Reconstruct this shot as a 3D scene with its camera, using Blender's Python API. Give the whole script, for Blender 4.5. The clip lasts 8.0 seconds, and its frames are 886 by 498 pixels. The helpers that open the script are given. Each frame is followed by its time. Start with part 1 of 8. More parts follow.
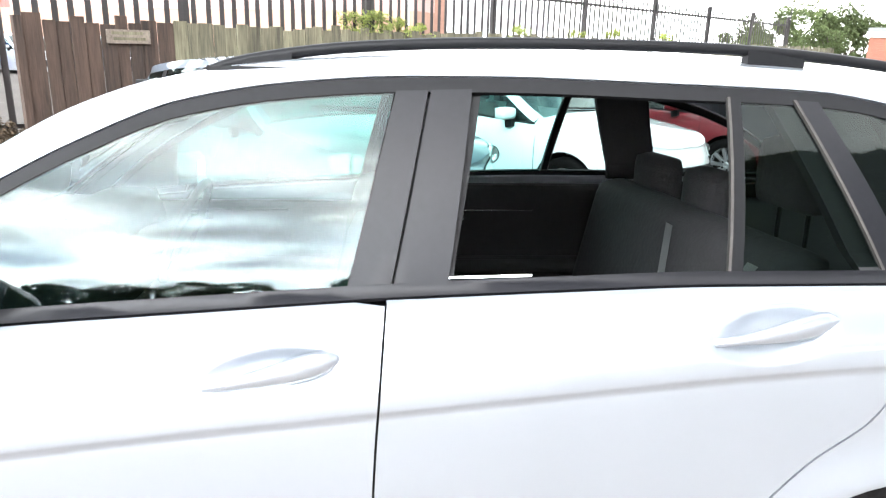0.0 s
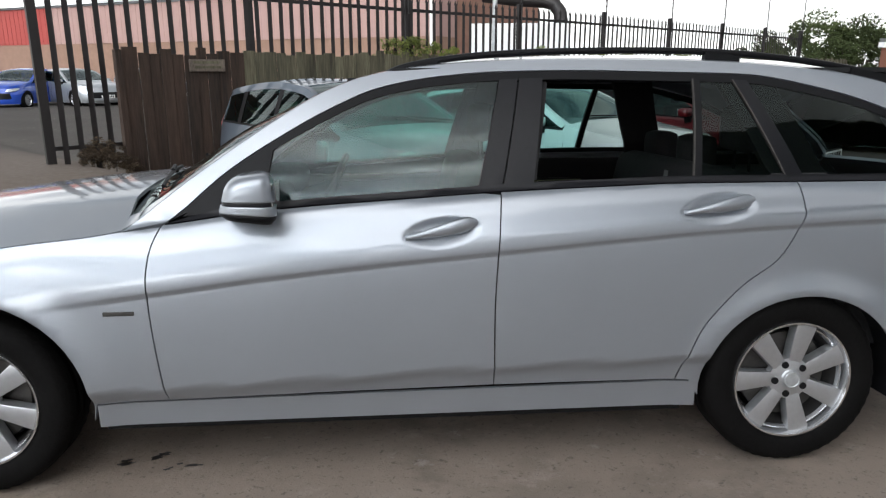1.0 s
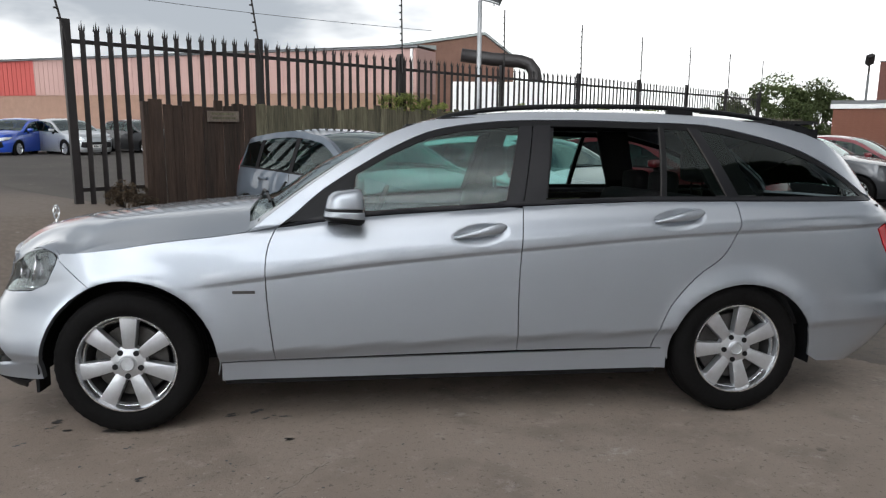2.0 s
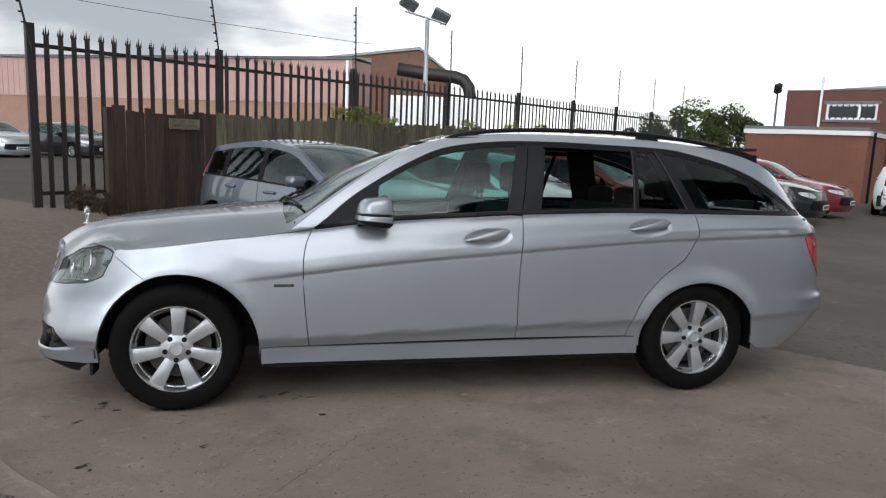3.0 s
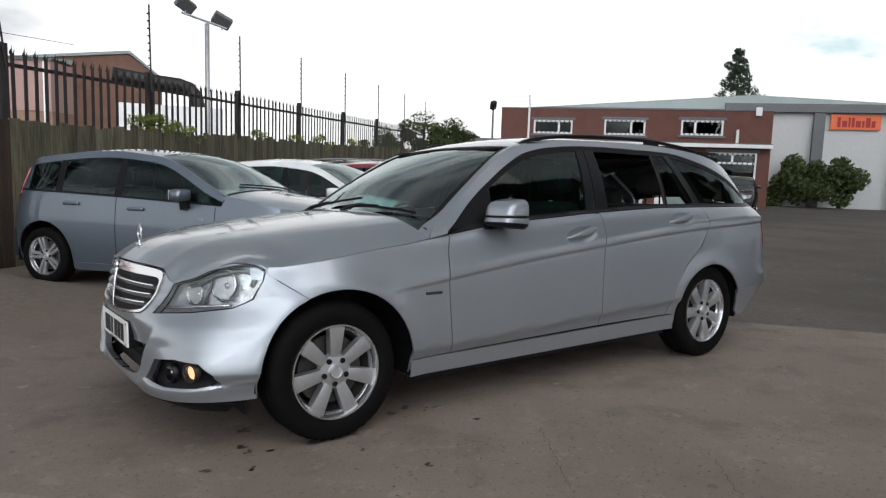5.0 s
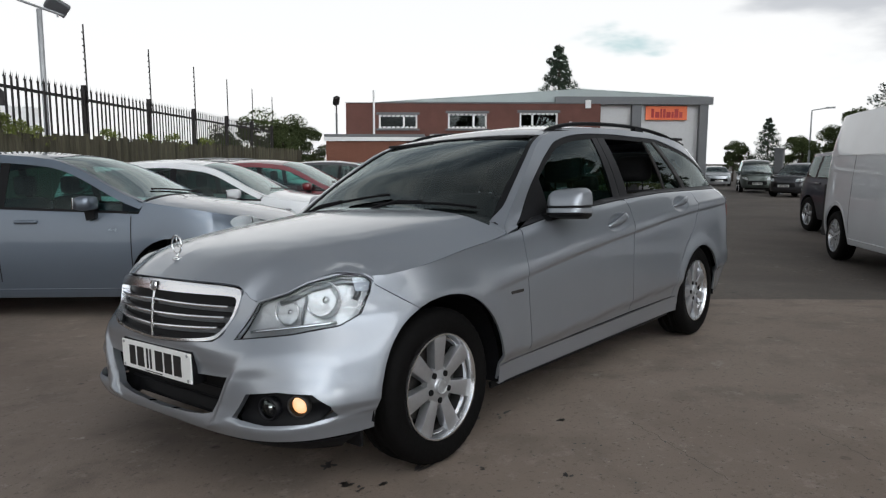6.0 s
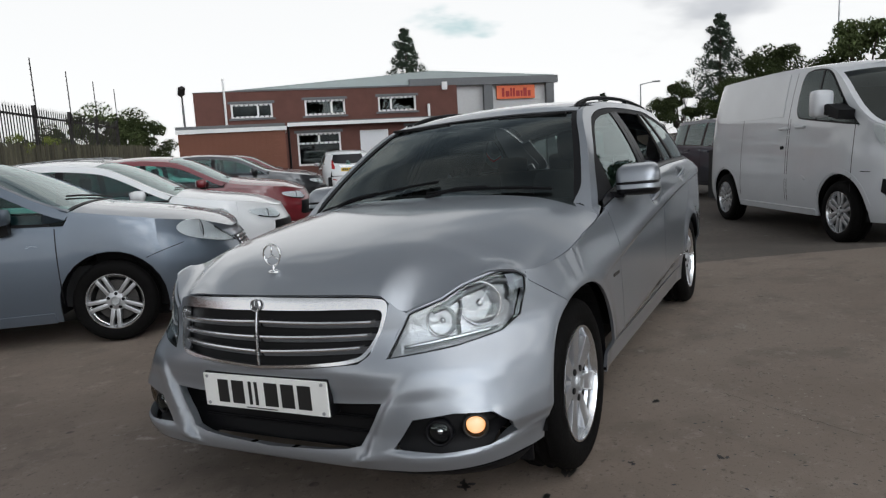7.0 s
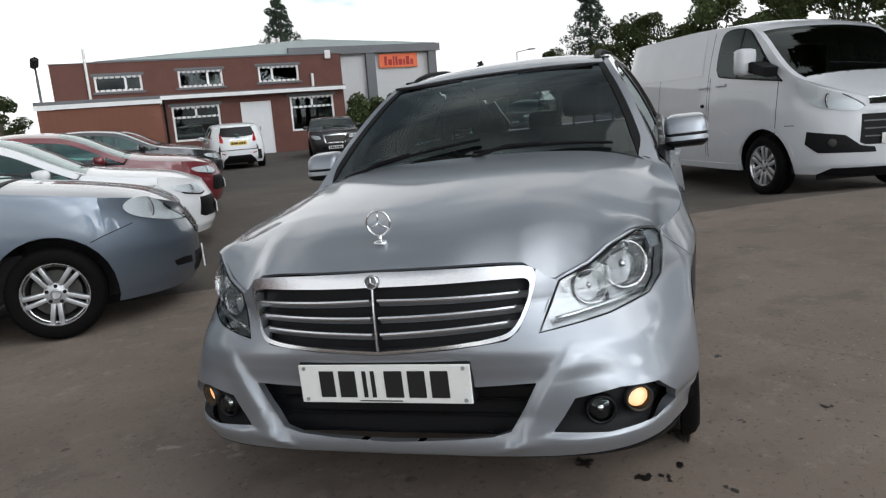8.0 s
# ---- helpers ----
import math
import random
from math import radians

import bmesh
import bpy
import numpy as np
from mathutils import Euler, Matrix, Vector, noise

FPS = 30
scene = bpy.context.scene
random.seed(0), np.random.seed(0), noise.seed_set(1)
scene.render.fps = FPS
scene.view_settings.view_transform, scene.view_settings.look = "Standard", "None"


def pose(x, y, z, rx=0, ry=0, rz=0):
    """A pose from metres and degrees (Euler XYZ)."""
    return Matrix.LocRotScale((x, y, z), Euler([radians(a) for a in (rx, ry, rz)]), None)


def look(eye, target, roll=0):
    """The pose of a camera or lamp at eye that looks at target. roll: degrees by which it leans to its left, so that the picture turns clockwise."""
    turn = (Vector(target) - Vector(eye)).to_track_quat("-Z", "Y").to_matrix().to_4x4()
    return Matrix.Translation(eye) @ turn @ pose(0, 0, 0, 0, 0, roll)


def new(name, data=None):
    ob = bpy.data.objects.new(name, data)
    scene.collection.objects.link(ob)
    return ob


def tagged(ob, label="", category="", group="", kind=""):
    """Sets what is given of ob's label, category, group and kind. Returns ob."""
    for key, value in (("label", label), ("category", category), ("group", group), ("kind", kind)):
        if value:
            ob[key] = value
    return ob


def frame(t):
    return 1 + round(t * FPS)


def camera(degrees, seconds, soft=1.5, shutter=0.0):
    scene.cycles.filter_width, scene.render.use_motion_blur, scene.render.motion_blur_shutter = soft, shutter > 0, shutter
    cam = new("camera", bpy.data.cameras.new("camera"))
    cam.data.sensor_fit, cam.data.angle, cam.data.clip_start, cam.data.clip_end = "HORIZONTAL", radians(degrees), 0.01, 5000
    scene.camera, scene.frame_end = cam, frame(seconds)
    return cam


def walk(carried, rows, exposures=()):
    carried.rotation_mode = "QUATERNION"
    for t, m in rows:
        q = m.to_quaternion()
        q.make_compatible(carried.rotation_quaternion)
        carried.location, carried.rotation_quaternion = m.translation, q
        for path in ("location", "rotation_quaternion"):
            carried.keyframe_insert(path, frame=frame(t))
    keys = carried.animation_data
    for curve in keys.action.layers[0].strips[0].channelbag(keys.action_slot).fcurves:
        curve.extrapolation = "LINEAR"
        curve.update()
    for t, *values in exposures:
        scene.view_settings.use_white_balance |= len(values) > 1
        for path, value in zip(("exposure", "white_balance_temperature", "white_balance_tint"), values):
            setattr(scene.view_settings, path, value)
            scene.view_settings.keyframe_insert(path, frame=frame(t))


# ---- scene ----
cam = camera(64.7, 8.0, 1.25)
EXPOSURES = [(0, 1.95), (0.2, 1.15), (0.4, 0.36), (0.6, -0.12), (1.0, -0.36), (2.3, -0.5), (4.5, -0.7), (6.0, -1.0), (7.0, -1.05), (8.0, -0.75)]
PATH = [
    (0, (0.32, -2.016, 1.372), (0.525, -0.083, 0.902), 1.3),
    (0.5, (0.164, -2.56, 1.286), (0.286, -0.618, 0.823), 0.0),
    (1, (-0.006, -3.069, 1.27), (0.134, -1.117, 0.862), -0.3),
    (1.2, (-0.066, -3.264, 1.251), (0.059, -1.301, 0.89), -0.2),
    (2.3, (-0.467, -4.08, 1.19), (-0.205, -2.114, 0.939), 0.7),
    (2.5, (-0.546, -4.186, 1.19), (-0.256, -2.223, 0.94), 1.0),
    (3, (-0.843, -4.33, 1.2), (-0.419, -2.388, 0.979), 1.7),
    (3.5, (-1.336, -4.29, 1.161), (-0.748, -2.39, 0.947), 2.5),
    (4, (-1.847, -4.086, 1.143), (-1.112, -2.24, 0.918), 0.9),
    (4.5, (-2.355, -3.88, 1.135), (-1.437, -2.112, 0.958), 0.2),
    (4.7, (-2.533, -3.771, 1.121), (-1.501, -2.066, 0.95), 0.4),
    (5.8, (-3.346, -2.815, 1.137), (-1.887, -1.459, 0.954), -1.5),
    (6, (-3.44, -2.604, 1.115), (-1.913, -1.326, 0.926), -1.9),
    (6.5, (-3.646, -2.096, 1.149), (-1.995, -0.988, 0.935), -3.5),
    (7, (-3.791, -1.597, 1.174), (-2.035, -0.676, 0.917), -5.3),
    (7.5, (-3.834, -1.141, 1.184), (-2.05, -0.325, 0.8), -8.1),
    (8, (-3.84, -0.788, 1.186), (-1.971, -0.182, 0.814), -6.8),
]
LEVEL = pose(0, 0, 0, -2.67)  # the yard falls away crosswise under the estate car
walk(cam, [(t, LEVEL @ look(eye, target, roll)) for t, eye, target, roll in PATH], EXPOSURES)

# ---- light ----
world = bpy.data.worlds.new("overcast")
scene.world = world
world.use_nodes = True
wn = world.node_tree
wn.nodes.clear()
sky = wn.nodes.new("ShaderNodeTexSky")
sky.sky_type = "NISHITA"
sky.sun_disc = False
sky.sun_elevation, sky.sun_rotation = radians(50), radians(172)
coords = wn.nodes.new("ShaderNodeTexCoord")
split = wn.nodes.new("ShaderNodeSeparateXYZ")
wn.links.new(coords.outputs["Generated"], split.inputs[0])
# a flat cloud deck: the direction laid out on a plane overhead
flat = wn.nodes.new("ShaderNodeMath"); flat.operation = "MAXIMUM"; flat.inputs[1].default_value = 0.06
wn.links.new(split.outputs["Z"], flat.inputs[0])
deck = wn.nodes.new("ShaderNodeVectorMath"); deck.operation = "DIVIDE"
wn.links.new(coords.outputs["Generated"], deck.inputs[0]); wn.links.new(flat.outputs[0], deck.inputs[1])
clouds = wn.nodes.new("ShaderNodeTexNoise")
clouds.inputs["Scale"].default_value, clouds.inputs["Detail"].default_value, clouds.inputs["Roughness"].default_value = 1.9, 6, 0.55
wn.links.new(deck.outputs[0], clouds.inputs["Vector"])
cover = wn.nodes.new("ShaderNodeValToRGB")
cover.color_ramp.elements[0].position, cover.color_ramp.elements[0].color = 0.36, (0.26, 0.30, 0.35, 1)
cover.color_ramp.elements[1].position, cover.color_ramp.elements[1].color = 0.58, (1.0, 1.0, 1.0, 1)
mid_stop = cover.color_ramp.elements.new(0.48); mid_stop.color = (0.66, 0.70, 0.74, 1)
wn.links.new(clouds.outputs["Fac"], cover.inputs[0])
thin = wn.nodes.new("ShaderNodeMixRGB"); thin.inputs["Fac"].default_value = 0.93
wn.links.new(sky.outputs[0], thin.inputs[1]); 
lift = wn.nodes.new("ShaderNodeMixRGB"); lift.blend_type = "MULTIPLY"; lift.inputs["Fac"].default_value = 1.0
lift.inputs[2].default_value = (15.0, 15.0, 15.0, 1)
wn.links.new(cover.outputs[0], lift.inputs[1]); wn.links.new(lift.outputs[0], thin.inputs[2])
# the deck is brightest low over the horizon and greyer overhead
rise = wn.nodes.new("ShaderNodeValToRGB")
for stop, value in ((0.0, 1.5), (0.25, 1.4), (0.5, 0.78), (0.75, 0.44)):
    el = rise.color_ramp.elements[0] if stop == 0 else rise.color_ramp.elements.new(stop)
    el.position, el.color = stop, (value * 0.985, value * 0.995, value, 1)
rise.color_ramp.elements[-1].color = (0.27, 0.275, 0.28, 1)
wn.links.new(split.outputs["Z"], rise.inputs[0])
shade = wn.nodes.new("ShaderNodeMixRGB"); shade.blend_type = "MULTIPLY"; shade.inputs["Fac"].default_value = 1.0
# low over the horizon the deck runs together into white haze
haze = wn.nodes.new("ShaderNodeMapRange"); haze.interpolation_type = "SMOOTHSTEP"
for key, value in (("From Min", 0.42), ("From Max", 0.22), ("To Max", 1.0)):
    haze.inputs[key].default_value = value
wn.links.new(split.outputs["Z"], haze.inputs["Value"])
side_of = wn.nodes.new("ShaderNodeMapRange"); side_of.interpolation_type = "SMOOTHSTEP"
for key, value in (("From Min", -0.65), ("From Max", 0.05), ("To Min", 0.35), ("To Max", 1.0)):
    side_of.inputs[key].default_value = value
wn.links.new(split.outputs["Y"], side_of.inputs["Value"])
hazy = wn.nodes.new("ShaderNodeMath"); hazy.operation = "MULTIPLY"
wn.links.new(haze.outputs[0], hazy.inputs[0]); wn.links.new(side_of.outputs[0], hazy.inputs[1])
merge = wn.nodes.new("ShaderNodeMixRGB"); merge.inputs[2].default_value = (1, 1, 1, 1)
wn.links.new(hazy.outputs[0], merge.inputs["Fac"]); wn.links.new(cover.outputs[0], merge.inputs[1])
wn.links.new(merge.outputs[0], shade.inputs[1]); wn.links.new(rise.outputs[0], shade.inputs[2])
# grey banks of cloud low over the fence and past the retail shed, and a thin blue gap between them
bank_noise = wn.nodes.new("ShaderNodeTexNoise")
bank_noise.inputs["Scale"].default_value, bank_noise.inputs["Detail"].default_value = 5.0, 5
stretch = wn.nodes.new("ShaderNodeMapping"); stretch.inputs["Scale"].default_value = (1.0, 1.0, 3.0)
wn.links.new(coords.outputs["Generated"], stretch.inputs["Vector"]); wn.links.new(stretch.outputs[0], bank_noise.inputs["Vector"])
banked = shade.outputs[0]
for towards, reach, tone in (((-0.24, 0.96, 0.17), 0.40, (0.46, 0.50, 0.55)), ((0.975, 0.16, 0.22), 0.22, (0.85, 0.88, 0.93)), ((0.90, 0.41, 0.16), 0.11, (0.72, 0.98, 1.02))):
    off = wn.nodes.new("ShaderNodeVectorMath"); off.operation = "SUBTRACT"
    off.inputs[1].default_value = Vector(towards).normalized()
    wn.links.new(coords.outputs["Generated"], off.inputs[0])
    flatten = wn.nodes.new("ShaderNodeVectorMath"); flatten.operation = "MULTIPLY"; flatten.inputs[1].default_value = (1, 1, 2.6)
    wn.links.new(off.outputs[0], flatten.inputs[0])
    far_off = wn.nodes.new("ShaderNodeVectorMath"); far_off.operation = "LENGTH"
    wn.links.new(flatten.outputs[0], far_off.inputs[0])
    ragged = wn.nodes.new("ShaderNodeMath"); ragged.operation = "MULTIPLY_ADD"; ragged.inputs[1].default_value = -0.55
    wn.links.new(bank_noise.outputs["Fac"], ragged.inputs[0]); wn.links.new(far_off.outputs["Value"], ragged.inputs[2])
    fade = wn.nodes.new("ShaderNodeMapRange"); fade.interpolation_type = "SMOOTHSTEP"
    fade.inputs["From Min"].default_value, fade.inputs["From Max"].default_value = reach - 0.275, reach * 0.35 - 0.275
    wn.links.new(ragged.outputs[0], fade.inputs["Value"])
    grey = wn.nodes.new("ShaderNodeMixRGB"); grey.inputs[2].default_value = (*tone, 1)
    wn.links.new(fade.outputs[0], grey.inputs["Fac"]); wn.links.new(banked, grey.inputs[1])
    banked = grey.outputs[0]
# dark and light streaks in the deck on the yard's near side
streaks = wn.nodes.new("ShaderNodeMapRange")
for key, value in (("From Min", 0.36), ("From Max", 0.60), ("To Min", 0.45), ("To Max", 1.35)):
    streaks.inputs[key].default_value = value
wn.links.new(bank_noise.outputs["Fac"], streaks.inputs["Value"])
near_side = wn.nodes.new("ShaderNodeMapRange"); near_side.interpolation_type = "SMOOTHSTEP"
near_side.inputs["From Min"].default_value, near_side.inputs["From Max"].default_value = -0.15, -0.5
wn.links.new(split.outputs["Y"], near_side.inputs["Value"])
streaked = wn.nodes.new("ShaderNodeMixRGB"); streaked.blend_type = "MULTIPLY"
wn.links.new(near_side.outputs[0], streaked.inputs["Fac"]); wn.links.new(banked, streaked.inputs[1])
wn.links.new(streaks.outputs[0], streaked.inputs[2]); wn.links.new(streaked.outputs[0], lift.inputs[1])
# the cloud glows round the hidden sun
towards_sun = wn.nodes.new("ShaderNodeVectorMath"); towards_sun.operation = "DOT_PRODUCT"
towards_sun.inputs[1].default_value = Vector((-0.34, -0.72, 0.60)).normalized()
wn.links.new(coords.outputs["Generated"], towards_sun.inputs[0])
glow = wn.nodes.new("ShaderNodeMapRange"); glow.interpolation_type = "SMOOTHSTEP"
for key, value in (("From Min", 0.68), ("From Max", 1.0), ("To Min", 1.0), ("To Max", 7.0)):
    glow.inputs[key].default_value = value
wn.links.new(towards_sun.outputs["Value"], glow.inputs["Value"])
bright = wn.nodes.new("ShaderNodeVectorMath"); bright.operation = "SCALE"
wn.links.new(thin.outputs[0], bright.inputs[0]); wn.links.new(glow.outputs[0], bright.inputs["Scale"])
bg = wn.nodes.new("ShaderNodeBackground"); bg.inputs["Strength"].default_value = 0.10
wn.links.new(bright.outputs[0], bg.inputs["Color"])
wn.links.new(bg.outputs[0], wn.nodes.new("ShaderNodeOutputWorld").inputs[0])

sun_data = bpy.data.lights.new("sun", "SUN")
sun_data.energy, sun_data.angle, sun_data.color = 0.85, radians(70), (1.0, 0.97, 0.93)
sun = new("sun", sun_data)
sun.matrix_world = look((3, -20, 24), (0, 0, 0))

# ---- materials ----
def node(nt, kind, **values):
    n = nt.nodes.new(kind)
    for key, value in values.items():
        n.inputs[key.replace("_", " ")].default_value = value
    return n


def material(name, color, rough=0.6, metal=0.0, scale=6.0, vary=0.15, fine=60.0, bump=0.0, coat=0.0, spec=0.5, tint=None, islands=0.0, grain=1.0):
    """A principled material whose colour varies at a coarse and a fine scale, with relief."""
    mat = bpy.data.materials.new(name)
    mat.use_nodes = True
    nt = mat.node_tree
    p = nt.nodes["Principled BSDF"]
    tc = nt.nodes.new("ShaderNodeTexCoord")
    a = node(nt, "ShaderNodeTexNoise", Scale=scale, Detail=5.0, Roughness=0.6)
    b = node(nt, "ShaderNodeTexNoise", Scale=fine, Detail=3.0, Roughness=0.6)
    along = nt.nodes.new("ShaderNodeMapping")
    along.inputs["Scale"].default_value = (1.0, 1.0, grain)
    nt.links.new(tc.outputs["Object"], along.inputs["Vector"])
    for n in (a, b):
        nt.links.new(along.outputs[0], n.inputs["Vector"])
    add = nt.nodes.new("ShaderNodeMath"); add.operation = "ADD"
    nt.links.new(a.outputs["Fac"], add.inputs[0]); nt.links.new(b.outputs["Fac"], add.inputs[1])
    ramp = nt.nodes.new("ShaderNodeValToRGB")
    low = [max(0.0, c * (1 - vary)) for c in color]
    high = [min(1.0, c * (1 + vary)) for c in (tint or color)]
    ramp.color_ramp.elements[0].position, ramp.color_ramp.elements[0].color = 0.3, (*low, 1)
    ramp.color_ramp.elements[1].position, ramp.color_ramp.elements[1].color = 0.7, (*high, 1)
    half = nt.nodes.new("ShaderNodeMath"); half.operation = "MULTIPLY"; half.inputs[1].default_value = 0.5
    nt.links.new(add.outputs[0], half.inputs[0]); nt.links.new(half.outputs[0], ramp.inputs[0])
    out = ramp.outputs[0]
    if islands:
        info = nt.nodes.new("ShaderNodeObjectInfo")
        geo = nt.nodes.new("ShaderNodeNewGeometry")
        both = nt.nodes.new("ShaderNodeMath"); both.operation = "ADD"
        nt.links.new(info.outputs["Random"], both.inputs[0]); nt.links.new(geo.outputs["Random Per Island"], both.inputs[1])
        hsv = nt.nodes.new("ShaderNodeHueSaturation")
        span = nt.nodes.new("ShaderNodeMapRange")
        span.inputs["From Max"].default_value = 2.0
        span.inputs["To Min"].default_value, span.inputs["To Max"].default_value = 1 - islands, 1 + islands
        nt.links.new(both.outputs[0], span.inputs["Value"]); nt.links.new(span.outputs[0], hsv.inputs["Value"])
        nt.links.new(out, hsv.inputs["Color"])
        out = hsv.outputs[0]
    nt.links.new(out, p.inputs["Base Color"])
    p.inputs["Roughness"].default_value, p.inputs["Metallic"].default_value = rough, metal
    p.inputs["Coat Weight"].default_value, p.inputs["Coat Roughness"].default_value = coat, 0.03
    p.inputs["Specular IOR Level"].default_value = spec
    if bump:
        bp = node(nt, "ShaderNodeBump", Strength=bump, Distance=0.01)
        nt.links.new(add.outputs[0], bp.inputs["Height"]); nt.links.new(bp.outputs[0], p.inputs["Normal"])
    return mat


def glass(name, tint, ior=1.5):
    """Thin tinted glass: clear inside, mirrored by Fresnel."""
    mat = bpy.data.materials.new(name)
    mat.use_nodes = True
    nt = mat.node_tree
    nt.nodes.clear()
    clear = node(nt, "ShaderNodeBsdfTransparent", Color=(*tint, 1))
    gloss = node(nt, "ShaderNodeBsdfGlossy", Color=(0.90, 1, 0.99, 1), Roughness=0.0)
    fres = node(nt, "ShaderNodeFresnel", IOR=ior)
    mix = nt.nodes.new("ShaderNodeMixShader")
    out = nt.nodes.new("ShaderNodeOutputMaterial")
    nt.links.new(fres.outputs[0], mix.inputs[0]); nt.links.new(clear.outputs[0], mix.inputs[1])
    nt.links.new(gloss.outputs[0], mix.inputs[2]); nt.links.new(mix.outputs[0], out.inputs[0])
    return mat


def paint(name, color, metallic=True, dirt=0.06):
    return material(name, color, 0.38 if metallic else 0.4, 0.7 if metallic else 0.0, 1.5, dirt, 900.0, 0.0, 1.0, 0.5)


SILVER = paint("silver metallic paint", (0.331, 0.356, 0.392))
SILVER.node_tree.nodes["Principled BSDF"].inputs["Coat Roughness"].default_value = 0.07
GREYBLUE = paint("grey blue metallic paint", (0.14, 0.170, 0.210))
WHITE = paint("white paint", (0.78, 0.79, 0.80), False)
RED = paint("dark red paint", (0.15, 0.006, 0.012), False)
CHARCOAL = paint("charcoal paint", (0.035, 0.037, 0.042))
BLACKP = paint("black paint", (0.008, 0.008, 0.01), False)
BLUE = paint("bright blue paint", (0.01, 0.06, 0.40), False)
GLASS = glass("green tinted car glass", (0.34, 0.62, 0.57), 1.55)
DARKGLASS = glass("dark tinted privacy glass", (0.30, 0.36, 0.35), 1.38)
QUARTERGLASS = glass("smoked quarter glass", (0.34, 0.42, 0.40), 1.38)
TRIM = material("black trim", (0.006, 0.006, 0.007), 0.5, vary=0.2, spec=0.18)
GLOSSTRIM = material("satin black trim", (0.008, 0.008, 0.010), 0.36, vary=0.2, spec=0.25)
RUBBER = material("tyre rubber", (0.0045, 0.0042, 0.0042), 0.75, vary=0.4, bump=0.2, spec=0.09)
ALLOY = material("silver alloy", (0.50, 0.51, 0.53), 0.34, 0.8, vary=0.08)
LIP = material("polished rim lip", (0.72, 0.73, 0.75), 0.20, 0.95, vary=0.06)
# inner rim coloured near-black to hold the shade behind the spokes
BARREL = material("rim barrel with painted shade", (0.022, 0.021, 0.021), 0.7, 0.0, vary=0.3, spec=0.2)
DISC = material("dark brake metal", (0.06, 0.056, 0.053), 0.55, 0.6, vary=0.3)
CHROME = material("chrome", (0.85, 0.86, 0.87), 0.08, 1.0, vary=0.03)
CABIN = material("dark cabin cloth", (0.010, 0.010, 0.011), 0.9, vary=0.25, bump=0.15)
SEATMAT = material("charcoal seat cloth", (0.016, 0.015, 0.0165), 0.9, vary=0.25, bump=0.3)
TAILRED = material("red lamp lens", (0.45, 0.01, 0.015), 0.1, vary=0.1, coat=1.0)
LENS = glass("clear lamp lens", (0.95, 0.96, 0.97))
REFLECT = material("lamp reflector", (0.75, 0.76, 0.78), 0.15, 0.9, vary=0.1)
PLATEW = material("white number plate", (0.80, 0.80, 0.78), 0.35, vary=0.03)
PLATEY = material("yellow number plate", (0.75, 0.50, 0.02), 0.35, vary=0.03)
INK = material("black ink", (0.01, 0.01, 0.01), 0.5, vary=0.1)
BRICK = material("red brick", (0.130, 0.056, 0.044), 0.9, 0, 1.5, 0.25, 40.0, 0.3)
BRICKPALE = material("orange brown brick", (0.21, 0.088, 0.058), 0.9, 0, 1.5, 0.2, 40.0, 0.3)
PINK = material("faded pink cladding", (0.38, 0.24, 0.215), 0.7, 0, 0.5, 0.10, 20.0)
REDCLAD = material("red cladding", (0.36, 0.06, 0.05), 0.7, 0, 0.5, 0.10, 20.0)
ROOFING = material("grey sheet roof", (0.33, 0.37, 0.365), 0.6, 0, 0.5, 0.12, 30.0)
WOOD = material("weathered green grey fence board", (0.066, 0.056, 0.036), 0.9, 0, 7.0, 0.75, 45.0, 0.6, islands=0.6, grain=0.07, tint=(0.085, 0.078, 0.050))
STEEL = material("black palisade steel", (0.014, 0.011, 0.011), 0.55, 0.0, 8.0, 0.4, 60.0, 0.1)
GALV = material("galvanised steel", (0.40, 0.41, 0.42), 0.5, 0.6, 8.0, 0.2, 60.0)
UPVC = material("white window frame", (0.78, 0.78, 0.77), 0.4, vary=0.05)
WINDOW = glass("dark window pane", (0.20, 0.21, 0.22))
DARKINFILL = material("near-black window infill", (0.02, 0.02, 0.022), 0.9)
DOORWHITE = material("white painted door", (0.72, 0.73, 0.75), 0.5, vary=0.04)
LEAF = material("green leaves", (0.068, 0.088, 0.034), 0.8, 0, 2.0, 0.45, 30.0, islands=0.5, spec=0.15)
CONIFER = material("dark conifer needles", (0.032, 0.050, 0.030), 0.85, 0, 2.0, 0.4, 30.0, islands=0.4)
BARK = material("bark", (0.06, 0.045, 0.035), 0.95, 0, 6.0, 0.4, 40.0, 0.5)
GRAVEL = material("grey gravel", (0.165, 0.152, 0.142), 0.9, 0, 20.0, 0.4, 80.0, 0.6, islands=0.7)
ORANGE = material("orange sign", (0.75, 0.16, 0.06), 0.5, vary=0.08)
SHEDPANEL = material("pale grey panel", (0.52, 0.52, 0.52), 0.6, vary=0.08)
SHEDGREY = material("mid grey trim", (0.13, 0.135, 0.14), 0.6, vary=0.1)
BELT = material("grey webbing", (0.22, 0.22, 0.22), 0.8, vary=0.1)
SCREEN = glass("windscreen glass", (0.82, 0.90, 0.88), 1.75)
PARKSCREEN = glass("parked car windscreen", (0.55, 0.66, 0.63), 2.8)
VANSCREEN = glass("van windscreen", (0.22, 0.25, 0.24), 1.5)
AMBER = bpy.data.materials.new("glowing amber bulb")
AMBER.use_nodes = True
AMBER.node_tree.nodes["Principled BSDF"].inputs["Emission Color"].default_value = (1.0, 0.42, 0.10, 1)
AMBER.node_tree.nodes["Principled BSDF"].inputs["Emission Strength"].default_value = 2.2
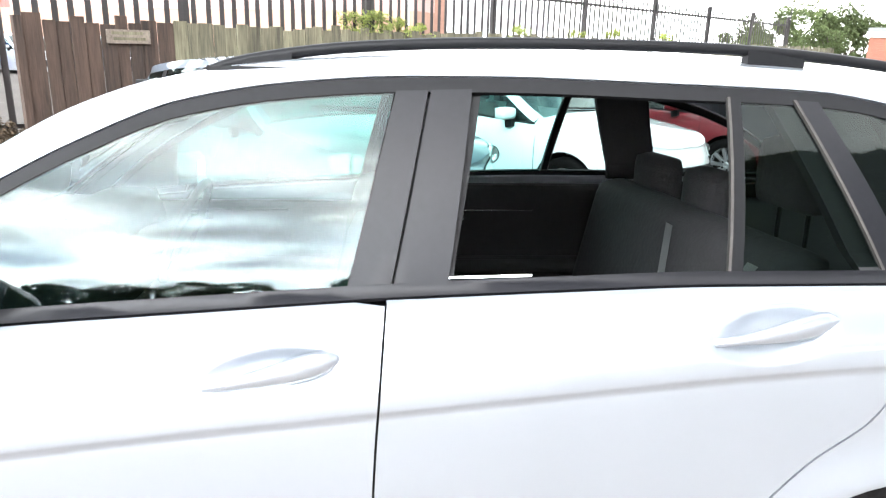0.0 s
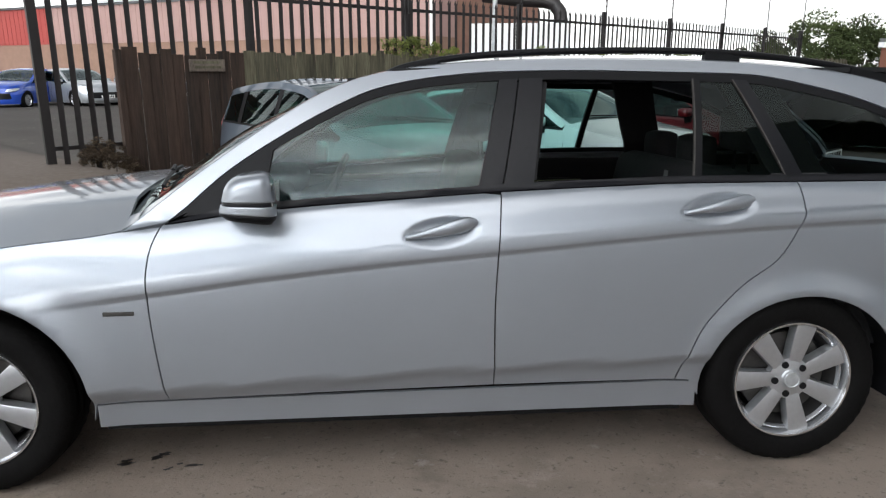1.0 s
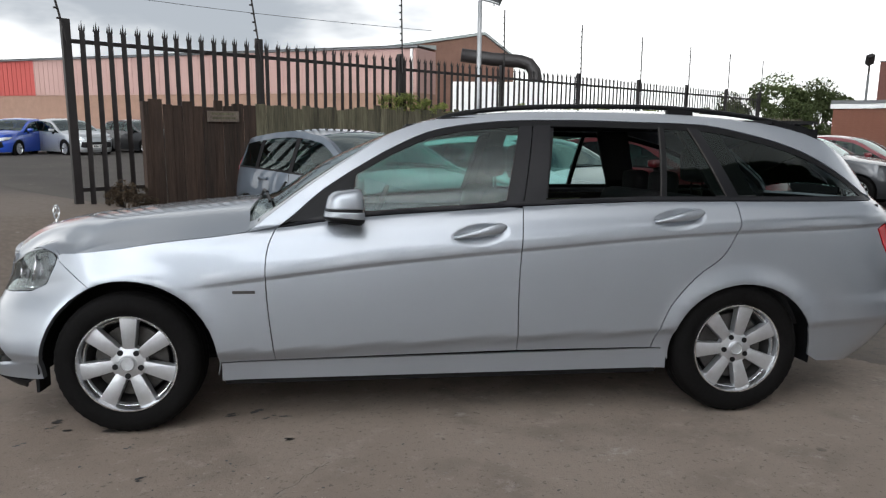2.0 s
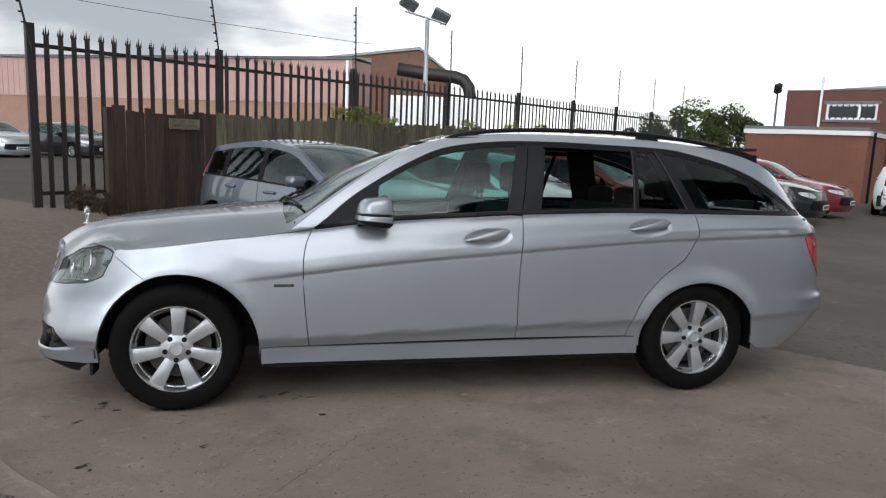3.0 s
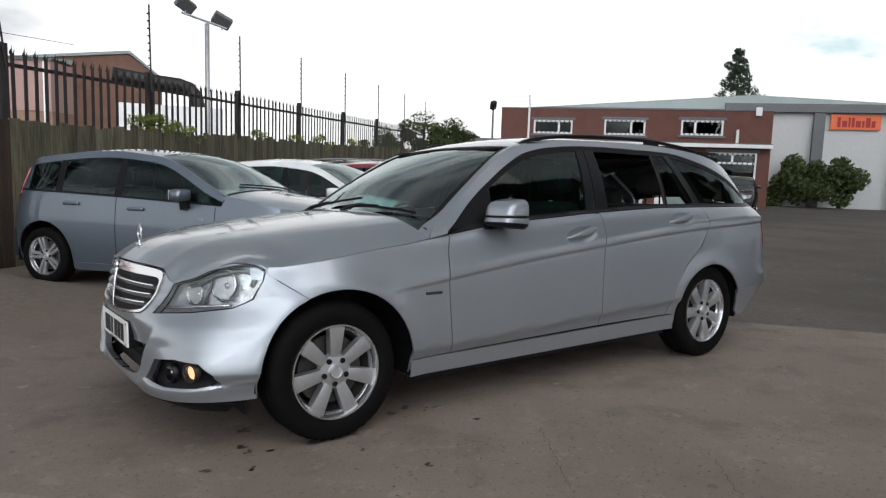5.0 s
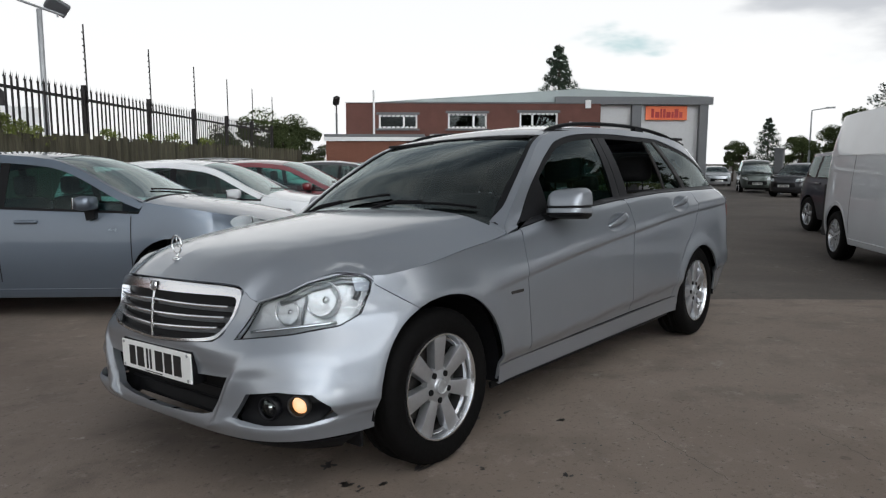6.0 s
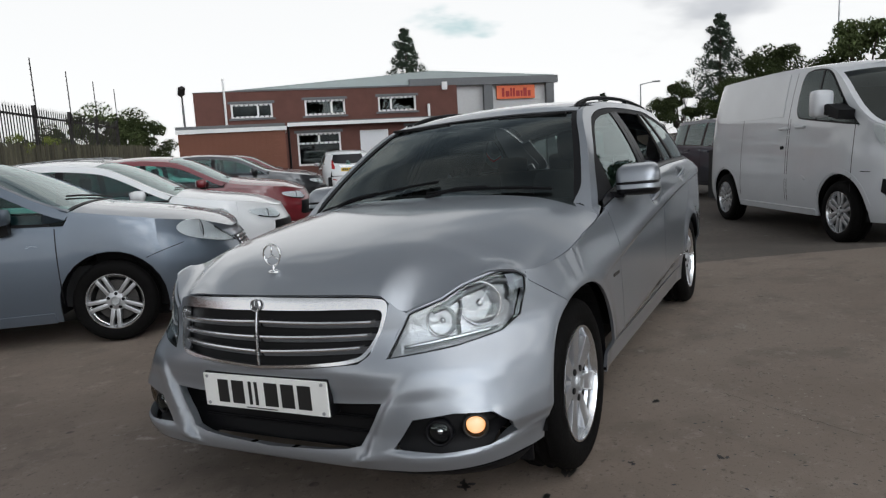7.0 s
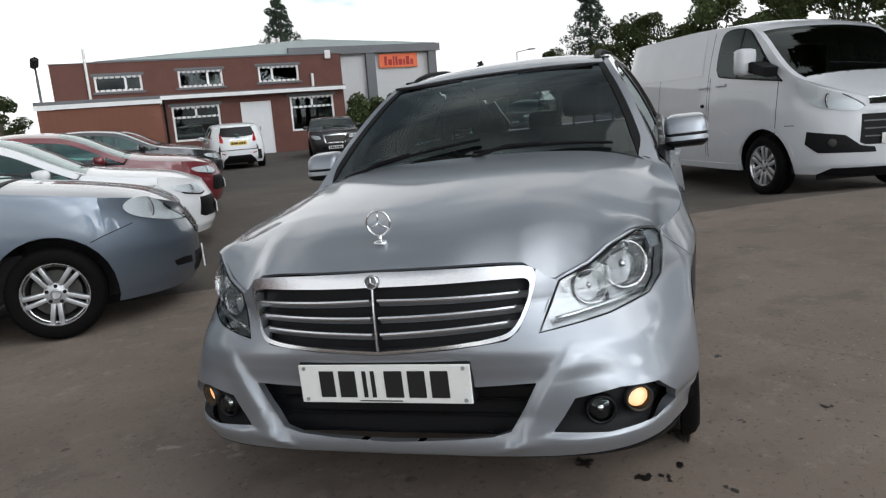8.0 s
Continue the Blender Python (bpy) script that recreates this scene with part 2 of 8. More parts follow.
SIGNRED = material("dark red sign print", (0.35, 0.02, 0.02), 0.5, vary=0.1)
OLDBOARD = material("pale weathered board", (0.13, 0.105, 0.085), 0.9, 0, 8.0, 0.5, 40.0, 0.4)
YELLOWLEAF = material("yellow green leaves", (0.15, 0.18, 0.03), 0.6, 0, 2.0, 0.4, 30.0, islands=0.5)
DRYLEAF = material("dry brown weeds", (0.055, 0.036, 0.020), 0.9, 0, 2.0, 0.4, 30.0, islands=0.5)


def ground_material():
    """Worn concrete up to a slanting joint, darker asphalt past it; blotches, grit, scuffs."""
    mat = bpy.data.materials.new("worn yard surface")
    mat.use_nodes = True
    nt = mat.node_tree
    p = nt.nodes["Principled BSDF"]
    geo = nt.nodes.new("ShaderNodeNewGeometry")
    pos = geo.outputs["Position"]

    def noise_at(scale, detail=5.0, rough=0.6):
        n = node(nt, "ShaderNodeTexNoise", Scale=scale, Detail=detail, Roughness=rough)
        nt.links.new(pos, n.inputs["Vector"])
        return n.outputs["Fac"]

    def math_node(op, a, b):
        n = nt.nodes.new("ShaderNodeMath")
        n.operation = op
        for i, v in enumerate((a, b)):
            if isinstance(v, (int, float)):
                n.inputs[i].default_value = v
            else:
                nt.links.new(v, n.inputs[i])
        return n.outputs[0]

    def blend(fac, a, b, kind="MIX"):
        n = nt.nodes.new("ShaderNodeMixRGB")
        n.blend_type = kind
        for i, v in enumerate((fac, a, b)):
            if isinstance(v, tuple):
                n.inputs[i].default_value = (*v, 1)
            elif isinstance(v, (int, float)):
                n.inputs[i].default_value = v
            else:
                nt.links.new(v, n.inputs[i])
        return n.outputs[0]

    def band(value, lo, hi):
        n = nt.nodes.new("ShaderNodeMapRange")
        n.interpolation_type = "SMOOTHSTEP"
        n.inputs["From Min"].default_value, n.inputs["From Max"].default_value = lo, hi
        nt.links.new(value, n.inputs["Value"])
        return n.outputs[0]
    wide, mid, fine, grit = noise_at(0.45), noise_at(2.6), noise_at(17.0), noise_at(120.0, 2.0)
    concrete = blend(band(wide, 0.35, 0.65), (0.200, 0.159, 0.129), (0.246, 0.200, 0.165))
    concrete = blend(math_node("MULTIPLY", band(mid, 0.48, 0.70), 0.6), concrete, (0.160, 0.130, 0.107))
    stain = noise_at(1.1, 7.0, 0.7)
    concrete = blend(math_node("MULTIPLY", band(stain, 0.54, 0.66), 0.55), concrete, (0.140, 0.115, 0.096))
    concrete = blend(math_node("MULTIPLY", band(noise_at(7.0, 9.0, 0.78), 0.53, 0.66), 0.6), concrete, (0.30, 0.255, 0.22))
    pit = noise_at(38.0, 4.0, 0.7)
    concrete = blend(math_node("MULTIPLY", band(pit, 0.58, 0.68), 0.65), concrete, (0.085, 0.070, 0.060))
    asphalt = blend(band(wide, 0.35, 0.65), (0.095, 0.080, 0.068), (0.130, 0.110, 0.094))
    asphalt = blend(band(fine, 0.45, 0.7), asphalt, (0.09, 0.08, 0.072))
    xyz = nt.nodes.new("ShaderNodeSeparateXYZ")
    nt.links.new(pos, xyz.inputs[0])
    # distance past the joint, whose line runs through (2.55, 0) towards (4.25, -3)
    past = math_node("ADD", math_node("MULTIPLY", math_node("SUBTRACT", xyz.outputs["X"], 2.55), 0.870), math_node("MULTIPLY", xyz.outputs["Y"], 0.493))
    past = math_node("ADD", past, math_node("MULTIPLY", math_node("SUBTRACT", fine, 0.5), 0.10))
    base = blend(band(past, -0.015, 0.015), concrete, asphalt)
    # the soil bank at the fence's end
    from_end = [math_node("SUBTRACT", xyz.outputs["X"], -1.95), math_node("SUBTRACT", xyz.outputs["Y"], 7.35)]
    run = math_node("ADD", math_node("MULTIPLY", from_end[0], 0.767), math_node("MULTIPLY", from_end[1], 0.642))
    out_by = math_node("SUBTRACT", math_node("MULTIPLY", from_end[0], 0.642), math_node("MULTIPLY", from_end[1], 0.767))
    out_by = math_node("ADD", out_by, math_node("MULTIPLY", math_node("SUBTRACT", mid, 0.5), 0.8))
    bank = math_node("MULTIPLY", band(run, -0.9, -1.8), band(out_by, 3.5, 2.9))
    base = blend(math_node("MULTIPLY", bank, 0.85), base, blend(band(fine, 0.4, 0.65), (0.128, 0.104, 0.086), (0.158, 0.130, 0.108)))
    north = math_node("ADD", xyz.outputs["Y"], math_node("MULTIPLY", math_node("SUBTRACT", mid, 0.5), 0.6))
    base = blend(band(north, 6.0, 9.0), base, blend(0.5, asphalt, (0.055, 0.050, 0.046)))
    # noise-edged zone at low x and high y, its colour multiplied darker
    darker_zone = math_node("MULTIPLY", band(math_node("ADD", xyz.outputs["Y"], math_node("MULTIPLY", math_node("SUBTRACT", wide, 0.5), 2.2)), -0.9, 0.7), band(math_node("ADD", xyz.outputs["X"], math_node("MULTIPLY", math_node("SUBTRACT", stain, 0.5), 1.6)), -0.9, -1.9))
    base = blend(math_node("MULTIPLY", darker_zone, math_node("SUBTRACT", 1.0, bank)), base, blend(1.0, base, (0.74, 0.74, 0.75), "MULTIPLY"))
    base = blend(math_node("MULTIPLY", band(grit, 0.60, 0.72), 0.5), base, (0.10, 0.09, 0.08))
    scuff = math_node("MULTIPLY", band(noise_at(5.0, 8.0, 0.75), 0.60, 0.68), band(wide, 0.45, 0.6))
    base = blend(math_node("MULTIPLY", scuff, 0.55), base, (0.36, 0.33, 0.30))
    spots = node(nt, "ShaderNodeTexVoronoi", Scale=3.3)
    nt.links.new(pos, spots.inputs["Vector"])
    speck = math_node("MULTIPLY", band(spots.outputs["Distance"], 0.085, 0.05), band(mid, 0.45, 0.6))
    base = blend(math_node("MULTIPLY", speck, 0.8), base, (0.05, 0.043, 0.038))
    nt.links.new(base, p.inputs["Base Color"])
    p.inputs["Roughness"].default_value = 0.85
    p.inputs["Specular IOR Level"].default_value = 0.3
    bp = node(nt, "ShaderNodeBump", Strength=0.35, Distance=0.008)
    nt.links.new(math_node("ADD", fine, math_node("MULTIPLY", grit, 0.5)), bp.inputs["Height"])
    nt.links.new(bp.outputs[0], p.inputs["Normal"])
    return mat


GROUND = ground_material()
VANWHITE = paint("van white paint", (0.62, 0.64, 0.67), False, 0.10)
DARKBLUE = paint("dark blue paint", (0.010, 0.014, 0.032))
GREYGREEN = paint("grey green paint", (0.10, 0.12, 0.11))
LIGHTSILVER = paint("light silver paint", (0.42, 0.44, 0.46))
WOODDARK = material("dark stained fence board", (0.020, 0.011, 0.008), 0.9, 0, 7.0, 0.7, 45.0, 0.6, islands=0.6, grain=0.07, tint=(0.032, 0.019, 0.013))
LAMPBACK = material("lamp housing", (0.43, 0.44, 0.45), 0.28, 0.75, 12.0, 0.10, 40.0, 0.35)
FACETED = material("faceted lamp reflector", (0.70, 0.70, 0.71), 0.24, 1.0, 30.0, 0.05, 70.0, 0.35)
DAMP = material("dark damp spot", (0.022, 0.019, 0.017), 0.5, 0, 20.0, 0.3, 90.0)
CHIP = material("pale concrete chip", (0.27, 0.23, 0.195), 0.9, 0, 20.0, 0.3, 90.0)
KERB = material("pale worn concrete edging", (0.205, 0.168, 0.140), 0.9, 0, 3.0, 0.3, 40.0, 0.4)
HALLBRICK = material("dull brown brick", (0.190, 0.104, 0.076), 0.9, 0, 1.5, 0.25, 40.0, 0.3)
BUFF = material("faded buff brick", (0.27, 0.165, 0.12), 0.9, 0, 1.5, 0.2, 40.0, 0.3)
SATIN = material("satin chrome", (0.76, 0.77, 0.79), 0.24, 1.0, vary=0.05)
BEZEL = material("satin grey lamp bezel", (0.16, 0.165, 0.17), 0.35, 0.5, vary=0.1)
PALELAMP = material("pale lamp housing", (0.82, 0.83, 0.84), 0.4, 0.15, 12.0, 0.10, 40.0, 0.3)
VANE = material("satin grey grille blade", (0.16, 0.165, 0.175), 0.4, 0.4, vary=0.1)
CRACKED = material("dark crack line", (0.105, 0.086, 0.073), 0.9, 0, 20.0, 0.3, 90.0)

# ---- mesh tools ----
def part(name, bm, mat, parent=None, label="", smooth=False):
    """Links a bmesh as one mesh object under a thing."""
    me = bpy.data.meshes.new(name)
    bm.to_mesh(me)
    bm.free()
    me.materials.append(mat)
    if smooth:
        me.polygons.foreach_set("use_smooth", [True] * len(me.polygons))
    ob = new(name, me)
    if parent:
        ob.parent = parent
    return tagged(ob, label) if label else ob


def thing(name, m, label, category, group="", kind=""):
    ob = new(name)
    ob.matrix_world = m
    return tagged(ob, label, category, group, kind)


def box(x0, y0, z0, x1, y1, z1, bm=None, bevel=0.0):
    bm = bm or bmesh.new()
    m = Matrix.LocRotScale(((x0 + x1) / 2, (y0 + y1) / 2, (z0 + z1) / 2), None, (x1 - x0, y1 - y0, z1 - z0))
    made = bmesh.ops.create_cube(bm, size=1.0, matrix=m)["verts"]
    if bevel:
        edges = {e for v in made for e in v.link_edges}
        bmesh.ops.bevel(bm, geom=list(edges), offset=bevel, segments=2, profile=0.6, affect="EDGES")
    return bm


def rod(a, b, r, bm=None, sides=8, r2=None):
    """A straight round bar from a to b."""
    bm = bm or bmesh.new()
    a, b = Vector(a), Vector(b)
    m = Matrix.Translation((a + b) / 2) @ (b - a).to_track_quat("Z", "Y").to_matrix().to_4x4()
    bmesh.ops.create_cone(bm, cap_ends=True, segments=sides, radius1=r, radius2=r if r2 is None else r2, depth=(b - a).length, matrix=m)
    return bm


def lathe(profile, sides=32, bm=None, m=None):
    """Turns (radius, height) pairs about the z axis; m places the result."""
    bm = bm or bmesh.new()
    m = m or Matrix()
    rings = []
    for r, h in profile:
        rings.append([bm.verts.new(m @ Vector((r * math.cos(2 * math.pi * k / sides), r * math.sin(2 * math.pi * k / sides), h))) for k in range(sides)])
    for lo, hi in zip(rings, rings[1:]):
        for k in range(sides):
            bm.faces.new((lo[k], lo[(k + 1) % sides], hi[(k + 1) % sides], hi[k]))
    return bm


def prism(points, lo, hi, axis="z", bm=None):
    """Extrudes a flat outline; axis z: points (x, y); y: points (x, z); x: points (y, z)."""
    bm = bm or bmesh.new()
    put = {"z": lambda p, h: (p[0], p[1], h), "y": lambda p, h: (p[0], h, p[1]), "x": lambda p, h: (h, p[0], p[1])}[axis]
    a = [bm.verts.new(put(p, lo)) for p in points]
    b = [bm.verts.new(put(p, hi)) for p in points]
    bm.faces.new(a)
    bm.faces.new(b[::-1])
    for k in range(len(points)):
        n = (k + 1) % len(points)
        bm.faces.new((a[k], b[k], b[n], a[n]))
    bmesh.ops.recalc_face_normals(bm, faces=bm.faces[:])
    return bm


def smooth_curve(points, x):
    """A monotone smooth curve through (x, z) points in rising x."""
    xs = [p[0] for p in points]
    zs = [p[1] for p in points]
    if x <= xs[0]:
        return zs[0]
    if x >= xs[-1]:
        return zs[-1]
    k = max(i for i in range(len(xs) - 1) if xs[i] <= x)
    d = [(zs[i + 1] - zs[i]) / (xs[i + 1] - xs[i]) for i in range(len(xs) - 1)]

    def slope(i):
        if i == 0:
            return d[0]
        if i == len(xs) - 1:
            return d[-1]
        return 0.0 if d[i - 1] * d[i] <= 0 else 2 * d[i - 1] * d[i] / (d[i - 1] + d[i])
    h = xs[k + 1] - xs[k]
    t = (x - xs[k]) / h
    return ((2 * t**3 - 3 * t**2 + 1) * zs[k] + (t**3 - 2 * t**2 + t) * h * slope(k)
            + (-2 * t**3 + 3 * t**2) * zs[k + 1] + (t**3 - t**2) * h * slope(k + 1))


def shell(name, outline, fn, mat, parent, du=0.06, dv=0.06, thick=0.012, lift=0.0, label="", core=(0, 0, 0.55), cuts=(), cuts_u=()):
    """A curved panel: the outline, given in the surface's own two coordinates, is cut into a fine net and laid on fn(u, v);
    its rim turns inwards by thick."""
    bm = bmesh.new()
    clean = [p for k, p in enumerate(outline) if math.dist(p, outline[k - 1]) > 1e-5]
    bm.faces.new([bm.verts.new((u, v, 0)) for u, v in clean])
    for axis, step in ((0, du), (1, dv)):
        lo, hi = min(p[axis] for p in clean), max(p[axis] for p in clean)
        n = max(1, int((hi - lo) / step))
        for k in range(1, n):
            co, no = [0, 0, 0], [0, 0, 0]
            co[axis], no[axis] = lo + (hi - lo) * k / n, 1
            bmesh.ops.bisect_plane(bm, geom=bm.verts[:] + bm.edges[:] + bm.faces[:], plane_co=co, plane_no=no, dist=1e-6)
    for c in cuts:
        bmesh.ops.bisect_plane(bm, geom=bm.verts[:] + bm.edges[:] + bm.faces[:], plane_co=(0, c, 0), plane_no=(0, 1, 0), dist=1e-6)
    for c in cuts_u:
        bmesh.ops.bisect_plane(bm, geom=bm.verts[:] + bm.edges[:] + bm.faces[:], plane_co=(c, 0, 0), plane_no=(1, 0, 0), dist=1e-6)
    bmesh.ops.triangulate(bm, faces=[f for f in bm.faces if len(f.verts) > 4])
    normals, e = {}, 1e-3
    for v in bm.verts:
        a, b = v.co.x, v.co.y
        at = Vector(fn(a, b))
        n = (Vector(fn(a + e, b)) - Vector(fn(a - e, b))).cross(Vector(fn(a, b + e)) - Vector(fn(a, b - e)))
        n = n.normalized() if n.length > 1e-12 else Vector((0, 0, 1))
        out = at - Vector((min(max(at.x, core[0] - 1.0), core[0] + 1.0), 0, core[2]))
        if n.dot(out) < 0:
            n = -n
        normals[v] = (at + n * lift, n)
    for v, (at, n) in normals.items():
        v.co = at
    flip = [f for f in bm.faces if f.calc_area() > 0 and (f.normal_update() or f.normal.dot(normals[f.verts[0]][1]) < 0)]
    bmesh.ops.reverse_faces(bm, faces=flip)
    tops = bm.faces[:]
    rim = [ed for ed in bm.edges if ed.is_boundary]
    inner = {}
    for ed in rim:
        for v in ed.verts:
            if v not in inner:
                inner[v] = bm.verts.new(v.co - normals[v][1] * thick)
    for ed in rim:
        loop = ed.link_loops[0]
        a, b = loop.vert, loop.link_loop_next.vert
        bm.faces.new((b, a, inner[a], inner[b]))
    count = len(tops)
    bm.faces.index_update()
    me = bpy.data.meshes.new(name)
    custom = []
    bm.normal_update()
    for f in bm.faces:
        for v in f.verts:
            custom.append(normals[v][1][:] if f.index < count and v in normals else f.normal[:])
    bm.to_mesh(me)
    bm.free()
    me.materials.append(mat)
    me.polygons.foreach_set("use_smooth", [True] * len(me.polygons))
    me.normals_split_custom_set(custom)
    ob = new(name, me)
    ob.parent = parent
    return tagged(ob, label) if label else ob


def sunk(fn, u, v, d):
    """The point d below the surface fn(u, v), and the way out from there."""
    e, at = 1e-3, Vector(fn(u, v))
    n = (Vector(fn(u + e, v)) - Vector(fn(u - e, v))).cross(Vector(fn(u, v + e)) - Vector(fn(u, v - e))).normalized()
    if n.dot(Vector((at.x + 1.2, at.y, 0))) < 0:
        n = -n
    return at - n * d, n


def arc(cx, cz, r, a0, a1, n=14):
    return [(cx + r * math.cos(radians(a0 + (a1 - a0) * k / n)), cz + r * math.sin(radians(a0 + (a1 - a0) * k / n))) for k in range(n + 1)]


def curve_through(points, n=6):
    """A rounded open line through (x, z) points."""
    out = []
    P = [points[0]] + list(points) + [points[-1]]
    for k in range(1, len(P) - 2):
        for i in range(n):
            t = i / n
            q = []
            for c in (0, 1):
                p0, p1, p2, p3 = P[k - 1][c], P[k][c], P[k + 1][c], P[k + 2][c]
                q.append(0.5 * (2 * p1 + (p2 - p0) * t + (2 * p0 - 5 * p1 + 4 * p2 - p3) * t * t + (3 * p1 - p0 - 3 * p2 + p3) * t**3))
            out.append(tuple(q))
    return out + [points[-1]]


def inset_line(points, d):
    """The outline drawn in by d, for the gaps between panels."""
    pts = [p for k, p in enumerate(points) if math.dist(p, points[k - 1]) > 1e-5]
    area = sum(pts[k - 1][0] * pts[k][1] - pts[k][0] * pts[k - 1][1] for k in range(len(pts)))
    turn = 1 if area > 0 else -1
    out = []
    for k, p in enumerate(pts):
        a, b = Vector(pts[k - 1]), Vector(pts[(k + 1) % len(pts)])
        e0, e1 = (Vector(p) - a).normalized(), (b - Vector(p)).normalized()
        n = Vector((-(e0.y + e1.y), e0.x + e1.x)) * turn
        n = n.normalized() if n.length > 1e-6 else Vector((-e0.y, e0.x)) * turn
        out.append((p[0] + n.x * d, p[1] + n.y * d))
    return out


def tube(points, r, closed=False, sides=6):
    """A round bar bent through the points, as one connected mesh."""
    bm = bmesh.new()
    pts = [Vector(p) for p in points]
    rows = []
    for k, p in enumerate(pts):
        a = pts[k - 1] if k or closed else p
        b = pts[(k + 1) % len(pts)] if k + 1 < len(pts) or closed else p
        d = (b - a).normalized()
        u = d.orthogonal().normalized() if not rows else (rows[-1][1] - d * rows[-1][1].dot(d)).normalized()
        v = d.cross(u)
        rows.append(([bm.verts.new(p + (u * math.cos(2 * math.pi * q / sides) + v * math.sin(2 * math.pi * q / sides)) * r) for q in range(sides)], u))
    for k in range(len(rows) if closed else len(rows) - 1):
        a, b = rows[k][0], rows[(k + 1) % len(rows)][0]
        for q in range(sides):
            bm.faces.new((a[q], a[(q + 1) % sides], b[(q + 1) % sides], b[q]))
    if not closed:
        bm.faces.new(rows[0][0]); bm.faces.new(rows[-1][0])
    bmesh.ops.recalc_face_normals(bm, faces=bm.faces[:])
    return bm

# ---- setting ----
def ramp01(a, b, x):
    t = min(1.0, max(0.0, (x - a) / (b - a)))
    return t * t * (3 - 2 * t)


FENCE = Vector((-1.95, 7.35, 0))          # a palisade post
ALONG = Vector((0.767, 0.642, 0))         # the way the fence runs
OUT = Vector((0.642, -0.767, 0))          # from the fence into the yard


def ground_z(x, y):
    """The yard: a concrete slab that falls crosswise, asphalt that runs off behind it, a mound at the fence's end."""
    slab = -0.0466 * max(y, -9.0) if y < 2.5 else -0.1165 - 0.026 * (min(y, 9.0) - 2.5)
    far = -0.05 - 0.012 * min(math.hypot(x, y), 40.0)
    z = slab + (far - slab) * ramp01(2.7, 5.4, x + 0.25 * min(y, 0)) if x > 1.0 else slab
    rel = Vector((x, y, 0)) - FENCE
    s, d = rel.dot(ALONG), rel.dot(OUT)
    mound = ramp01(-1.0, -2.6, s) * ramp01(3.2, 0.9, d) * 0.52
    behind = ramp01(0.6, -1.5, d) * 0.35
    return z + max(mound, behind if s < 20 else 0.0)


def sheet(name, xs, ys, fn, mat, label, category):
    bm = bmesh.new()
    grid = [[bm.verts.new((x, y, fn(x, y))) for x in xs] for y in ys]
    for a, b in zip(grid, grid[1:]):
        for k in range(len(xs) - 1):
            bm.faces.new((a[k], a[k + 1], b[k + 1], b[k]))
    return tagged(part(name, bm, mat, smooth=True), label, category, kind="structure")


def spaced(near, far_steps):
    return sorted({*near, *(-v for v in far_steps), *far_steps})


xs = spaced([k * 0.25 for k in range(-32, 49)], [10, 12, 14, 17, 20, 25, 30, 36, 44, 60, 90, 150, 300, 700])
ys = spaced([k * 0.25 for k in range(-28, 49)], [14, 16, 18, 21, 25, 30, 36, 44, 60, 90, 150, 300, 700])
sheet("ground", xs, ys, ground_z, GROUND, "worn grey brown yard surface of the car lot", "ground")


def along_fence(s, d, z=0.0):
    p = FENCE + ALONG * s + OUT * d
    return Vector((p.x, p.y, z))


FENCE_ROT = math.degrees(math.atan2(ALONG.y, ALONG.x))


def palisade():
    root = thing("palisade_fence", pose(FENCE.x, FENCE.y, 0, 0, 0, FENCE_ROT), "black steel palisade fence with spiked pales behind the boards", "fence", kind="structure")
    post_gap = 2.905
    bm = bmesh.new()
    for k in range(-1, 8):
        x = k * post_gap
        if k == -1:
            x = -2.72
        part("post", box(x - 0.05, -0.035, -0.3, x + 0.05, 0.035, 2.62), STEEL, root)
        if k == 7:
            break
    for z in (0.5, 2.36):
        part("rail", box(-2.72, 0.0, z - 0.025, 7 * post_gap, 0.045, z + 0.025), STEEL, root)
    pale_mesh = None
    n = 130
    for k in range(n):
        x = -2.56 + k * 0.178
        if pale_mesh is None:
            bm = bmesh.new()
            prof = [(-0.034, 0.0), (-0.02, 0.012), (0.02, 0.012), (0.034, 0.0), (0.02, 0.004), (-0.02, 0.004)]
            lo = [bm.verts.new((a, -0.05 + b, 0.22)) for a, b in prof]
            hi = [bm.verts.new((a, -0.05 + b, 2.50)) for a, b in prof]
            for i in range(6):
                bm.faces.new((lo[i], lo[(i + 1) % 6], hi[(i + 1) % 6], hi[i]))
            for tx, lean in ((-0.028, -0.02), (0.0, -0.005), (0.028, -0.02)):
                a = [bm.verts.new((tx + dx, -0.045, 2.49)) for dx in (-0.014, 0.014)]
                b = [bm.verts.new((tx + dx, -0.038, 2.49)) for dx in (-0.014, 0.014)]
                tip = bm.verts.new((tx * 1.12, -0.042 + lean, 2.62 if tx == 0 else 2.575))
                for q in ((a[0], a[1], tip), (b[1], b[0], tip), (a[0], tip, b[0]), (a[1], b[1], tip)):
                    bm.faces.new(q)
            pale = part("pale", bm, STEEL, root)
            pale_mesh = pale.data
        else:
            pale = new("pale", pale_mesh)
            pale.parent = root
        pale.location = (x, 0, 0)
        pale.rotation_euler = (0, radians(random.uniform(-0.5, 0.5)), 0)
    return root


palisade()


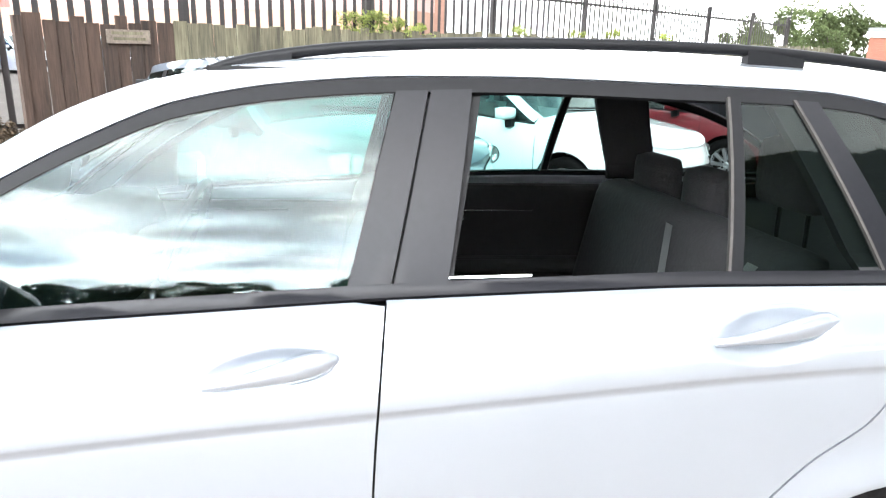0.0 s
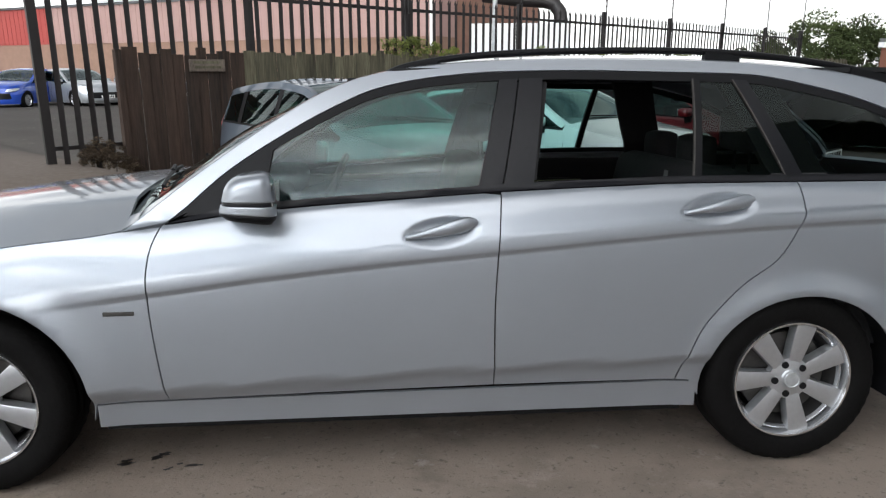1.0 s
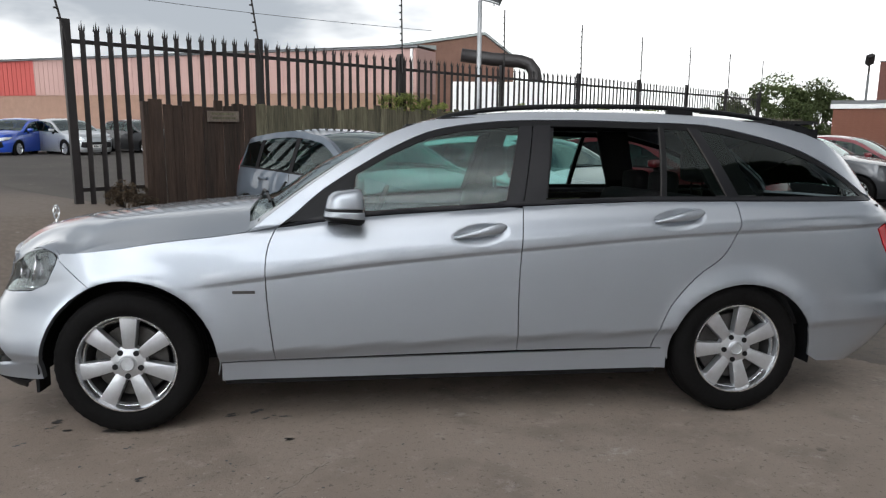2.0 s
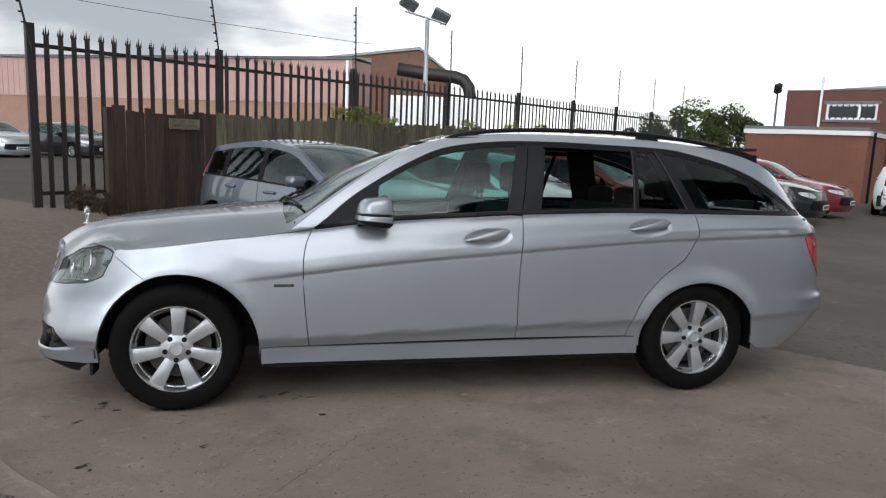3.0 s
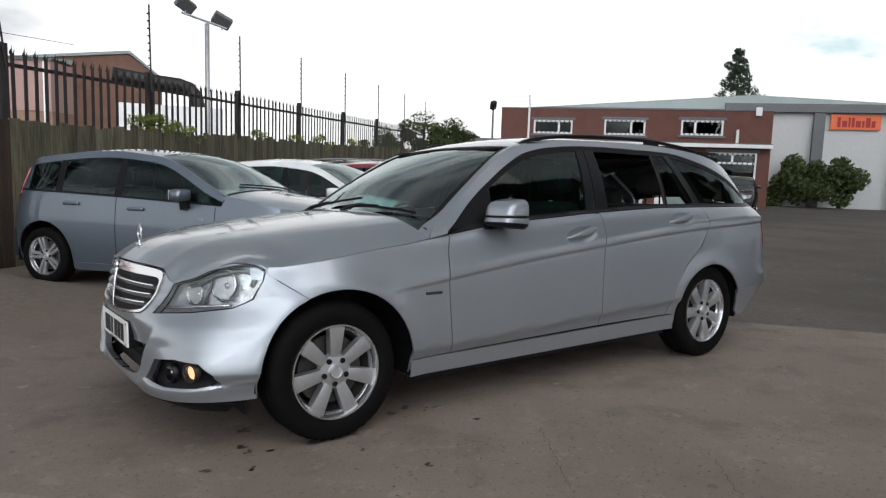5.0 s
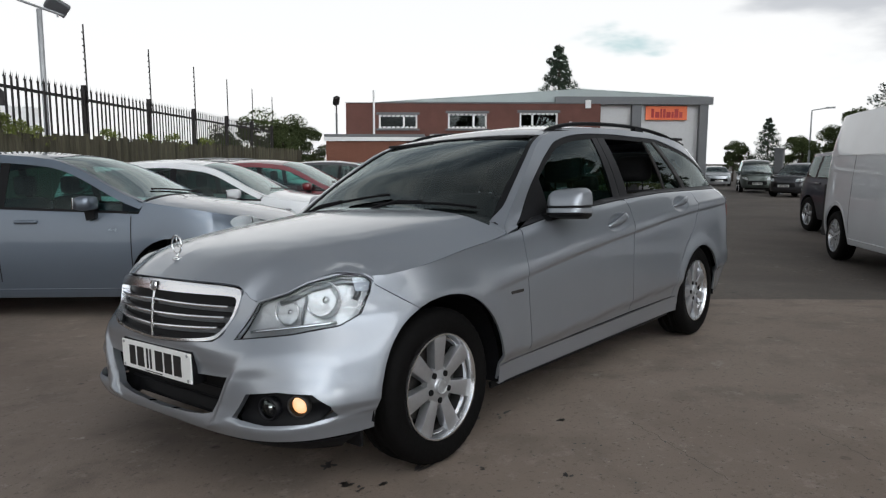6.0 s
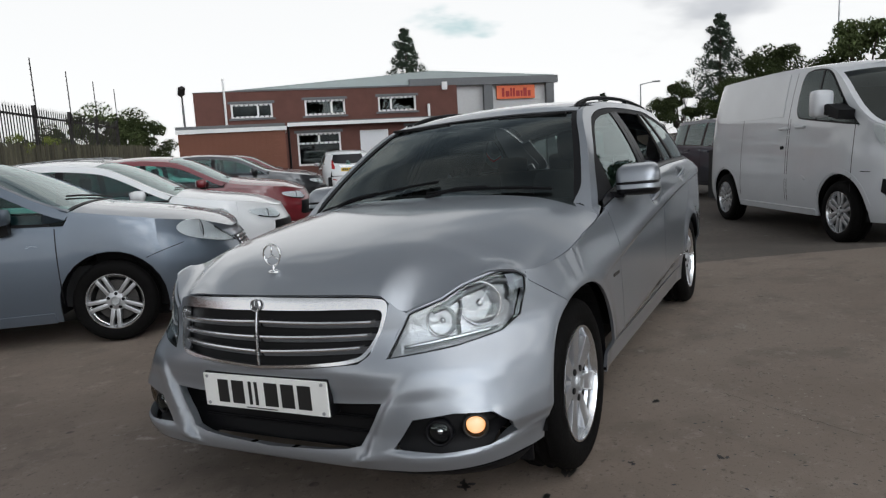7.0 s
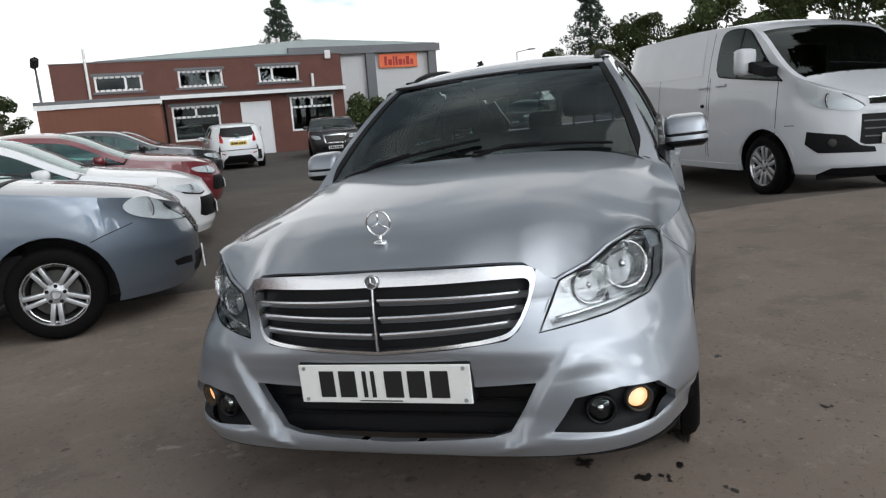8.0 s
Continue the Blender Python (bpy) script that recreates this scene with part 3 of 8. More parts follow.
def board_fence():
    root = thing("board_fence", pose(FENCE.x + 0.4 * OUT.x, FENCE.y + 0.4 * OUT.y, 0, 0, 0, FENCE_ROT), "dark weathered close-boarded timber fence below the palisade", "fence", kind="structure")
    x, k = -1.92, 0
    while x < 24:
        w = random.uniform(0.13, 0.2)
        top = 1.62 + random.uniform(-0.035, 0.035) + (0.03 if k % 3 == 0 else 0) + 0.004 * x
        p = FENCE + ALONG * x + OUT * 0.4
        part("board", box(x, -0.012 - 0.012 * (k % 2), ground_z(p.x, p.y) - 0.15, x + w - 0.006, 0.012 - 0.012 * (k % 2), top, bevel=0.004), WOODDARK if x < -0.45 else WOOD, root)
        x += w
        k += 1
    for z in (0.35, 1.3):
        part("rail", box(-1.9, 0.014, z, 24, 0.08, z + 0.08), WOOD, root)
    part("end_post", box(-2.0, -0.03, -0.4, -1.925, 0.07, 1.64), WOODDARK, root)


board_fence()



def wall_with_openings(name, x0, x1, z0, z1, depth, openings, mat, parent, y=0.0):
    """A wall in the plane y, cut through by rectangular openings (x0, x1, z0, z1), as one mesh."""
    xs_ = sorted({x0, x1, *(v for o in openings for v in o[:2])})
    zs_ = sorted({z0, z1, *(v for o in openings for v in o[2:])})
    bm = bmesh.new()
    for xa, xb in zip(xs_, xs_[1:]):
        for za, zb in zip(zs_, zs_[1:]):
            cx, cz = (xa + xb) / 2, (za + zb) / 2
            if not any(o[0] < cx < o[1] and o[2] < cz < o[3] for o in openings):
                box(xa, y, za, xb, y + depth, zb, bm)
    bmesh.ops.remove_doubles(bm, verts=bm.verts[:], dist=1e-4)
    pairs = {}
    for f in bm.faces:
        pairs.setdefault(tuple(round(c, 3) for c in f.calc_center_median()), []).append(f)
    bmesh.ops.delete(bm, geom=[f for fs in pairs.values() if len(fs) > 1 for f in fs], context="FACES")
    bmesh.ops.recalc_face_normals(bm, faces=bm.faces[:])
    return part(name, bm, mat, parent)


def casement(parent, name, x0, x1, z0, z1, split, transom=None, grille=True):
    """A white framed window with panes and a white security grille across it."""
    w = part(name, box(x0 - 0.05, 0.10, z0 - 0.06, x1 + 0.05, 0.16, z0 - 0.01), UPVC, parent)
    fr = bmesh.new()
    t = 0.09
    for a in ((x0, z0, x1, z0 + t), (x0, z1 - t, x1, z1), (x0, z0 + t, x0 + t, z1 - t), (x1 - t, z0 + t, x1, z1 - t), (split - 0.05, z0 + t if transom is None else transom, split + 0.05, z1 - t)):
        box(a[0], 0.03, a[1], a[2], 0.10, a[3], fr)
    if transom is not None:
        box(x0 + t, 0.032, transom - 0.05, x1 - t, 0.098, transom + 0.04, fr)
    part("window_frame", fr, UPVC, w)
    pane = part("pane", box(x0 + 0.05, 0.07, z0 + 0.05, x1 - 0.05, 0.08, z1 - 0.05), WINDOW, w)
    pane.visible_shadow = False
    # thin sheet whose near-black colour paints in the unlit inside
    part("unlit_sheet", box(x0, 0.5, z0, x1, 0.55, z1), DARKINFILL, w)
    if grille:
        top0 = transom if transom is not None else z0 + 0.1
        for band in ((z1 - 0.11, z1 - 0.02), (z0 + 0.02, z0 + 0.11)) if transom is None else ((z1 - 0.13, z1 - 0.03), (transom - 0.06, transom + 0.05)):
            n = int((x1 - x0) / 0.11)
            for k in range(n):
                x = x0 + (x1 - x0) * (k + 0.5) / n
                part("grille_finger", box(x - 0.022, 0.008, band[0], x + 0.022, 0.026, band[1]), DARKINFILL if k % 2 else UPVC, w)
    return w


# brick office building across the end of the yard: x runs along its face, y into it
BUILD = Vector((22.35, 23.15, -0.45))
BUILD_ROT = math.degrees(math.atan2(-0.77, 0.64))
office = thing("office_building", pose(*BUILD, 0, 0, BUILD_ROT), "two-storey red brick office with white barred windows", "building", kind="structure")
UP = [(0.0, 1.97, 3.36, 4.04), (3.53, 5.52, 3.36, 4.12), (7.19, 9.14, 3.42, 4.16)]
LOW = [(3.04, 5.19, 0.90, 2.51), (8.55, 10.75, 0.98, 2.64)]
DOOR = (6.17, 7.62, -0.02, 2.54)
wall_with_openings("wall", -1.68, 11.32, -0.6, 4.62, 0.3, UP + LOW + [DOOR], BRICK, office)
part("wall", prism([(-1.68, 0.304), (-1.40, 0.304), (4.20, 9.0), (3.92, 9.0)], -0.6, 4.60), BRICK, office)
part("wall", box(11.02, 0.304, -0.6, 11.32, 9.0, 4.60), BRICK, office)
part("flat_roof", prism([(-1.36, 0.304), (11.0, 0.304), (11.0, 9.0), (4.24, 9.0)], 4.2, 4.4), ROOFING, office)
part("parapet_cap", box(0.12, -0.03, 4.624, 11.36, 0.33, 4.70), SHEDGREY, office)
part("parapet_cap", box(-1.70, -0.03, 4.624, 0.11, 0.33, 4.655), SHEDGREY, office)
for o, sp in zip(UP, (1.28, 4.84, 7.85)):
    casement(office, "window", o[0], o[1], o[2], o[3], sp)
    part("lintel", box(o[0] - 0.12, -0.025, o[3] + 0.003, o[1] + 0.12, -0.003, o[3] + 0.13), SHEDGREY, office)
    part("sill", box(o[0] - 0.12, -0.07, o[2] - 0.10, o[1] + 0.12, -0.003, o[2] - 0.01), SHEDGREY, office)
for o in LOW:
    casement(office, "window", o[0], o[1], o[2], o[3], (o[0] + o[1]) / 2, transom=o[3] - 0.5)
    part("lintel", box(o[0] - 0.12, -0.025, o[3] + 0.003, o[1] + 0.12, -0.003, o[3] + 0.14), SHEDGREY, office)
leaf = part("door", box(DOOR[0] + 0.03, 0.05, 0.0, DOOR[1] - 0.03, 0.10, 2.50), DOORWHITE, office, "plain white steel door")
part("door_handle", box(6.95, 0.02, 1.15, 7.02, 0.05, 1.35), GALV, leaf)
part("door_frame", box(DOOR[0], 0.03, 2.505, DOOR[1], 0.12, 2.54), UPVC, office)
part("door_frame", box(DOOR[0], 0.03, -0.02, DOOR[0] + 0.027, 0.12, 2.50), UPVC, office)
part("door_frame", box(DOOR[1] - 0.027, 0.03, -0.02, DOOR[1], 0.12, 2.50), UPVC, office)
part("fascia_board", box(2.62, -0.42, 2.86, 11.34, -0.36, 3.03), UPVC, office, "white fascia board")
part("canopy", box(2.62, -0.355, 2.93, 11.34, -0.005, 3.08), SHEDGREY, office)
part("wall", box(-1.82, -5.4, -0.6, 2.45, -0.004, 2.56), BRICKPALE, office)
part("fascia_board", box(-1.90, -5.50, 2.565, 2.53, -5.44, 2.73), UPVC, office, "white fascia board")
part("fascia_board", box(2.47, -5.435, 2.565, 2.53, -0.45, 2.73), UPVC, office, "white fascia board")
part("flat_roof", box(-1.90, -5.435, 2.74, 2.465, -0.01, 2.86), SHEDGREY, office)
part("downpipe", rod((2.60, -4.9, -0.3), (2.60, -4.9, 2.7), 0.05), TRIM, office)
part("flue_pipe", rod((-0.24, -0.08, 2.9), (-0.24, -0.08, 5.25), 0.055), UPVC, office)
part("vent_pipe", rod((9.78, -0.07, 3.05), (9.78, -0.07, 3.72), 0.07), UPVC, office)
part("alarm_box", box(10.52, -0.09, 4.40, 10.80, -0.004, 4.80, bevel=0.02), UPVC, office)
# rows of brick on the near face of the low wing
RNG = random.Random(5)
brick_mesh = None
for row in range(33):
    for k in range(9):
        x = -1.80 + 0.02 + k * 0.472 + (0.236 if row % 2 else 0.0)
        if x + 0.45 > 2.44:
            continue
        z = 0.02 + row * 0.076
        if brick_mesh is None:
            b = part("brick", box(0, -0.014, 0, 0.455, 0.0, 0.062, bevel=0.004), BRICKPALE, office)
            brick_mesh = b.data
        else:
            b = new("brick", brick_mesh)
            b.parent = office
        b.location = (x, -5.401 - RNG.uniform(0, 0.003), z)

shed = thing("retail_shed", pose(*(BUILD + Vector((0.77, 0.64, 0)) * 6), 0, 0, BUILD_ROT), "grey retail shed with an orange shop sign", "building", kind="structure")
part("wall", box(3.0, 0.0, -0.5, 19.0, 26, 5.05), SHEDPANEL, shed)
part("fascia", box(9.9, -0.35, 5.054, 19.2, -0.02, 5.50), SHEDGREY, shed)
part("roof", prism([(-1.2, 5.06), (19.1, 5.06), (19.1, 5.56), (11.4, 5.98), (-1.2, 5.14)], -0.015, 26, "y"), ROOFING, shed, "pale green grey sheet roof")
part("column", box(14.45, -0.30, -0.5, 15.0, -0.004, 5.05), SHEDGREY, shed)
part("column", box(18.45, -0.30, -0.5, 18.95, -0.004, 5.05), SHEDGREY, shed)
sign = part("shop_sign", box(15.3, -0.14, 4.16, 17.75, -0.02, 4.98, bevel=0.02), ORANGE, shed, "orange shop sign with dark bars")
for x0, x1, hgt in ((15.62, 15.78, 0.52), (15.86, 16.10, 0.34), (16.16, 16.26, 0.52), (16.32, 16.46, 0.50), (16.52, 16.76, 0.34), (16.82, 16.94, 0.34), (17.0, 17.22, 0.50), (17.28, 17.46, 0.34)):
    part("sign_bar", box(x0, -0.160, 4.30, x1, -0.143, 4.30 + hgt), SIGNRED, sign)

# pink clad warehouse behind the fence, a brick gable at its near end
ware_a, ware_b = Vector((2.75, 39.91, 0)), Vector((-26.0, 55.4, 0))
ware_rot = math.degrees(math.atan2((ware_a - ware_b).y, (ware_a - ware_b).x))
ware_len = (ware_a - ware_b).length
ware = thing("warehouse", pose(ware_b.x, ware_b.y, 0, 0, 0, ware_rot), "long warehouse with faded pink cladding over brick", "building", kind="structure")
part("brick_base", box(-22, 0.0, -1, ware_len, 9.9, 3.3), BUFF, ware)
part("cladding", box(0.0, -0.06, 3.304, ware_len, 9.9, 5.95), PINK, ware, "faded pink profiled cladding")
part("cladding", box(-22.0, -0.06, 3.304, -0.004, 9.9, 5.95), REDCLAD, ware, "red profiled cladding")
for k in range(80):
    x = -10 + k * 0.5
    part("cladding_rib", box(x, -0.085, 3.32, x + 0.06, -0.062, 5.94), REDCLAD if x < -0.1 else PINK, ware)
part("gutter", box(-22, -0.22, 5.954, ware_len + 0.1, -0.02, 6.10), SHEDGREY, ware)
part("roof", prism([(-0.3, 6.10), (4.95, 6.55), (10.2, 6.10)], -22, ware_len + 0.02, "x"), ROOFING, ware)
part("downpipe", box(ware_len - 0.35, -0.2, 2.5, ware_len - 0.2, -0.07, 5.9), UPVC, ware)
hall = thing("brick_hall", pose(1.2, 40.86, 0, 0, 0, math.degrees(math.atan2(5.0, 8.8))), "orange brown brick hall with a low gable", "building", kind="structure")
part("gable_wall", prism([(0, -1), (10.1, -1), (10.1, 5.95), (7.4, 7.35), (0, 6.0)], 0.0, 0.3, "y"), HALLBRICK, hall)
part("hall_body", prism([(0.02, -1), (10.08, -1), (10.08, 5.9), (7.4, 7.28), (0.02, 5.95)], 0.304, 16, "y"), HALLBRICK, hall)
part("verge", prism([(-0.1, 6.0), (7.4, 7.37), (10.2, 5.95), (10.2, 6.10), (7.4, 7.55), (-0.1, 6.15)], -0.12, 16, "y"), ROOFING, hall)

pts = [Vector(p) for p in ((4.9, 35.5, 5.15), (6.6, 35.4, 4.95), (8.1, 35.2, 4.85), (8.6, 35.1, 4.7), (8.9, 35.0, 4.3), (9.0, 34.9, 3.7), (9.0, 34.9, 0.0))]
tagged(part("extraction_duct", tube(pts, 0.36, False, 14), STEEL, smooth=True), "thick black extraction duct beside the warehouse", "duct")
box_body = thing("storage_container", pose(3.2, 25.9, 0, 0, 0, -9), "white steel storage container behind the fence", "container")
part("body", box(0, 0, 0.1, 3.9, 2.4, 3.15), UPVC, box_body)
for k in range(16):
    part("rib", box(0.1 + k * 0.24, -0.03, 0.2, 0.2 + k * 0.24, -0.003, 3.05), UPVC, box_body)


# posts, lamps and wires
def twin_floodlight():
    root = thing("floodlight_post", pose(2.15, 11.95, 0), "grey steel post with two dark grey floodlights", "floodlight")
    part("post", rod((0, 0, -0.4), (0, 0, 4.05), 0.05, None, 10), GALV, root, smooth=True)
    part("crossbar", rod((-0.5, 0.1, 4.22), (0.40, -0.08, 3.98), 0.025), GALV, root)
    for x, y, z, rz in ((-0.42, 0.08, 4.38, 15), (0.30, -0.06, 4.14, -5)):
        head = part("lamp_head", box(-0.20, -0.07, -0.13, 0.20, 0.07, 0.13, bevel=0.03), SHEDGREY, root, "dark grey floodlight head")
        head.matrix_local = pose(x, y, z, 38, 25, rz)
        pane = part("lamp_glass", box(-0.17, -0.078, -0.11, 0.17, -0.071, 0.11), VANE, head)
        br = part("bracket", rod((x, y, z - 0.2), (x, y, z), 0.02), GALV, root)
    return root


twin_floodlight()
cable = thing("overhead_cable", pose(0, 0, 0), "thin black overhead cable above the far yard", "cable")
part("cable_line", tube([Vector((-22, 39.5, 9.3)).lerp(Vector((4.0, 40.8, 7.05)), k / 12) + Vector((0, 0, -0.25 * math.sin(math.pi * k / 12))) for k in range(13)], 0.014), TRIM, cable)
flood = thing("floodlight_post", pose(21.6, 25.4, -0.4), "short floodlight on a grey post by the office", "floodlight")
part("post", rod((-0.1, 0, 0), (-0.1, 0, 4.1), 0.055, None, 10), SHEDGREY, flood, smooth=True)
hd_ = part("lamp_head", box(-0.15, -0.11, -0.22, 0.15, 0.11, 0.22, bevel=0.03), STEEL, flood)
hd_.matrix_local = pose(-0.1, 0, 4.75, 30, -20, 0)
part("bracket", rod((-0.1, 0, 4.0), (-0.1, 0, 4.7), 0.04), STEEL, flood)
for k in range(-1, 8):
    s_ = -2.72 if k == -1 else k * 2.905
    p = FENCE + ALONG * s_
    bend = {-1: 0.30, 0: 0.22}.get(k, 0.03)
    post = thing("wire_post", pose(p.x, p.y, 2.3, 0, 0, FENCE_ROT), "thin black post for wires on the fence top", "post", "wire posts on the fence")
    part("rod", rod((0, -0.06, 0), (-bend, -0.06, 1.42), 0.014, None, 6), STEEL, post)
    for q in range(9):
        t = 0.3 + q * 0.12
        part("insulator", box(-bend * t / 1.42 - 0.045, -0.075, t, -bend * t / 1.42 - 0.005, -0.045, t + 0.022), STEEL, post)
for x, y, h in ((54, -3.6, 10.5), (55, 10.2, 5.6), (58, 7.2, 4.4)):
    lp = thing("street_lamp", pose(x, y, -0.5), "tall thin grey street lamp beyond the lot", "street lamp")
    part("pole", rod((0, 0, 0), (0, 0, h), 0.09, None, 8, 0.05), GALV, lp)
    part("arm", rod((0, 0, h), (0.2, -1.0, h + 0.15), 0.04), GALV, lp)
    part("lamp_head", box(0.05, -1.5, h + 0.1, 0.3, -0.9, h + 0.22, bevel=0.03), GALV, lp)
# faded name board nailed to the fence
name_board = thing("fence_sign", pose(*along_fence(-0.88, 0.43, 1.46), 0, 0, FENCE_ROT), "small weathered board nailed to the timber fence", "sign")
part("board", box(-0.24, -0.02, -0.075, 0.24, 0.0, 0.075, bevel=0.006), OLDBOARD, name_board)
for x0, x1, z in ((-0.19, 0.16, 0.022), (-0.17, 0.19, -0.038)):
    part("faded_bar", box(x0, -0.024, z, x1, -0.0205, z + 0.03), WOOD, name_board)


# ---- plants ----
def leaf_cloud(rng, count, radius, squash, size, centres):
    """Leaves as small bent cards scattered in clumps, in one mesh."""
    verts, faces = [], []
    for _ in range(count):
        c, r = centres[rng.randrange(len(centres))]
        while True:
            p = Vector((rng.uniform(-1, 1), rng.uniform(-1, 1), rng.uniform(-1, 1)))
            if 0.25 < p.length < 1:
                break
        p = Vector(c) + Vector((p.x * r, p.y * r, p.z * r * squash))
        n = Vector((rng.gauss(0, 1), rng.gauss(0, 1), rng.gauss(0.4, 1))).normalized()
        u = n.orthogonal().normalized()
        v = n.cross(u)
        s = size * rng.uniform(0.6, 1.4)
        k = len(verts)
        verts += [p - u * s, p - v * s * 0.45 + n * s * 0.15, p + u * s, p + v * s * 0.45 + n * s * 0.15]
        faces += [(k, k + 1, k + 2), (k, k + 2, k + 3)]
    me = bpy.data.meshes.new("crown")
    me.from_pydata([tuple(v) for v in verts], [], faces)
    return me


def broad_tree(seed, height, spread, leaves, size, mat, clump=0.8):
    """Trunk, limbs and a ragged crown; returns the two meshes."""
    rng = random.Random(seed)
    bm = bmesh.new()
    rod((0, 0, -0.5), (rng.uniform(-0.2, 0.2), 0, height * 0.4), height * 0.025, bm, 8, height * 0.016)
    centres = []
    for k in range(16):
        a = 2 * math.pi * k / 16 * 2.6
        h = height * rng.uniform(0.30, 0.92)
        reach = spread * rng.uniform(0.35, 0.9) * (1.15 - (h / height) ** 2 * 0.7)
        tip = Vector((math.cos(a) * reach, math.sin(a) * reach, h))
        rod((0, 0, height * rng.uniform(0.22, 0.4)), tip, height * 0.010, bm, 6, height * 0.003)
        centres.append((tip, spread * rng.uniform(0.26, 0.42) * clump))
    centres.append((Vector((0, 0, height * 0.9)), spread * 0.35))
    trunk = bpy.data.meshes.new("trunk")
    bm.to_mesh(trunk)
    bm.free()
    trunk.materials.append(BARK)
    crown = leaf_cloud(rng, leaves, spread, 0.75, size, centres)
    crown.materials.append(mat)
    return trunk, crown


def conifer_tree(seed, height, spread, leaves, mat):
    rng = random.Random(seed)
    bm = bmesh.new()
    rod((0, 0, -0.5), (0, 0, height), height * 0.02, bm, 8, 0.02)
    centres = []
    for k in range(70):
        f = k / 69
        h = height * (0.12 + 0.86 * f)
        reach = spread * (1 - f) ** 0.8 * rng.uniform(0.5, 1.1) + 0.1
        a = k * 2.4
        tip = Vector((math.cos(a) * reach, math.sin(a) * reach, h - reach * 0.15))
        rod((0, 0, h), tip, 0.04, bm, 5, 0.01)
        for q in (0.4, 0.75, 1.0):
            centres.append((Vector((0, 0, h)).lerp(tip, q) + Vector((rng.uniform(-0.2, 0.2), rng.uniform(-0.2, 0.2), rng.uniform(-0.3, 0.2))), 0.20 + reach * 0.17))
    trunk = bpy.data.meshes.new("trunk")
    bm.to_mesh(trunk)
    bm.free()
    trunk.materials.append(BARK)
    crown = leaf_cloud(rng, leaves, spread, 0.8, 0.10, centres)
    crown.materials.append(mat)
    return trunk, crown


def plant(name, meshes, x, y, z, scale, turn, label, category="tree", group=""):
    root = thing(name, pose(x, y, z, 0, 0, turn) @ Matrix.Diagonal((*(scale if isinstance(scale, tuple) else (scale,) * 3), 1)), label, category, group)
    for key, me in zip(("trunk", "crown"), meshes):
        o = new(key, me)
        o.parent = root
    return root


OAK = broad_tree(11, 10, 4.2, 9000, 0.16, LEAF)
ASH = broad_tree(12, 9, 3.4, 8000, 0.15, LEAF)
DENSE = broad_tree(18, 10, 4.4, 24000, 0.20, LEAF)
FIR = conifer_tree(13, 11, 4.2, 15000, CONIFER)
BUSH = broad_tree(14, 3.6, 1.9, 5600, 0.065, LEAF, 0.6)
LIGHTBUSH = broad_tree(15, 1.0, 0.8, 1300, 0.045, YELLOWLEAF)
DRYBUSH = broad_tree(16, 0.7, 0.45, 1600, 0.03, DRYLEAF)
for x, y, sc, turn in ((20.0, 29.8, 1.25, 0), (21.5, 29.2, 1.15, 80), (18.0, 30.8, 1.0, 150), (19.2, 27.5, 0.9, 210), (16.6, 27.6, 0.75, 30), (22.8, 30.5, 1.2, 300), (14.8, 26.0, 0.7, 120)):
    plant("shrub", BUSH, x, y, -0.5, sc, turn, "ragged green shrub by the end of the fence", "shrub", "shrubs by the fence end")
plant("conifer", FIR, 47.5, 27.5, -0.5, (0.95, 0.95, 1.02), 20, "tall dark conifer behind the retail shed")
for k, (x, y, h, mesh) in enumerate(((57, 4.4, 0.98, FIR), (53, 6.8, 0.62, ASH), (56, 1.0, 0.78, OAK), (55, 8.8, 0.45, OAK), (58, 11.5, 0.42, ASH), (60, 14.5, 0.50, FIR), (54, -2.4, 0.72, ASH), (53, -5.2, 0.86, OAK), (52, -9.0, 0.95, ASH), (49, -12.5, 1.0, OAK), (52, 3.2, 0.55, OAK), (50, -1.5, 0.5, ASH), (46, -7, 0.6, OAK), (62, 12.5, 0.4, OAK), (64, 18.5, 0.42, ASH), (60, 16.5, 0.32, OAK))):
    plant("tree", mesh, x, y, -0.5, h, 47 * k, "leafy green tree beyond the car lot", "tree", "trees beyond the lot")
# trees along the lot's near side, which the glass and paint mirror
for k, (x, y, h, mesh) in enumerate(((9.0, -13.5, 1.5, DENSE), (14.5, -13, 1.6, DENSE), (21, -12, 1.4, OAK), (4.5, -20, 0.62, ASH), (28, -12, 1.2, OAK), (36, -13, 1.1, ASH), (0.5, -26, 1.42, OAK), (-6.5, -27, 1.58, ASH), (-14, -27, 1.45, OAK), (-24, -24, 0.9, ASH), (-4, -30, 0.7, FIR), (12, -22, 1.2, ASH), (7.0, -11.5, 1.25, DENSE), (11.8, -11, 1.45, DENSE), (17.5, -10.5, 1.4, DENSE))):
    plant("tree", mesh, x, y, 0.0, h, 71 * k, "tall dark leafy tree along the lot's edge", "tree", "trees along the lot")
for s_, d, sc, mesh in ((2.5, 0.15, 0.46, LIGHTBUSH), (2.9, 0.15, 0.50, LIGHTBUSH), (3.35, 0.15, 0.42, LIGHTBUSH), (3.8, 0.15, 0.36, LIGHTBUSH), (6.4, 0.15, 0.42, LIGHTBUSH), (8.2, 0.15, 0.4, LIGHTBUSH), (9.6, 0.15, 0.45, LIGHTBUSH), (12.0, 0.15, 0.45, LIGHTBUSH)):
    p = along_fence(s_, d, 1.40)
    plant("climber", mesh, p.x, p.y, p.z, sc, 60 * s_, "yellow green climber growing over the timber fence", "climbing plant", "climbers on the fence")
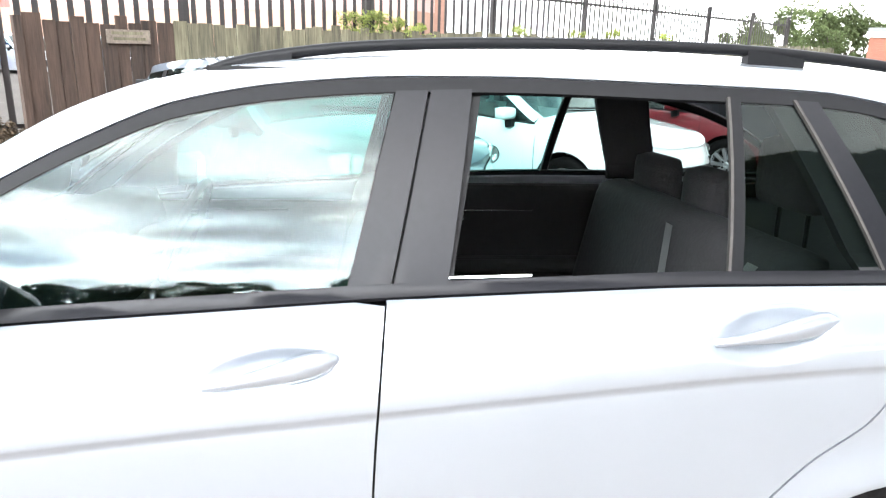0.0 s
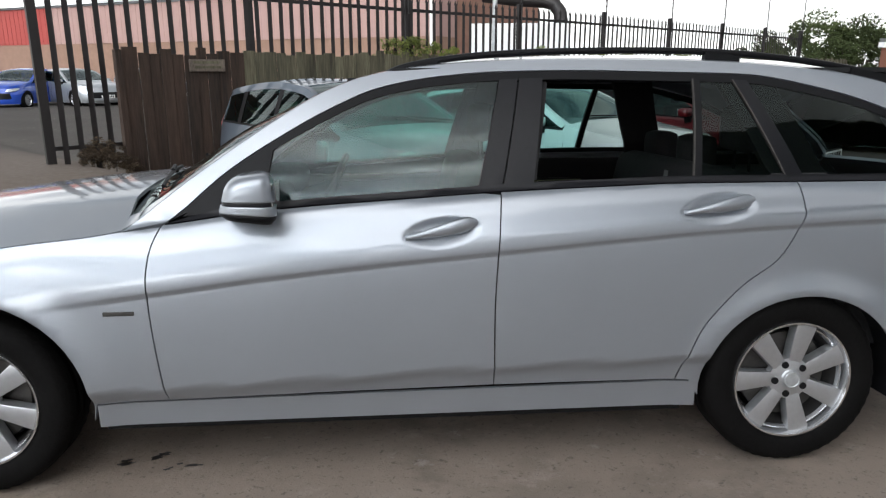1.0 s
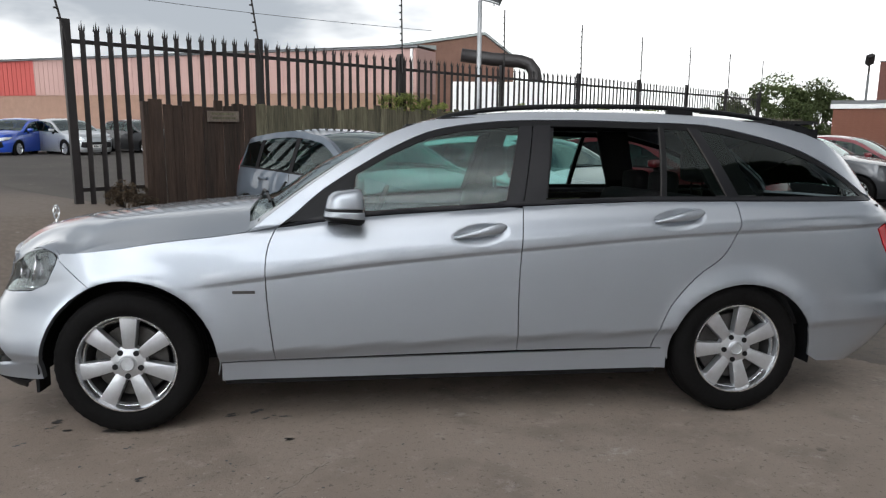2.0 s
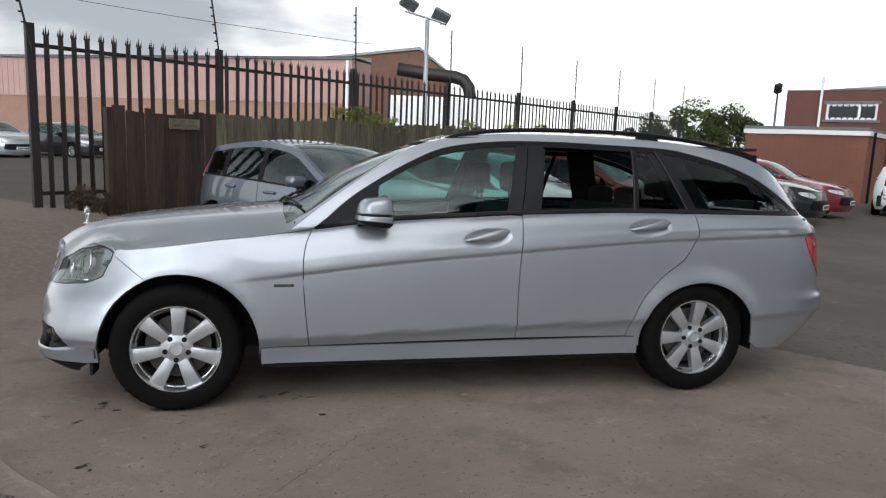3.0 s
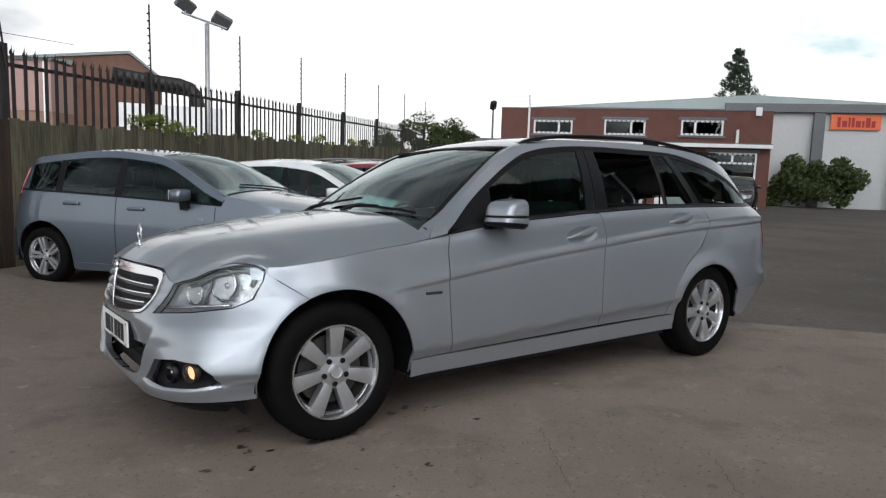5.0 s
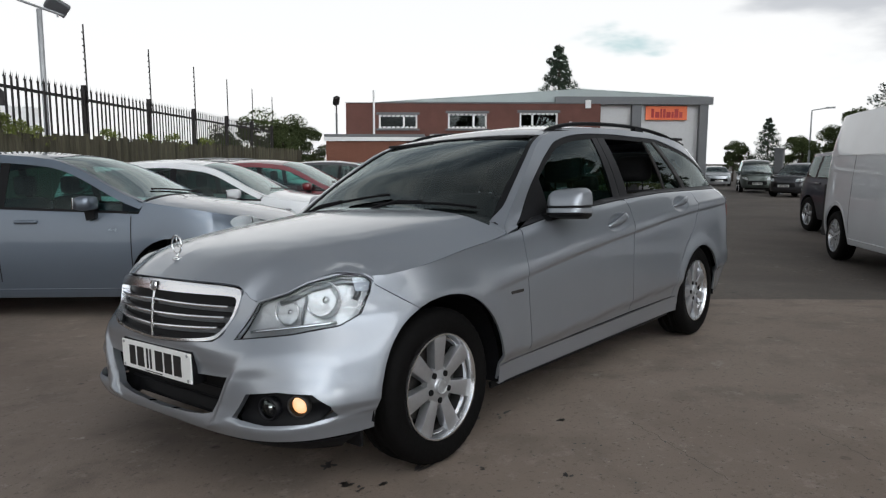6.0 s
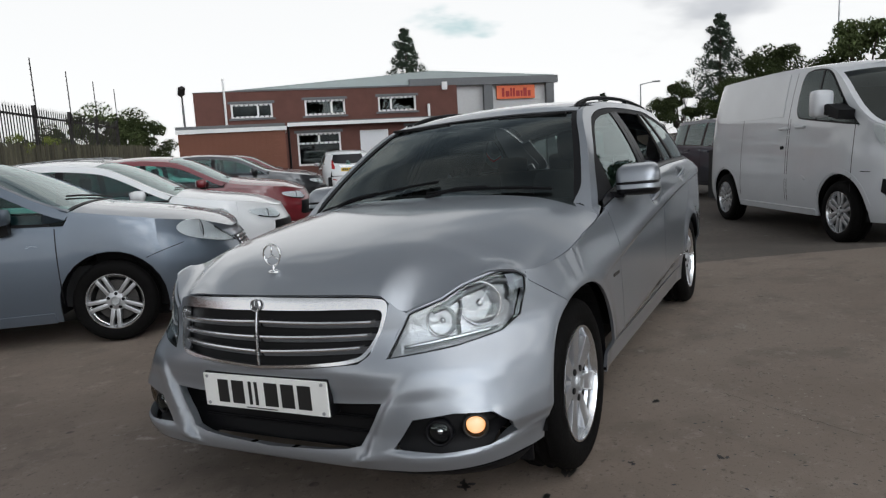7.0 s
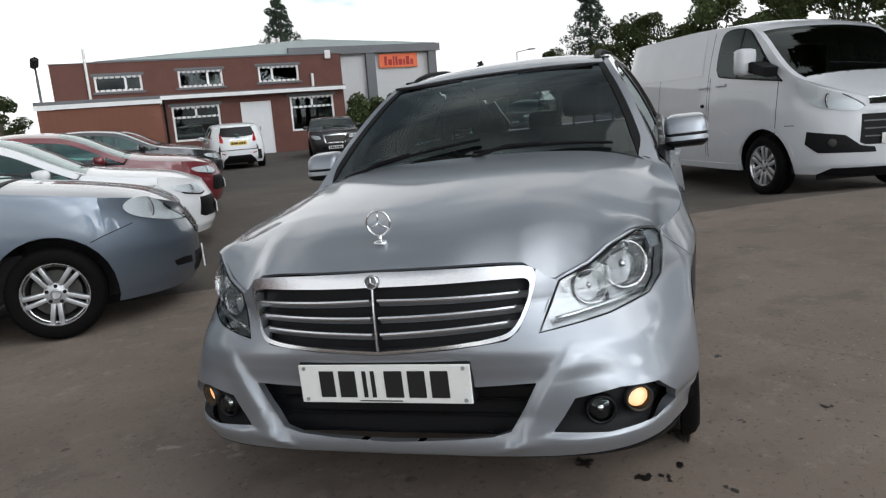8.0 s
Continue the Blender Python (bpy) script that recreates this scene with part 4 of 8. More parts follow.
for s_, d, sc in ((-2.15, 0.42, 0.5), (-2.35, 0.30, 0.42), (-2.0, 0.5, 0.38), (-2.2, 0.1, 0.55)):
    p = along_fence(s_, d)
    plant("dry_weed", DRYBUSH, p.x, p.y, ground_z(p.x, p.y) - 0.02, sc, 90 * s_, "brown dry weeds at the end of the fence", "weeds", "weeds at the fence end")
hedge = leaf_cloud(random.Random(9), 9000, 1, 1, 0.11, [(Vector((12.6 + 0.27 * k, -1.2 - 0.25 * ((k * 7) % 3), 0.5 + 0.42 * ((k * 5) % 4) + 0.1 * ((k * 3) % 5))), 0.62) for k in range(15)])
hedge.materials.append(LEAF)
hob = tagged(new("hedge", hedge), "dense green hedge in front of the shed", "hedge", kind="stuff")
hob.matrix_world = pose(*(BUILD + Vector((0.77, 0.64, 0)) * 6), 0, 0, BUILD_ROT)

# edge strip of the slab with gravel past it, near the estate car's front
EDGE_A, EDGE_B = Vector((-3.52, 0.36, 0)), Vector((-1.27, -2.14, 0))
edge_dir = (EDGE_B - EDGE_A).normalized()
edge_out = Vector((edge_dir.y, -edge_dir.x, 0))
if edge_out.x > 0:
    edge_out = -edge_out
bm = bmesh.new()
rows = []
for k in range(31):
    p = EDGE_A + (EDGE_B - EDGE_A) * k / 30
    wob = 0.005 * math.sin(k * 1.7) + 0.004 * math.sin(k * 4.1)
    row = []
    for d, h in ((0.0 + wob, -0.01), (0.008 + wob, 0.014), (0.030 + wob, 0.009), (0.12 + wob, 0.006), (0.15 - wob * 2, -0.03)):
        q = p + edge_out * d
        row.append(bm.verts.new((q.x, q.y, ground_z(q.x, q.y) + h)))
    rows.append(row)
for a, b in zip(rows, rows[1:]):
    for i in range(4):
        bm.faces.new((a[i], a[i + 1], b[i + 1], b[i]))
bmesh.ops.recalc_face_normals(bm, faces=bm.faces[:])
tagged(part("kerb", bm, KERB), "low worn concrete edging strip of the slab", "kerb", kind="structure")
rng = random.Random(21)
verts, faces = [], []
for _ in range(9000):
    t, d = rng.uniform(-0.05, 1.05), 0.125 + abs(rng.gauss(0, 0.36))
    q = EDGE_A + (EDGE_B - EDGE_A) * t + edge_out * d
    r = rng.uniform(0.007, 0.02) * (1.5 if rng.random() < 0.2 else 1.0)
    z = ground_z(q.x, q.y)
    k = len(verts)
    spin, long_ = rng.uniform(0, 6.28), rng.uniform(0.7, 1.4)
    for size, up in ((0.75, -0.3), (1.0, 0.1), (0.6, 0.55)):
        for i in range(5):
            w = spin + i * 1.257 + rng.uniform(-0.25, 0.25)
            verts.append((q.x + r * size * long_ * math.cos(w), q.y + r * size / long_ * math.sin(w), z + 0.006 + r * 0.3 + r * (up + rng.uniform(-0.12, 0.12))))
    for i in range(5):
        j = (i + 1) % 5
        faces += [(k + i, k + j, k + 5 + j, k + 5 + i), (k + 5 + i, k + 5 + j, k + 10 + j, k + 10 + i)]
    faces.append(tuple(k + 10 + i for i in range(5)))
me = bpy.data.meshes.new("gravel")
me.from_pydata(verts, [], faces)
me.materials.append(GRAVEL)
tagged(new("gravel", me), "loose dark grey gravel past the slab's edge", "gravel", kind="stuff")


def scatter_spots(name, places, mat, label, category, lift):
    """Thin flat spots with ragged outlines, as one object."""
    bm = bmesh.new()
    for x, y, r, long, turn in places:
        pts = []
        for k in range(11):
            a = 2 * math.pi * k / 11
            rr = r * rng.uniform(0.45, 1.2)
            u, v = rr * long * math.cos(a), rr * math.sin(a) / long
            px_, py_ = x + u * math.cos(turn) - v * math.sin(turn), y + u * math.sin(turn) + v * math.cos(turn)
            pts.append(bm.verts.new((px_, py_, ground_z(px_, py_) + lift)))
        bm.faces.new(pts)
    bmesh.ops.recalc_face_normals(bm, faces=bm.faces[:])
    return tagged(part(name, bm, mat), label, category, kind="stuff")


damp = []
for cx, cy, r, long, turn in ((-1.68, -0.48, 0.028, 2.2, 0.7), (-1.76, -0.68, 0.022, 1.3, 0.1), (-1.68, -0.80, 0.016, 1.2, 0.2), (-1.75, -0.76, 0.012, 1.3, 0.3), (-1.46, -0.80, 0.022, 2.2, 0.1), (-1.38, -0.80, 0.016, 1.8, 0.1),
                               (-1.80, -0.94, 0.012, 1.3, 0.0), (-1.96, -0.85, 0.012, 1.4, 0.2), (-0.99, -0.67, 0.018, 1.4, 0.3), (-0.88, -0.64, 0.022, 1.4, 0.2), (-0.74, -0.71, 0.016, 2.0, 0.1), (-0.82, -0.71, 0.012, 1.4, 0.3),
                               (-0.69, -0.98, 0.018, 1.3, 0.2), (-1.34, -1.02, 0.012, 1.2, 0.2), (-1.64, -1.45, 0.016, 1.5, 0.6), (-1.21, -1.31, 0.013, 1.6, 0.3), (-1.6, -1.5, 0.009, 1.2, 0.1), (-1.67, -0.49, 0.02, 1.2, 1.4)):
    for _ in range(3):
        damp.append((rng.gauss(cx, 0.012), rng.gauss(cy, 0.010), r * rng.uniform(0.6, 1.1), long, turn + rng.uniform(-0.4, 0.4)))
for _ in range(260):
    damp.append((rng.gauss(-1.3, 0.8), rng.uniform(-2.6, -0.95), rng.uniform(0.002, 0.008), rng.uniform(1, 1.6), rng.uniform(0, 3)))
scatter_spots("damp_spots", damp, DAMP, "small dark damp spots on the concrete", "stain", 0.0025)
chips = [(rng.gauss(-0.8, 0.40), rng.gauss(-1.52, 0.13), rng.uniform(0.002, 0.009), rng.uniform(1, 2), rng.uniform(0, 3)) for _ in range(90)] + [(rng.uniform(-2.8, 2.8), rng.uniform(-3.4, -1.1), rng.uniform(0.0015, 0.005), rng.uniform(1, 2), rng.uniform(0, 3)) for _ in range(220)]
scatter_spots("surface_chips", chips, CHIP, "pale chipped flakes in the concrete surface", "chips", 0.002)


def crack(points, width):
    """A thin ragged dark line in the surface."""
    verts, faces = [], []
    for k, (x, y) in enumerate(points):
        w = width * rng.uniform(0.4, 1.2)
        for side in (-1, 1):
            verts.append((x + side * w * 0.7, y - side * w * 0.5, ground_z(x, y) + 0.0022))
        if k:
            faces.append((2 * k - 2, 2 * k - 1, 2 * k + 1, 2 * k))
    me = bpy.data.meshes.new("surface_crack")
    me.from_pydata(verts, [], faces)
    me.materials.append(CRACKED)
    return tagged(new("surface_crack", me), "fine dark crack in the concrete slab", "crack", "cracks in the slab")


for (xa, ya), (xb, yb), wide_ in (((-0.50, -1.22), (-0.90, -1.80), 0.0024), ((-0.15, -1.88), (-0.45, -2.22), 0.0026)):
    crack([(xa + (xb - xa) * k / 24 + rng.gauss(0, 0.006), ya + (yb - ya) * k / 24 + rng.gauss(0, 0.006)) for k in range(25)], wide_)

# ---- cars ----
class Shape:
    """The outer surface of a car that stands nose to -x on z = 0, built from a side silhouette and a rounded plan."""

    def __init__(self, wb, nose, tail, half, belt, top, sill=0.19, drop=0.05, inset=0.36, m=2.8, n=2.4, rake=0.10, tumble=0.04, cowl=-0.95):
        self.wb, self.half, self.belt_pts, self.top_pts, self.sill, self.drop, self.inset = wb, half, belt, top, sill, drop, inset
        self.xn, self.xt, self.m, self.n, self.rake, self.tumble = nose, tail, m, n, rake, tumble
        self.xc, self.xd = -wb / 2 + 0.12, wb / 2 - 0.1
        self.hood_z, self.cowl = top[0][1], cowl
        self.q, self.p = 4.0, 2.6

    def belt(self, x):
        return smooth_curve(self.belt_pts, x) if x > self.cowl else max(smooth_curve(self.belt_pts, x) - 0.2, self.edge_z(x))

    def top_z(self, x):
        return smooth_curve(self.top_pts, x)

    def edge_z(self, x):
        return self.top_z(x) - self.drop * (0.15 + 0.85 * ramp01(self.xn + 0.05, self.xn + 0.6, x))

    def nose(self, z):
        h = self.hood_z
        return smooth_curve([(self.sill, self.xn + 0.07), (self.sill + 0.12, self.xn + 0.005), (0.52, self.xn), (h - 0.1, self.xn + self.rake * 0.45), (h, self.xn + self.rake)], z)

    def tail(self, z):
        return smooth_curve([(self.sill, self.xt - 0.12), (0.40, self.xt), (0.62, self.xt), (0.95, self.xt - 0.07), (1.5, self.xt - 0.3)], z)

    def plan(self, x, z):
        f = 1.0
        if x < self.xc:
            t = min(1.0, (self.xc - x) / (self.xc - self.nose(z)))
            f = max(0.0, 1 - t**self.m) ** (1 / self.n)
        elif x > self.xd:
            t = min(1.0, (x - self.xd) / (self.tail(z) - self.xd))
            f = max(0.0, 1 - t**self.q) ** (1 / self.p)
        return f

    def wide(self, x, z):
        b, mid = self.belt(x), 0.62
        if z <= mid:
            w = 1 - 0.055 * ((mid - z) / (mid - self.sill)) ** 2
        elif z <= b:
            w = 1 - self.tumble * ((z - mid) / max(0.05, b - mid)) ** 2
        else:
            w = 1 - self.tumble - self.inset * (z - b) - 0.12 * (z - b) ** 2
        return self.half * w

    def side(self, sign):
        return lambda x, z: (x, sign * self.wide(x, z) * self.plan(x, z), z)

    def front(self, a, z):
        w, s = self.wide(self.xc, min(z, 0.8)), abs(math.sin(a))
        return (self.xc - (self.xc - self.nose(z)) * max(0.0, math.cos(a)) ** (2 / self.m), math.copysign(w * s ** (2 / self.n), a), z)

    def angle(self, y, z=0.5):
        """The front surface's angle at which it stands y from the middle."""
        w = self.wide(self.xc, min(z, 0.8))
        return math.copysign(math.asin(min(1.0, abs(y / w) ** (self.n / 2))), y)

    def rear(self, y, z):
        w = self.wide(self.xd, z)
        f = min(0.999, abs(y / w))
        return (self.xd + (self.tail(z) - self.xd) * (1 - f**self.p) ** (1 / self.q), y, z)

    def edge_y(self, x):
        z = self.edge_z(x)
        return self.wide(x, z) * max(0.05, self.plan(x, z))

    def top(self, x, v):
        return (x, v * self.edge_y(x), self.top_z(x) + (self.edge_z(x) - self.top_z(x)) * abs(v) ** 2.4)

    def hood(self, u, v):
        """The bonnet: u runs from its tip (0) to the screen (1)."""
        tip = self.nose(self.hood_z) + 0.002
        return self.top(tip + (self.cowl - tip) * max(0.0, u) ** 2.2, v)


def steps(a, b, n):
    return [a + (b - a) * k / n for k in range(n + 1)]


def wheel_meshes(r, rim, spokes, width=0.2, inner=0.030, outer=0.045, pairs=0.0):
    """Meshes of one wheel whose outer face looks to -y: tyre, rim, spokes, cap, disc."""
    turn = Matrix.Rotation(radians(90), 4, "X")
    out = {}
    h = width / 2
    prof = [(rim - 0.01, -h + 0.02), (rim + 0.004, -h + 0.006), (rim + 0.02, -h), (r - 0.035, -h - 0.002), (r - 0.012, -h + 0.012), (r - 0.002, -h + 0.03)]
    for k, z in enumerate((-0.045, -0.038, -0.008, -0.001, 0.001, 0.008, 0.038, 0.045)):
        prof.append((r - (0.008 if k % 4 in (1, 2) else 0.0), z))
    prof += [(r - 0.002, h - 0.03), (r - 0.012, h - 0.012), (r - 0.035, h), (rim + 0.02, h), (rim - 0.01, h - 0.02)]
    tyre = lathe(prof, 96, m=turn.inverted())
    for k, v in enumerate(tyre.verts):
        reach = math.hypot(v.co.x, v.co.z)
        if r - 0.020 < reach < r - 0.0005 and k % 2 and abs(v.co.y) > 0.05:
            v.co.x *= 1 - 0.0035 / reach
            v.co.z *= 1 - 0.0035 / reach
    out["tyre"] = (tyre, RUBBER)
    rp = [(rim - 0.002, -h + 0.012), (rim - 0.004, -h + 0.004), (rim - 0.010, -h + 0.004), (rim - 0.021, -h + 0.024), (rim - 0.022, -h + 0.036), (rim - 0.025, -h + 0.037), (rim - 0.031, -h + 0.048)]
    out["rim"] = (lathe(rp, 48, m=turn.inverted()), LIP)
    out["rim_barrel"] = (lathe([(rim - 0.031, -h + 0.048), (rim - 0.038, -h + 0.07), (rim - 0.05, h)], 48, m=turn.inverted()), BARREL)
    bm = bmesh.new()
    for k in range(spokes):
        for off in ((-pairs, pairs) if pairs else (0.0,)):
            a = 2 * math.pi * k / spokes + math.pi / 2
            ra, rb = 0.035, rim - 0.012
            quad = [(ra, off * 0.5 - inner), (rb, off - outer), (rb, off + outer), (ra, off * 0.5 + inner)]
            front, back = [], []
            for u, w in quad:
                x, z = u * math.cos(a) - w * math.sin(a), u * math.sin(a) + w * math.cos(a)
                depth = -h + 0.028 - 0.012 * u / rim
                front.append(bm.verts.new((x * 1.0, depth, z)))
                back.append(bm.verts.new((x, depth + 0.045, z)))
            bm.faces.new(front)
            bm.faces.new(back[::-1])
            for i in range(4):
                j = (i + 1) % 4
                bm.faces.new((front[i], back[i], back[j], front[j]))
    bmesh.ops.recalc_face_normals(bm, faces=bm.faces[:])
    bmesh.ops.bevel(bm, geom=[e for e in bm.edges], offset=0.005, segments=2, profile=0.6, affect="EDGES")
    out["spokes"] = (bm, ALLOY)
    cap = lathe([(0.0, -h + 0.012), (0.03, -h + 0.013), (0.036, -h + 0.02), (0.075, -h + 0.026), (0.08, -h + 0.05)], 32, m=turn.inverted())
    out["hub_cap"] = (cap, ALLOY)
    out["brake_disc"] = (lathe([(0.04, -0.02), (rim * 0.72, -0.02), (rim * 0.72, 0.0), (0.04, 0.0)], 36, m=turn.inverted()), DISC)
    out["drum"] = (lathe([(0.0, 0.05), (rim - 0.03, 0.05), (rim - 0.03, h - 0.01)], 24, m=turn.inverted()), TRIM)
    out["wheel_bolt"] = (rod((0, -h + 0.0185, 0), (0, -h + 0.05, 0), 0.0125, None, 12), TRIM)
    out["cap_emblem"] = (lathe([(0.0, -h + 0.010), (0.024, -h + 0.009), (0.027, -h + 0.006), (0.030, -h + 0.008), (0.032, -h + 0.016)], 24, m=turn.inverted()), GALV)
    meshes = {}
    for name, (bm, mat) in out.items():
        bmesh.ops.recalc_face_normals(bm, faces=bm.faces[:])
        me = bpy.data.meshes.new(name)
        bm.to_mesh(me)
        bm.free()
        me.materials.append(mat)
        me.polygons.foreach_set("use_smooth", [True] * len(me.polygons))
        me.set_sharp_from_angle(angle=radians(40))
        meshes[name] = me
    return meshes


def put_wheel(meshes, root, x, y, z, spin=0.0, steer=0.0):
    """One wheel as a part with its pieces; y < 0 is the car's left."""
    hub = new("wheel", meshes["tyre"])
    hub.parent = root
    hub.matrix_local = pose(x, y, z, 0, 0, (0 if y < 0 else 180) + steer) @ pose(0, 0, 0, 0, spin, 0)
    for name, me in meshes.items():
        if name == "wheel_bolt":
            for k in range(5):
                a = 2 * math.pi * (k + 0.5) / 5 + math.pi / 2
                bolt = new(name, me)
                bolt.parent = hub
                bolt.location = (0.056 * math.cos(a), 0, 0.056 * math.sin(a))
        elif name != "tyre":
            piece = new(name, me)
            piece.parent = hub
    return hub


def plate(root, x, y, z, rz, mat, bars, rx=0):
    """A number plate that faces -x, with its writing as plain bars."""
    body = part("number_plate", box(-0.006, -0.26, -0.056, 0.006, 0.26, 0.056, bevel=0.004), mat, root)
    body.matrix_local = pose(x, y, z, 0, 0, rz) @ pose(0, 0, 0, 0, rx, 0)
    for y0, y1 in bars:
        b = part("plate_bar", box(-0.009, y0, -0.036, -0.0065, y1, 0.036), INK, body)
    return body


BARS = [(-0.215, -0.165), (-0.145, -0.09), (-0.072, -0.05), (-0.034, -0.012), (0.03, 0.08), (0.098, 0.148), (0.166, 0.216)]


def parked_car(name, label, m, mat, s, posts, wheel, r, glass_mat=None, lamps=(0.62, 0.74, 0.45, 0.78), grille=(0.36, 0.58, 0.62), rear_first=False, yellow=False, rails=False, screen_mat=None, hatch=False, group="parked cars", lamp_line=None, arch_gap=0.045, solid_side=False):
    """A parked car with its parts. posts: screen foot, screen top, then the pillars' places along the side windows, roof end, back glass foot."""
    root = thing(name, m, label, "car", group)
    glass_mat = glass_mat or GLASS
    wf, wt, pillars, re, rf = posts
    fx, rx = -s.wb / 2, s.wb / 2
    ar = r + arch_gap
    x0 = fx - ar - 0.02
    for sign in (-1, 1):
        fn = s.side(sign)
        lo = s.sill
        tail_x = s.tail(0.5) - 0.10
        arch_f = [p for p in arc(fx, r, ar, 180, 0) if p[1] > lo]
        arch_r = [p for p in arc(rx, r, ar, 180, 0) if p[1] > lo]
        line = [(x0, lo)] + [(arch_f[0][0], lo)] + arch_f + [(arch_f[-1][0], lo), (arch_r[0][0], lo)] + arch_r + [(arch_r[-1][0], lo), (tail_x, lo)]
        topline = []
        for x in reversed(steps(x0, tail_x, 60)):
            topline.append((x, s.edge_z(x) if x < s.cowl or solid_side else min(s.edge_z(x), s.belt(x))))
        shell("body_side", line + topline, fn, mat, root, 0.08, 0.07)
        if not solid_side:
            # frame round the side windows
            first = wf + 0.10
            band = 0.07
            xsn = [x for x in steps(wf - 0.05, rf, 50) if s.edge_z(x) - s.belt(x) > -0.01]
            strip = [(x, s.edge_z(x)) for x in xsn] + [(x, max(s.belt(x), s.edge_z(x) - band)) for x in reversed(xsn)]
            shell("roof_frame", strip, fn, mat, root, 0.08, 0.04)
            for a, b in zip(pillars, pillars[1:]):
                g0, g1 = a + 0.035, b - 0.035
                ups = [(x, s.edge_z(x) - band) for x in steps(g0, g1, 14) if s.edge_z(x) - band > s.belt(x) + 0.02]
                if len(ups) < 2:
                    continue
                pane = [(ups[0][0], s.belt(ups[0][0])), *ups, (ups[-1][0], s.belt(ups[-1][0]))]
                w = shell("side_window", pane, fn, glass_mat, root, 0.1, 0.1, 0.004, -0.004)
                w.visible_shadow = False
            for p in pillars[1:-1]:
                shell("pillar", [(p - 0.04, s.belt(p)), (p + 0.04, s.belt(p)), (p + 0.04, s.edge_z(p) - band), (p - 0.04, s.edge_z(p) - band)], fn, TRIM, root, 0.04, 0.1)
            p = pillars[-1]
            quarter = [(p - 0.03, s.belt(p)), (p - 0.03, s.edge_z(p) - band)] + [(x, max(s.belt(x), s.edge_z(x) - band)) for x in steps(p, rf, 8)]
            shell("rear_pillar", quarter, fn, mat, root, 0.06, 0.06)
            mx = wf + 0.42
            side_y = sign * (s.wide(mx, s.belt(mx)) + 0.10)
            bm = box(-0.075, -0.10, -0.062, 0.07, 0.10, 0.062, bevel=0.048)
            mirror = part("door_mirror", bm, mat, root, smooth=True)
            mirror.matrix_local = pose(mx, side_y, s.belt(mx) + 0.085)
            part("mirror_arm", prism([(-0.05, -0.13), (0.03, -0.15), (0.05, -0.03), (-0.04, -0.02)], sign * -0.10 - 0.03, sign * -0.10 + 0.06 * (1 if sign > 0 else 0.5), "y"), TRIM, mirror)
            part("mirror_face", box(0.062, -0.085, -0.048, 0.074, 0.085, 0.05, bevel=0.004), CHROME, mirror)
        # black waist seal, door gaps, sill moulding
        wx = [x for x in steps(pillars[0] - 0.02, pillars[-1] + 0.1, 24)]
        if not solid_side:
            shell("waist_seal", [(x, s.belt(x) + 0.001) for x in wx] + [(x, s.belt(x) + 0.022) for x in reversed(wx)], fn, TRIM, root, 0.1, 0.03, 0.008, 0.003)
        gaps = [(pillars[0] - 0.05, s.belt(pillars[0]) - 0.02, lo + 0.14), (pillars[1] + 0.01, s.belt(pillars[1]), lo + 0.14)]
        for gx, gt, gb in gaps:
            shell("door_gap", [(gx - 0.004, gb), (gx + 0.004, gb), (gx + 0.004, gt), (gx - 0.004, gt)], fn, TRIM, root, 0.02, 0.06, 0.002, 0.0015)
        shell("sill_moulding", [(fx + ar + 0.04, lo), (rx - ar - 0.04, lo), (rx - ar - 0.05, lo + 0.075), (fx + ar + 0.05, lo + 0.075)], fn, mat, root, 0.12, 0.03, 0.02, 0.014)
        for ax in (fx, rx):
            bow = bmesh.new()
            rows = [[bow.verts.new((px, sign * yy, pz)) for yy in (s.half * 0.93, s.half * 0.55)] for px, pz in arc(ax, r, ar + 0.006, 190, -10)]
            for ra, rb in zip(rows, rows[1:]):
                bow.faces.new((ra[0], ra[1], rb[1], rb[0]))
            part("arch_liner", bow, TRIM, root)
        for hx in [pillars[1] - 0.25] + ([pillars[2] - 0.2] if len(pillars) > 3 else []):
            hz = s.belt(hx) - 0.10
            handle = part("door_handle", box(-0.1, -0.02, -0.018, 0.1, 0.02, 0.018, bevel=0.015), mat, root, smooth=True)
            handle.matrix_local = pose(hx, sign * (s.wide(hx, hz) + 0.012), hz)
        for wx, y in ((fx, 1), (rx, 1)):
            put_wheel(wheel, root, wx, sign * (s.half - 0.115), r, random.uniform(0, 70))
        if rails:
            rl = bmesh.new()
            pts = [(x, sign * (s.edge_y(x) - 0.06), s.edge_z(x) + 0.06) for x in steps(wt + 0.25, re - 0.1, 10)]
            for a, b in zip(pts, pts[1:]):
                rod(a, b, 0.014, rl)
            for q in (pts[0], pts[5], pts[-1]):
                rod((q[0], q[1], q[2] - 0.06), q, 0.016, rl)
            part("roof_rail", rl, GALV, root, smooth=True)
    # front end
    amax = s.angle(s.wide(s.xc, 0.5) * s.plan(x0, 0.5))
    ah = [(a, s.edge_z(s.front(a, s.hood_z)[0]) + 0.010) for a in steps(amax, -amax, 40)]
    shell("front_bumper", [(-amax, s.sill), (amax, s.sill)] + [(a, z - 0.012) for a, z in ah], s.front, mat, root, 0.09, 0.06)
    la, lb, lz0, lz1 = lamps[2], lamps[3], lamps[0], lamps[1]
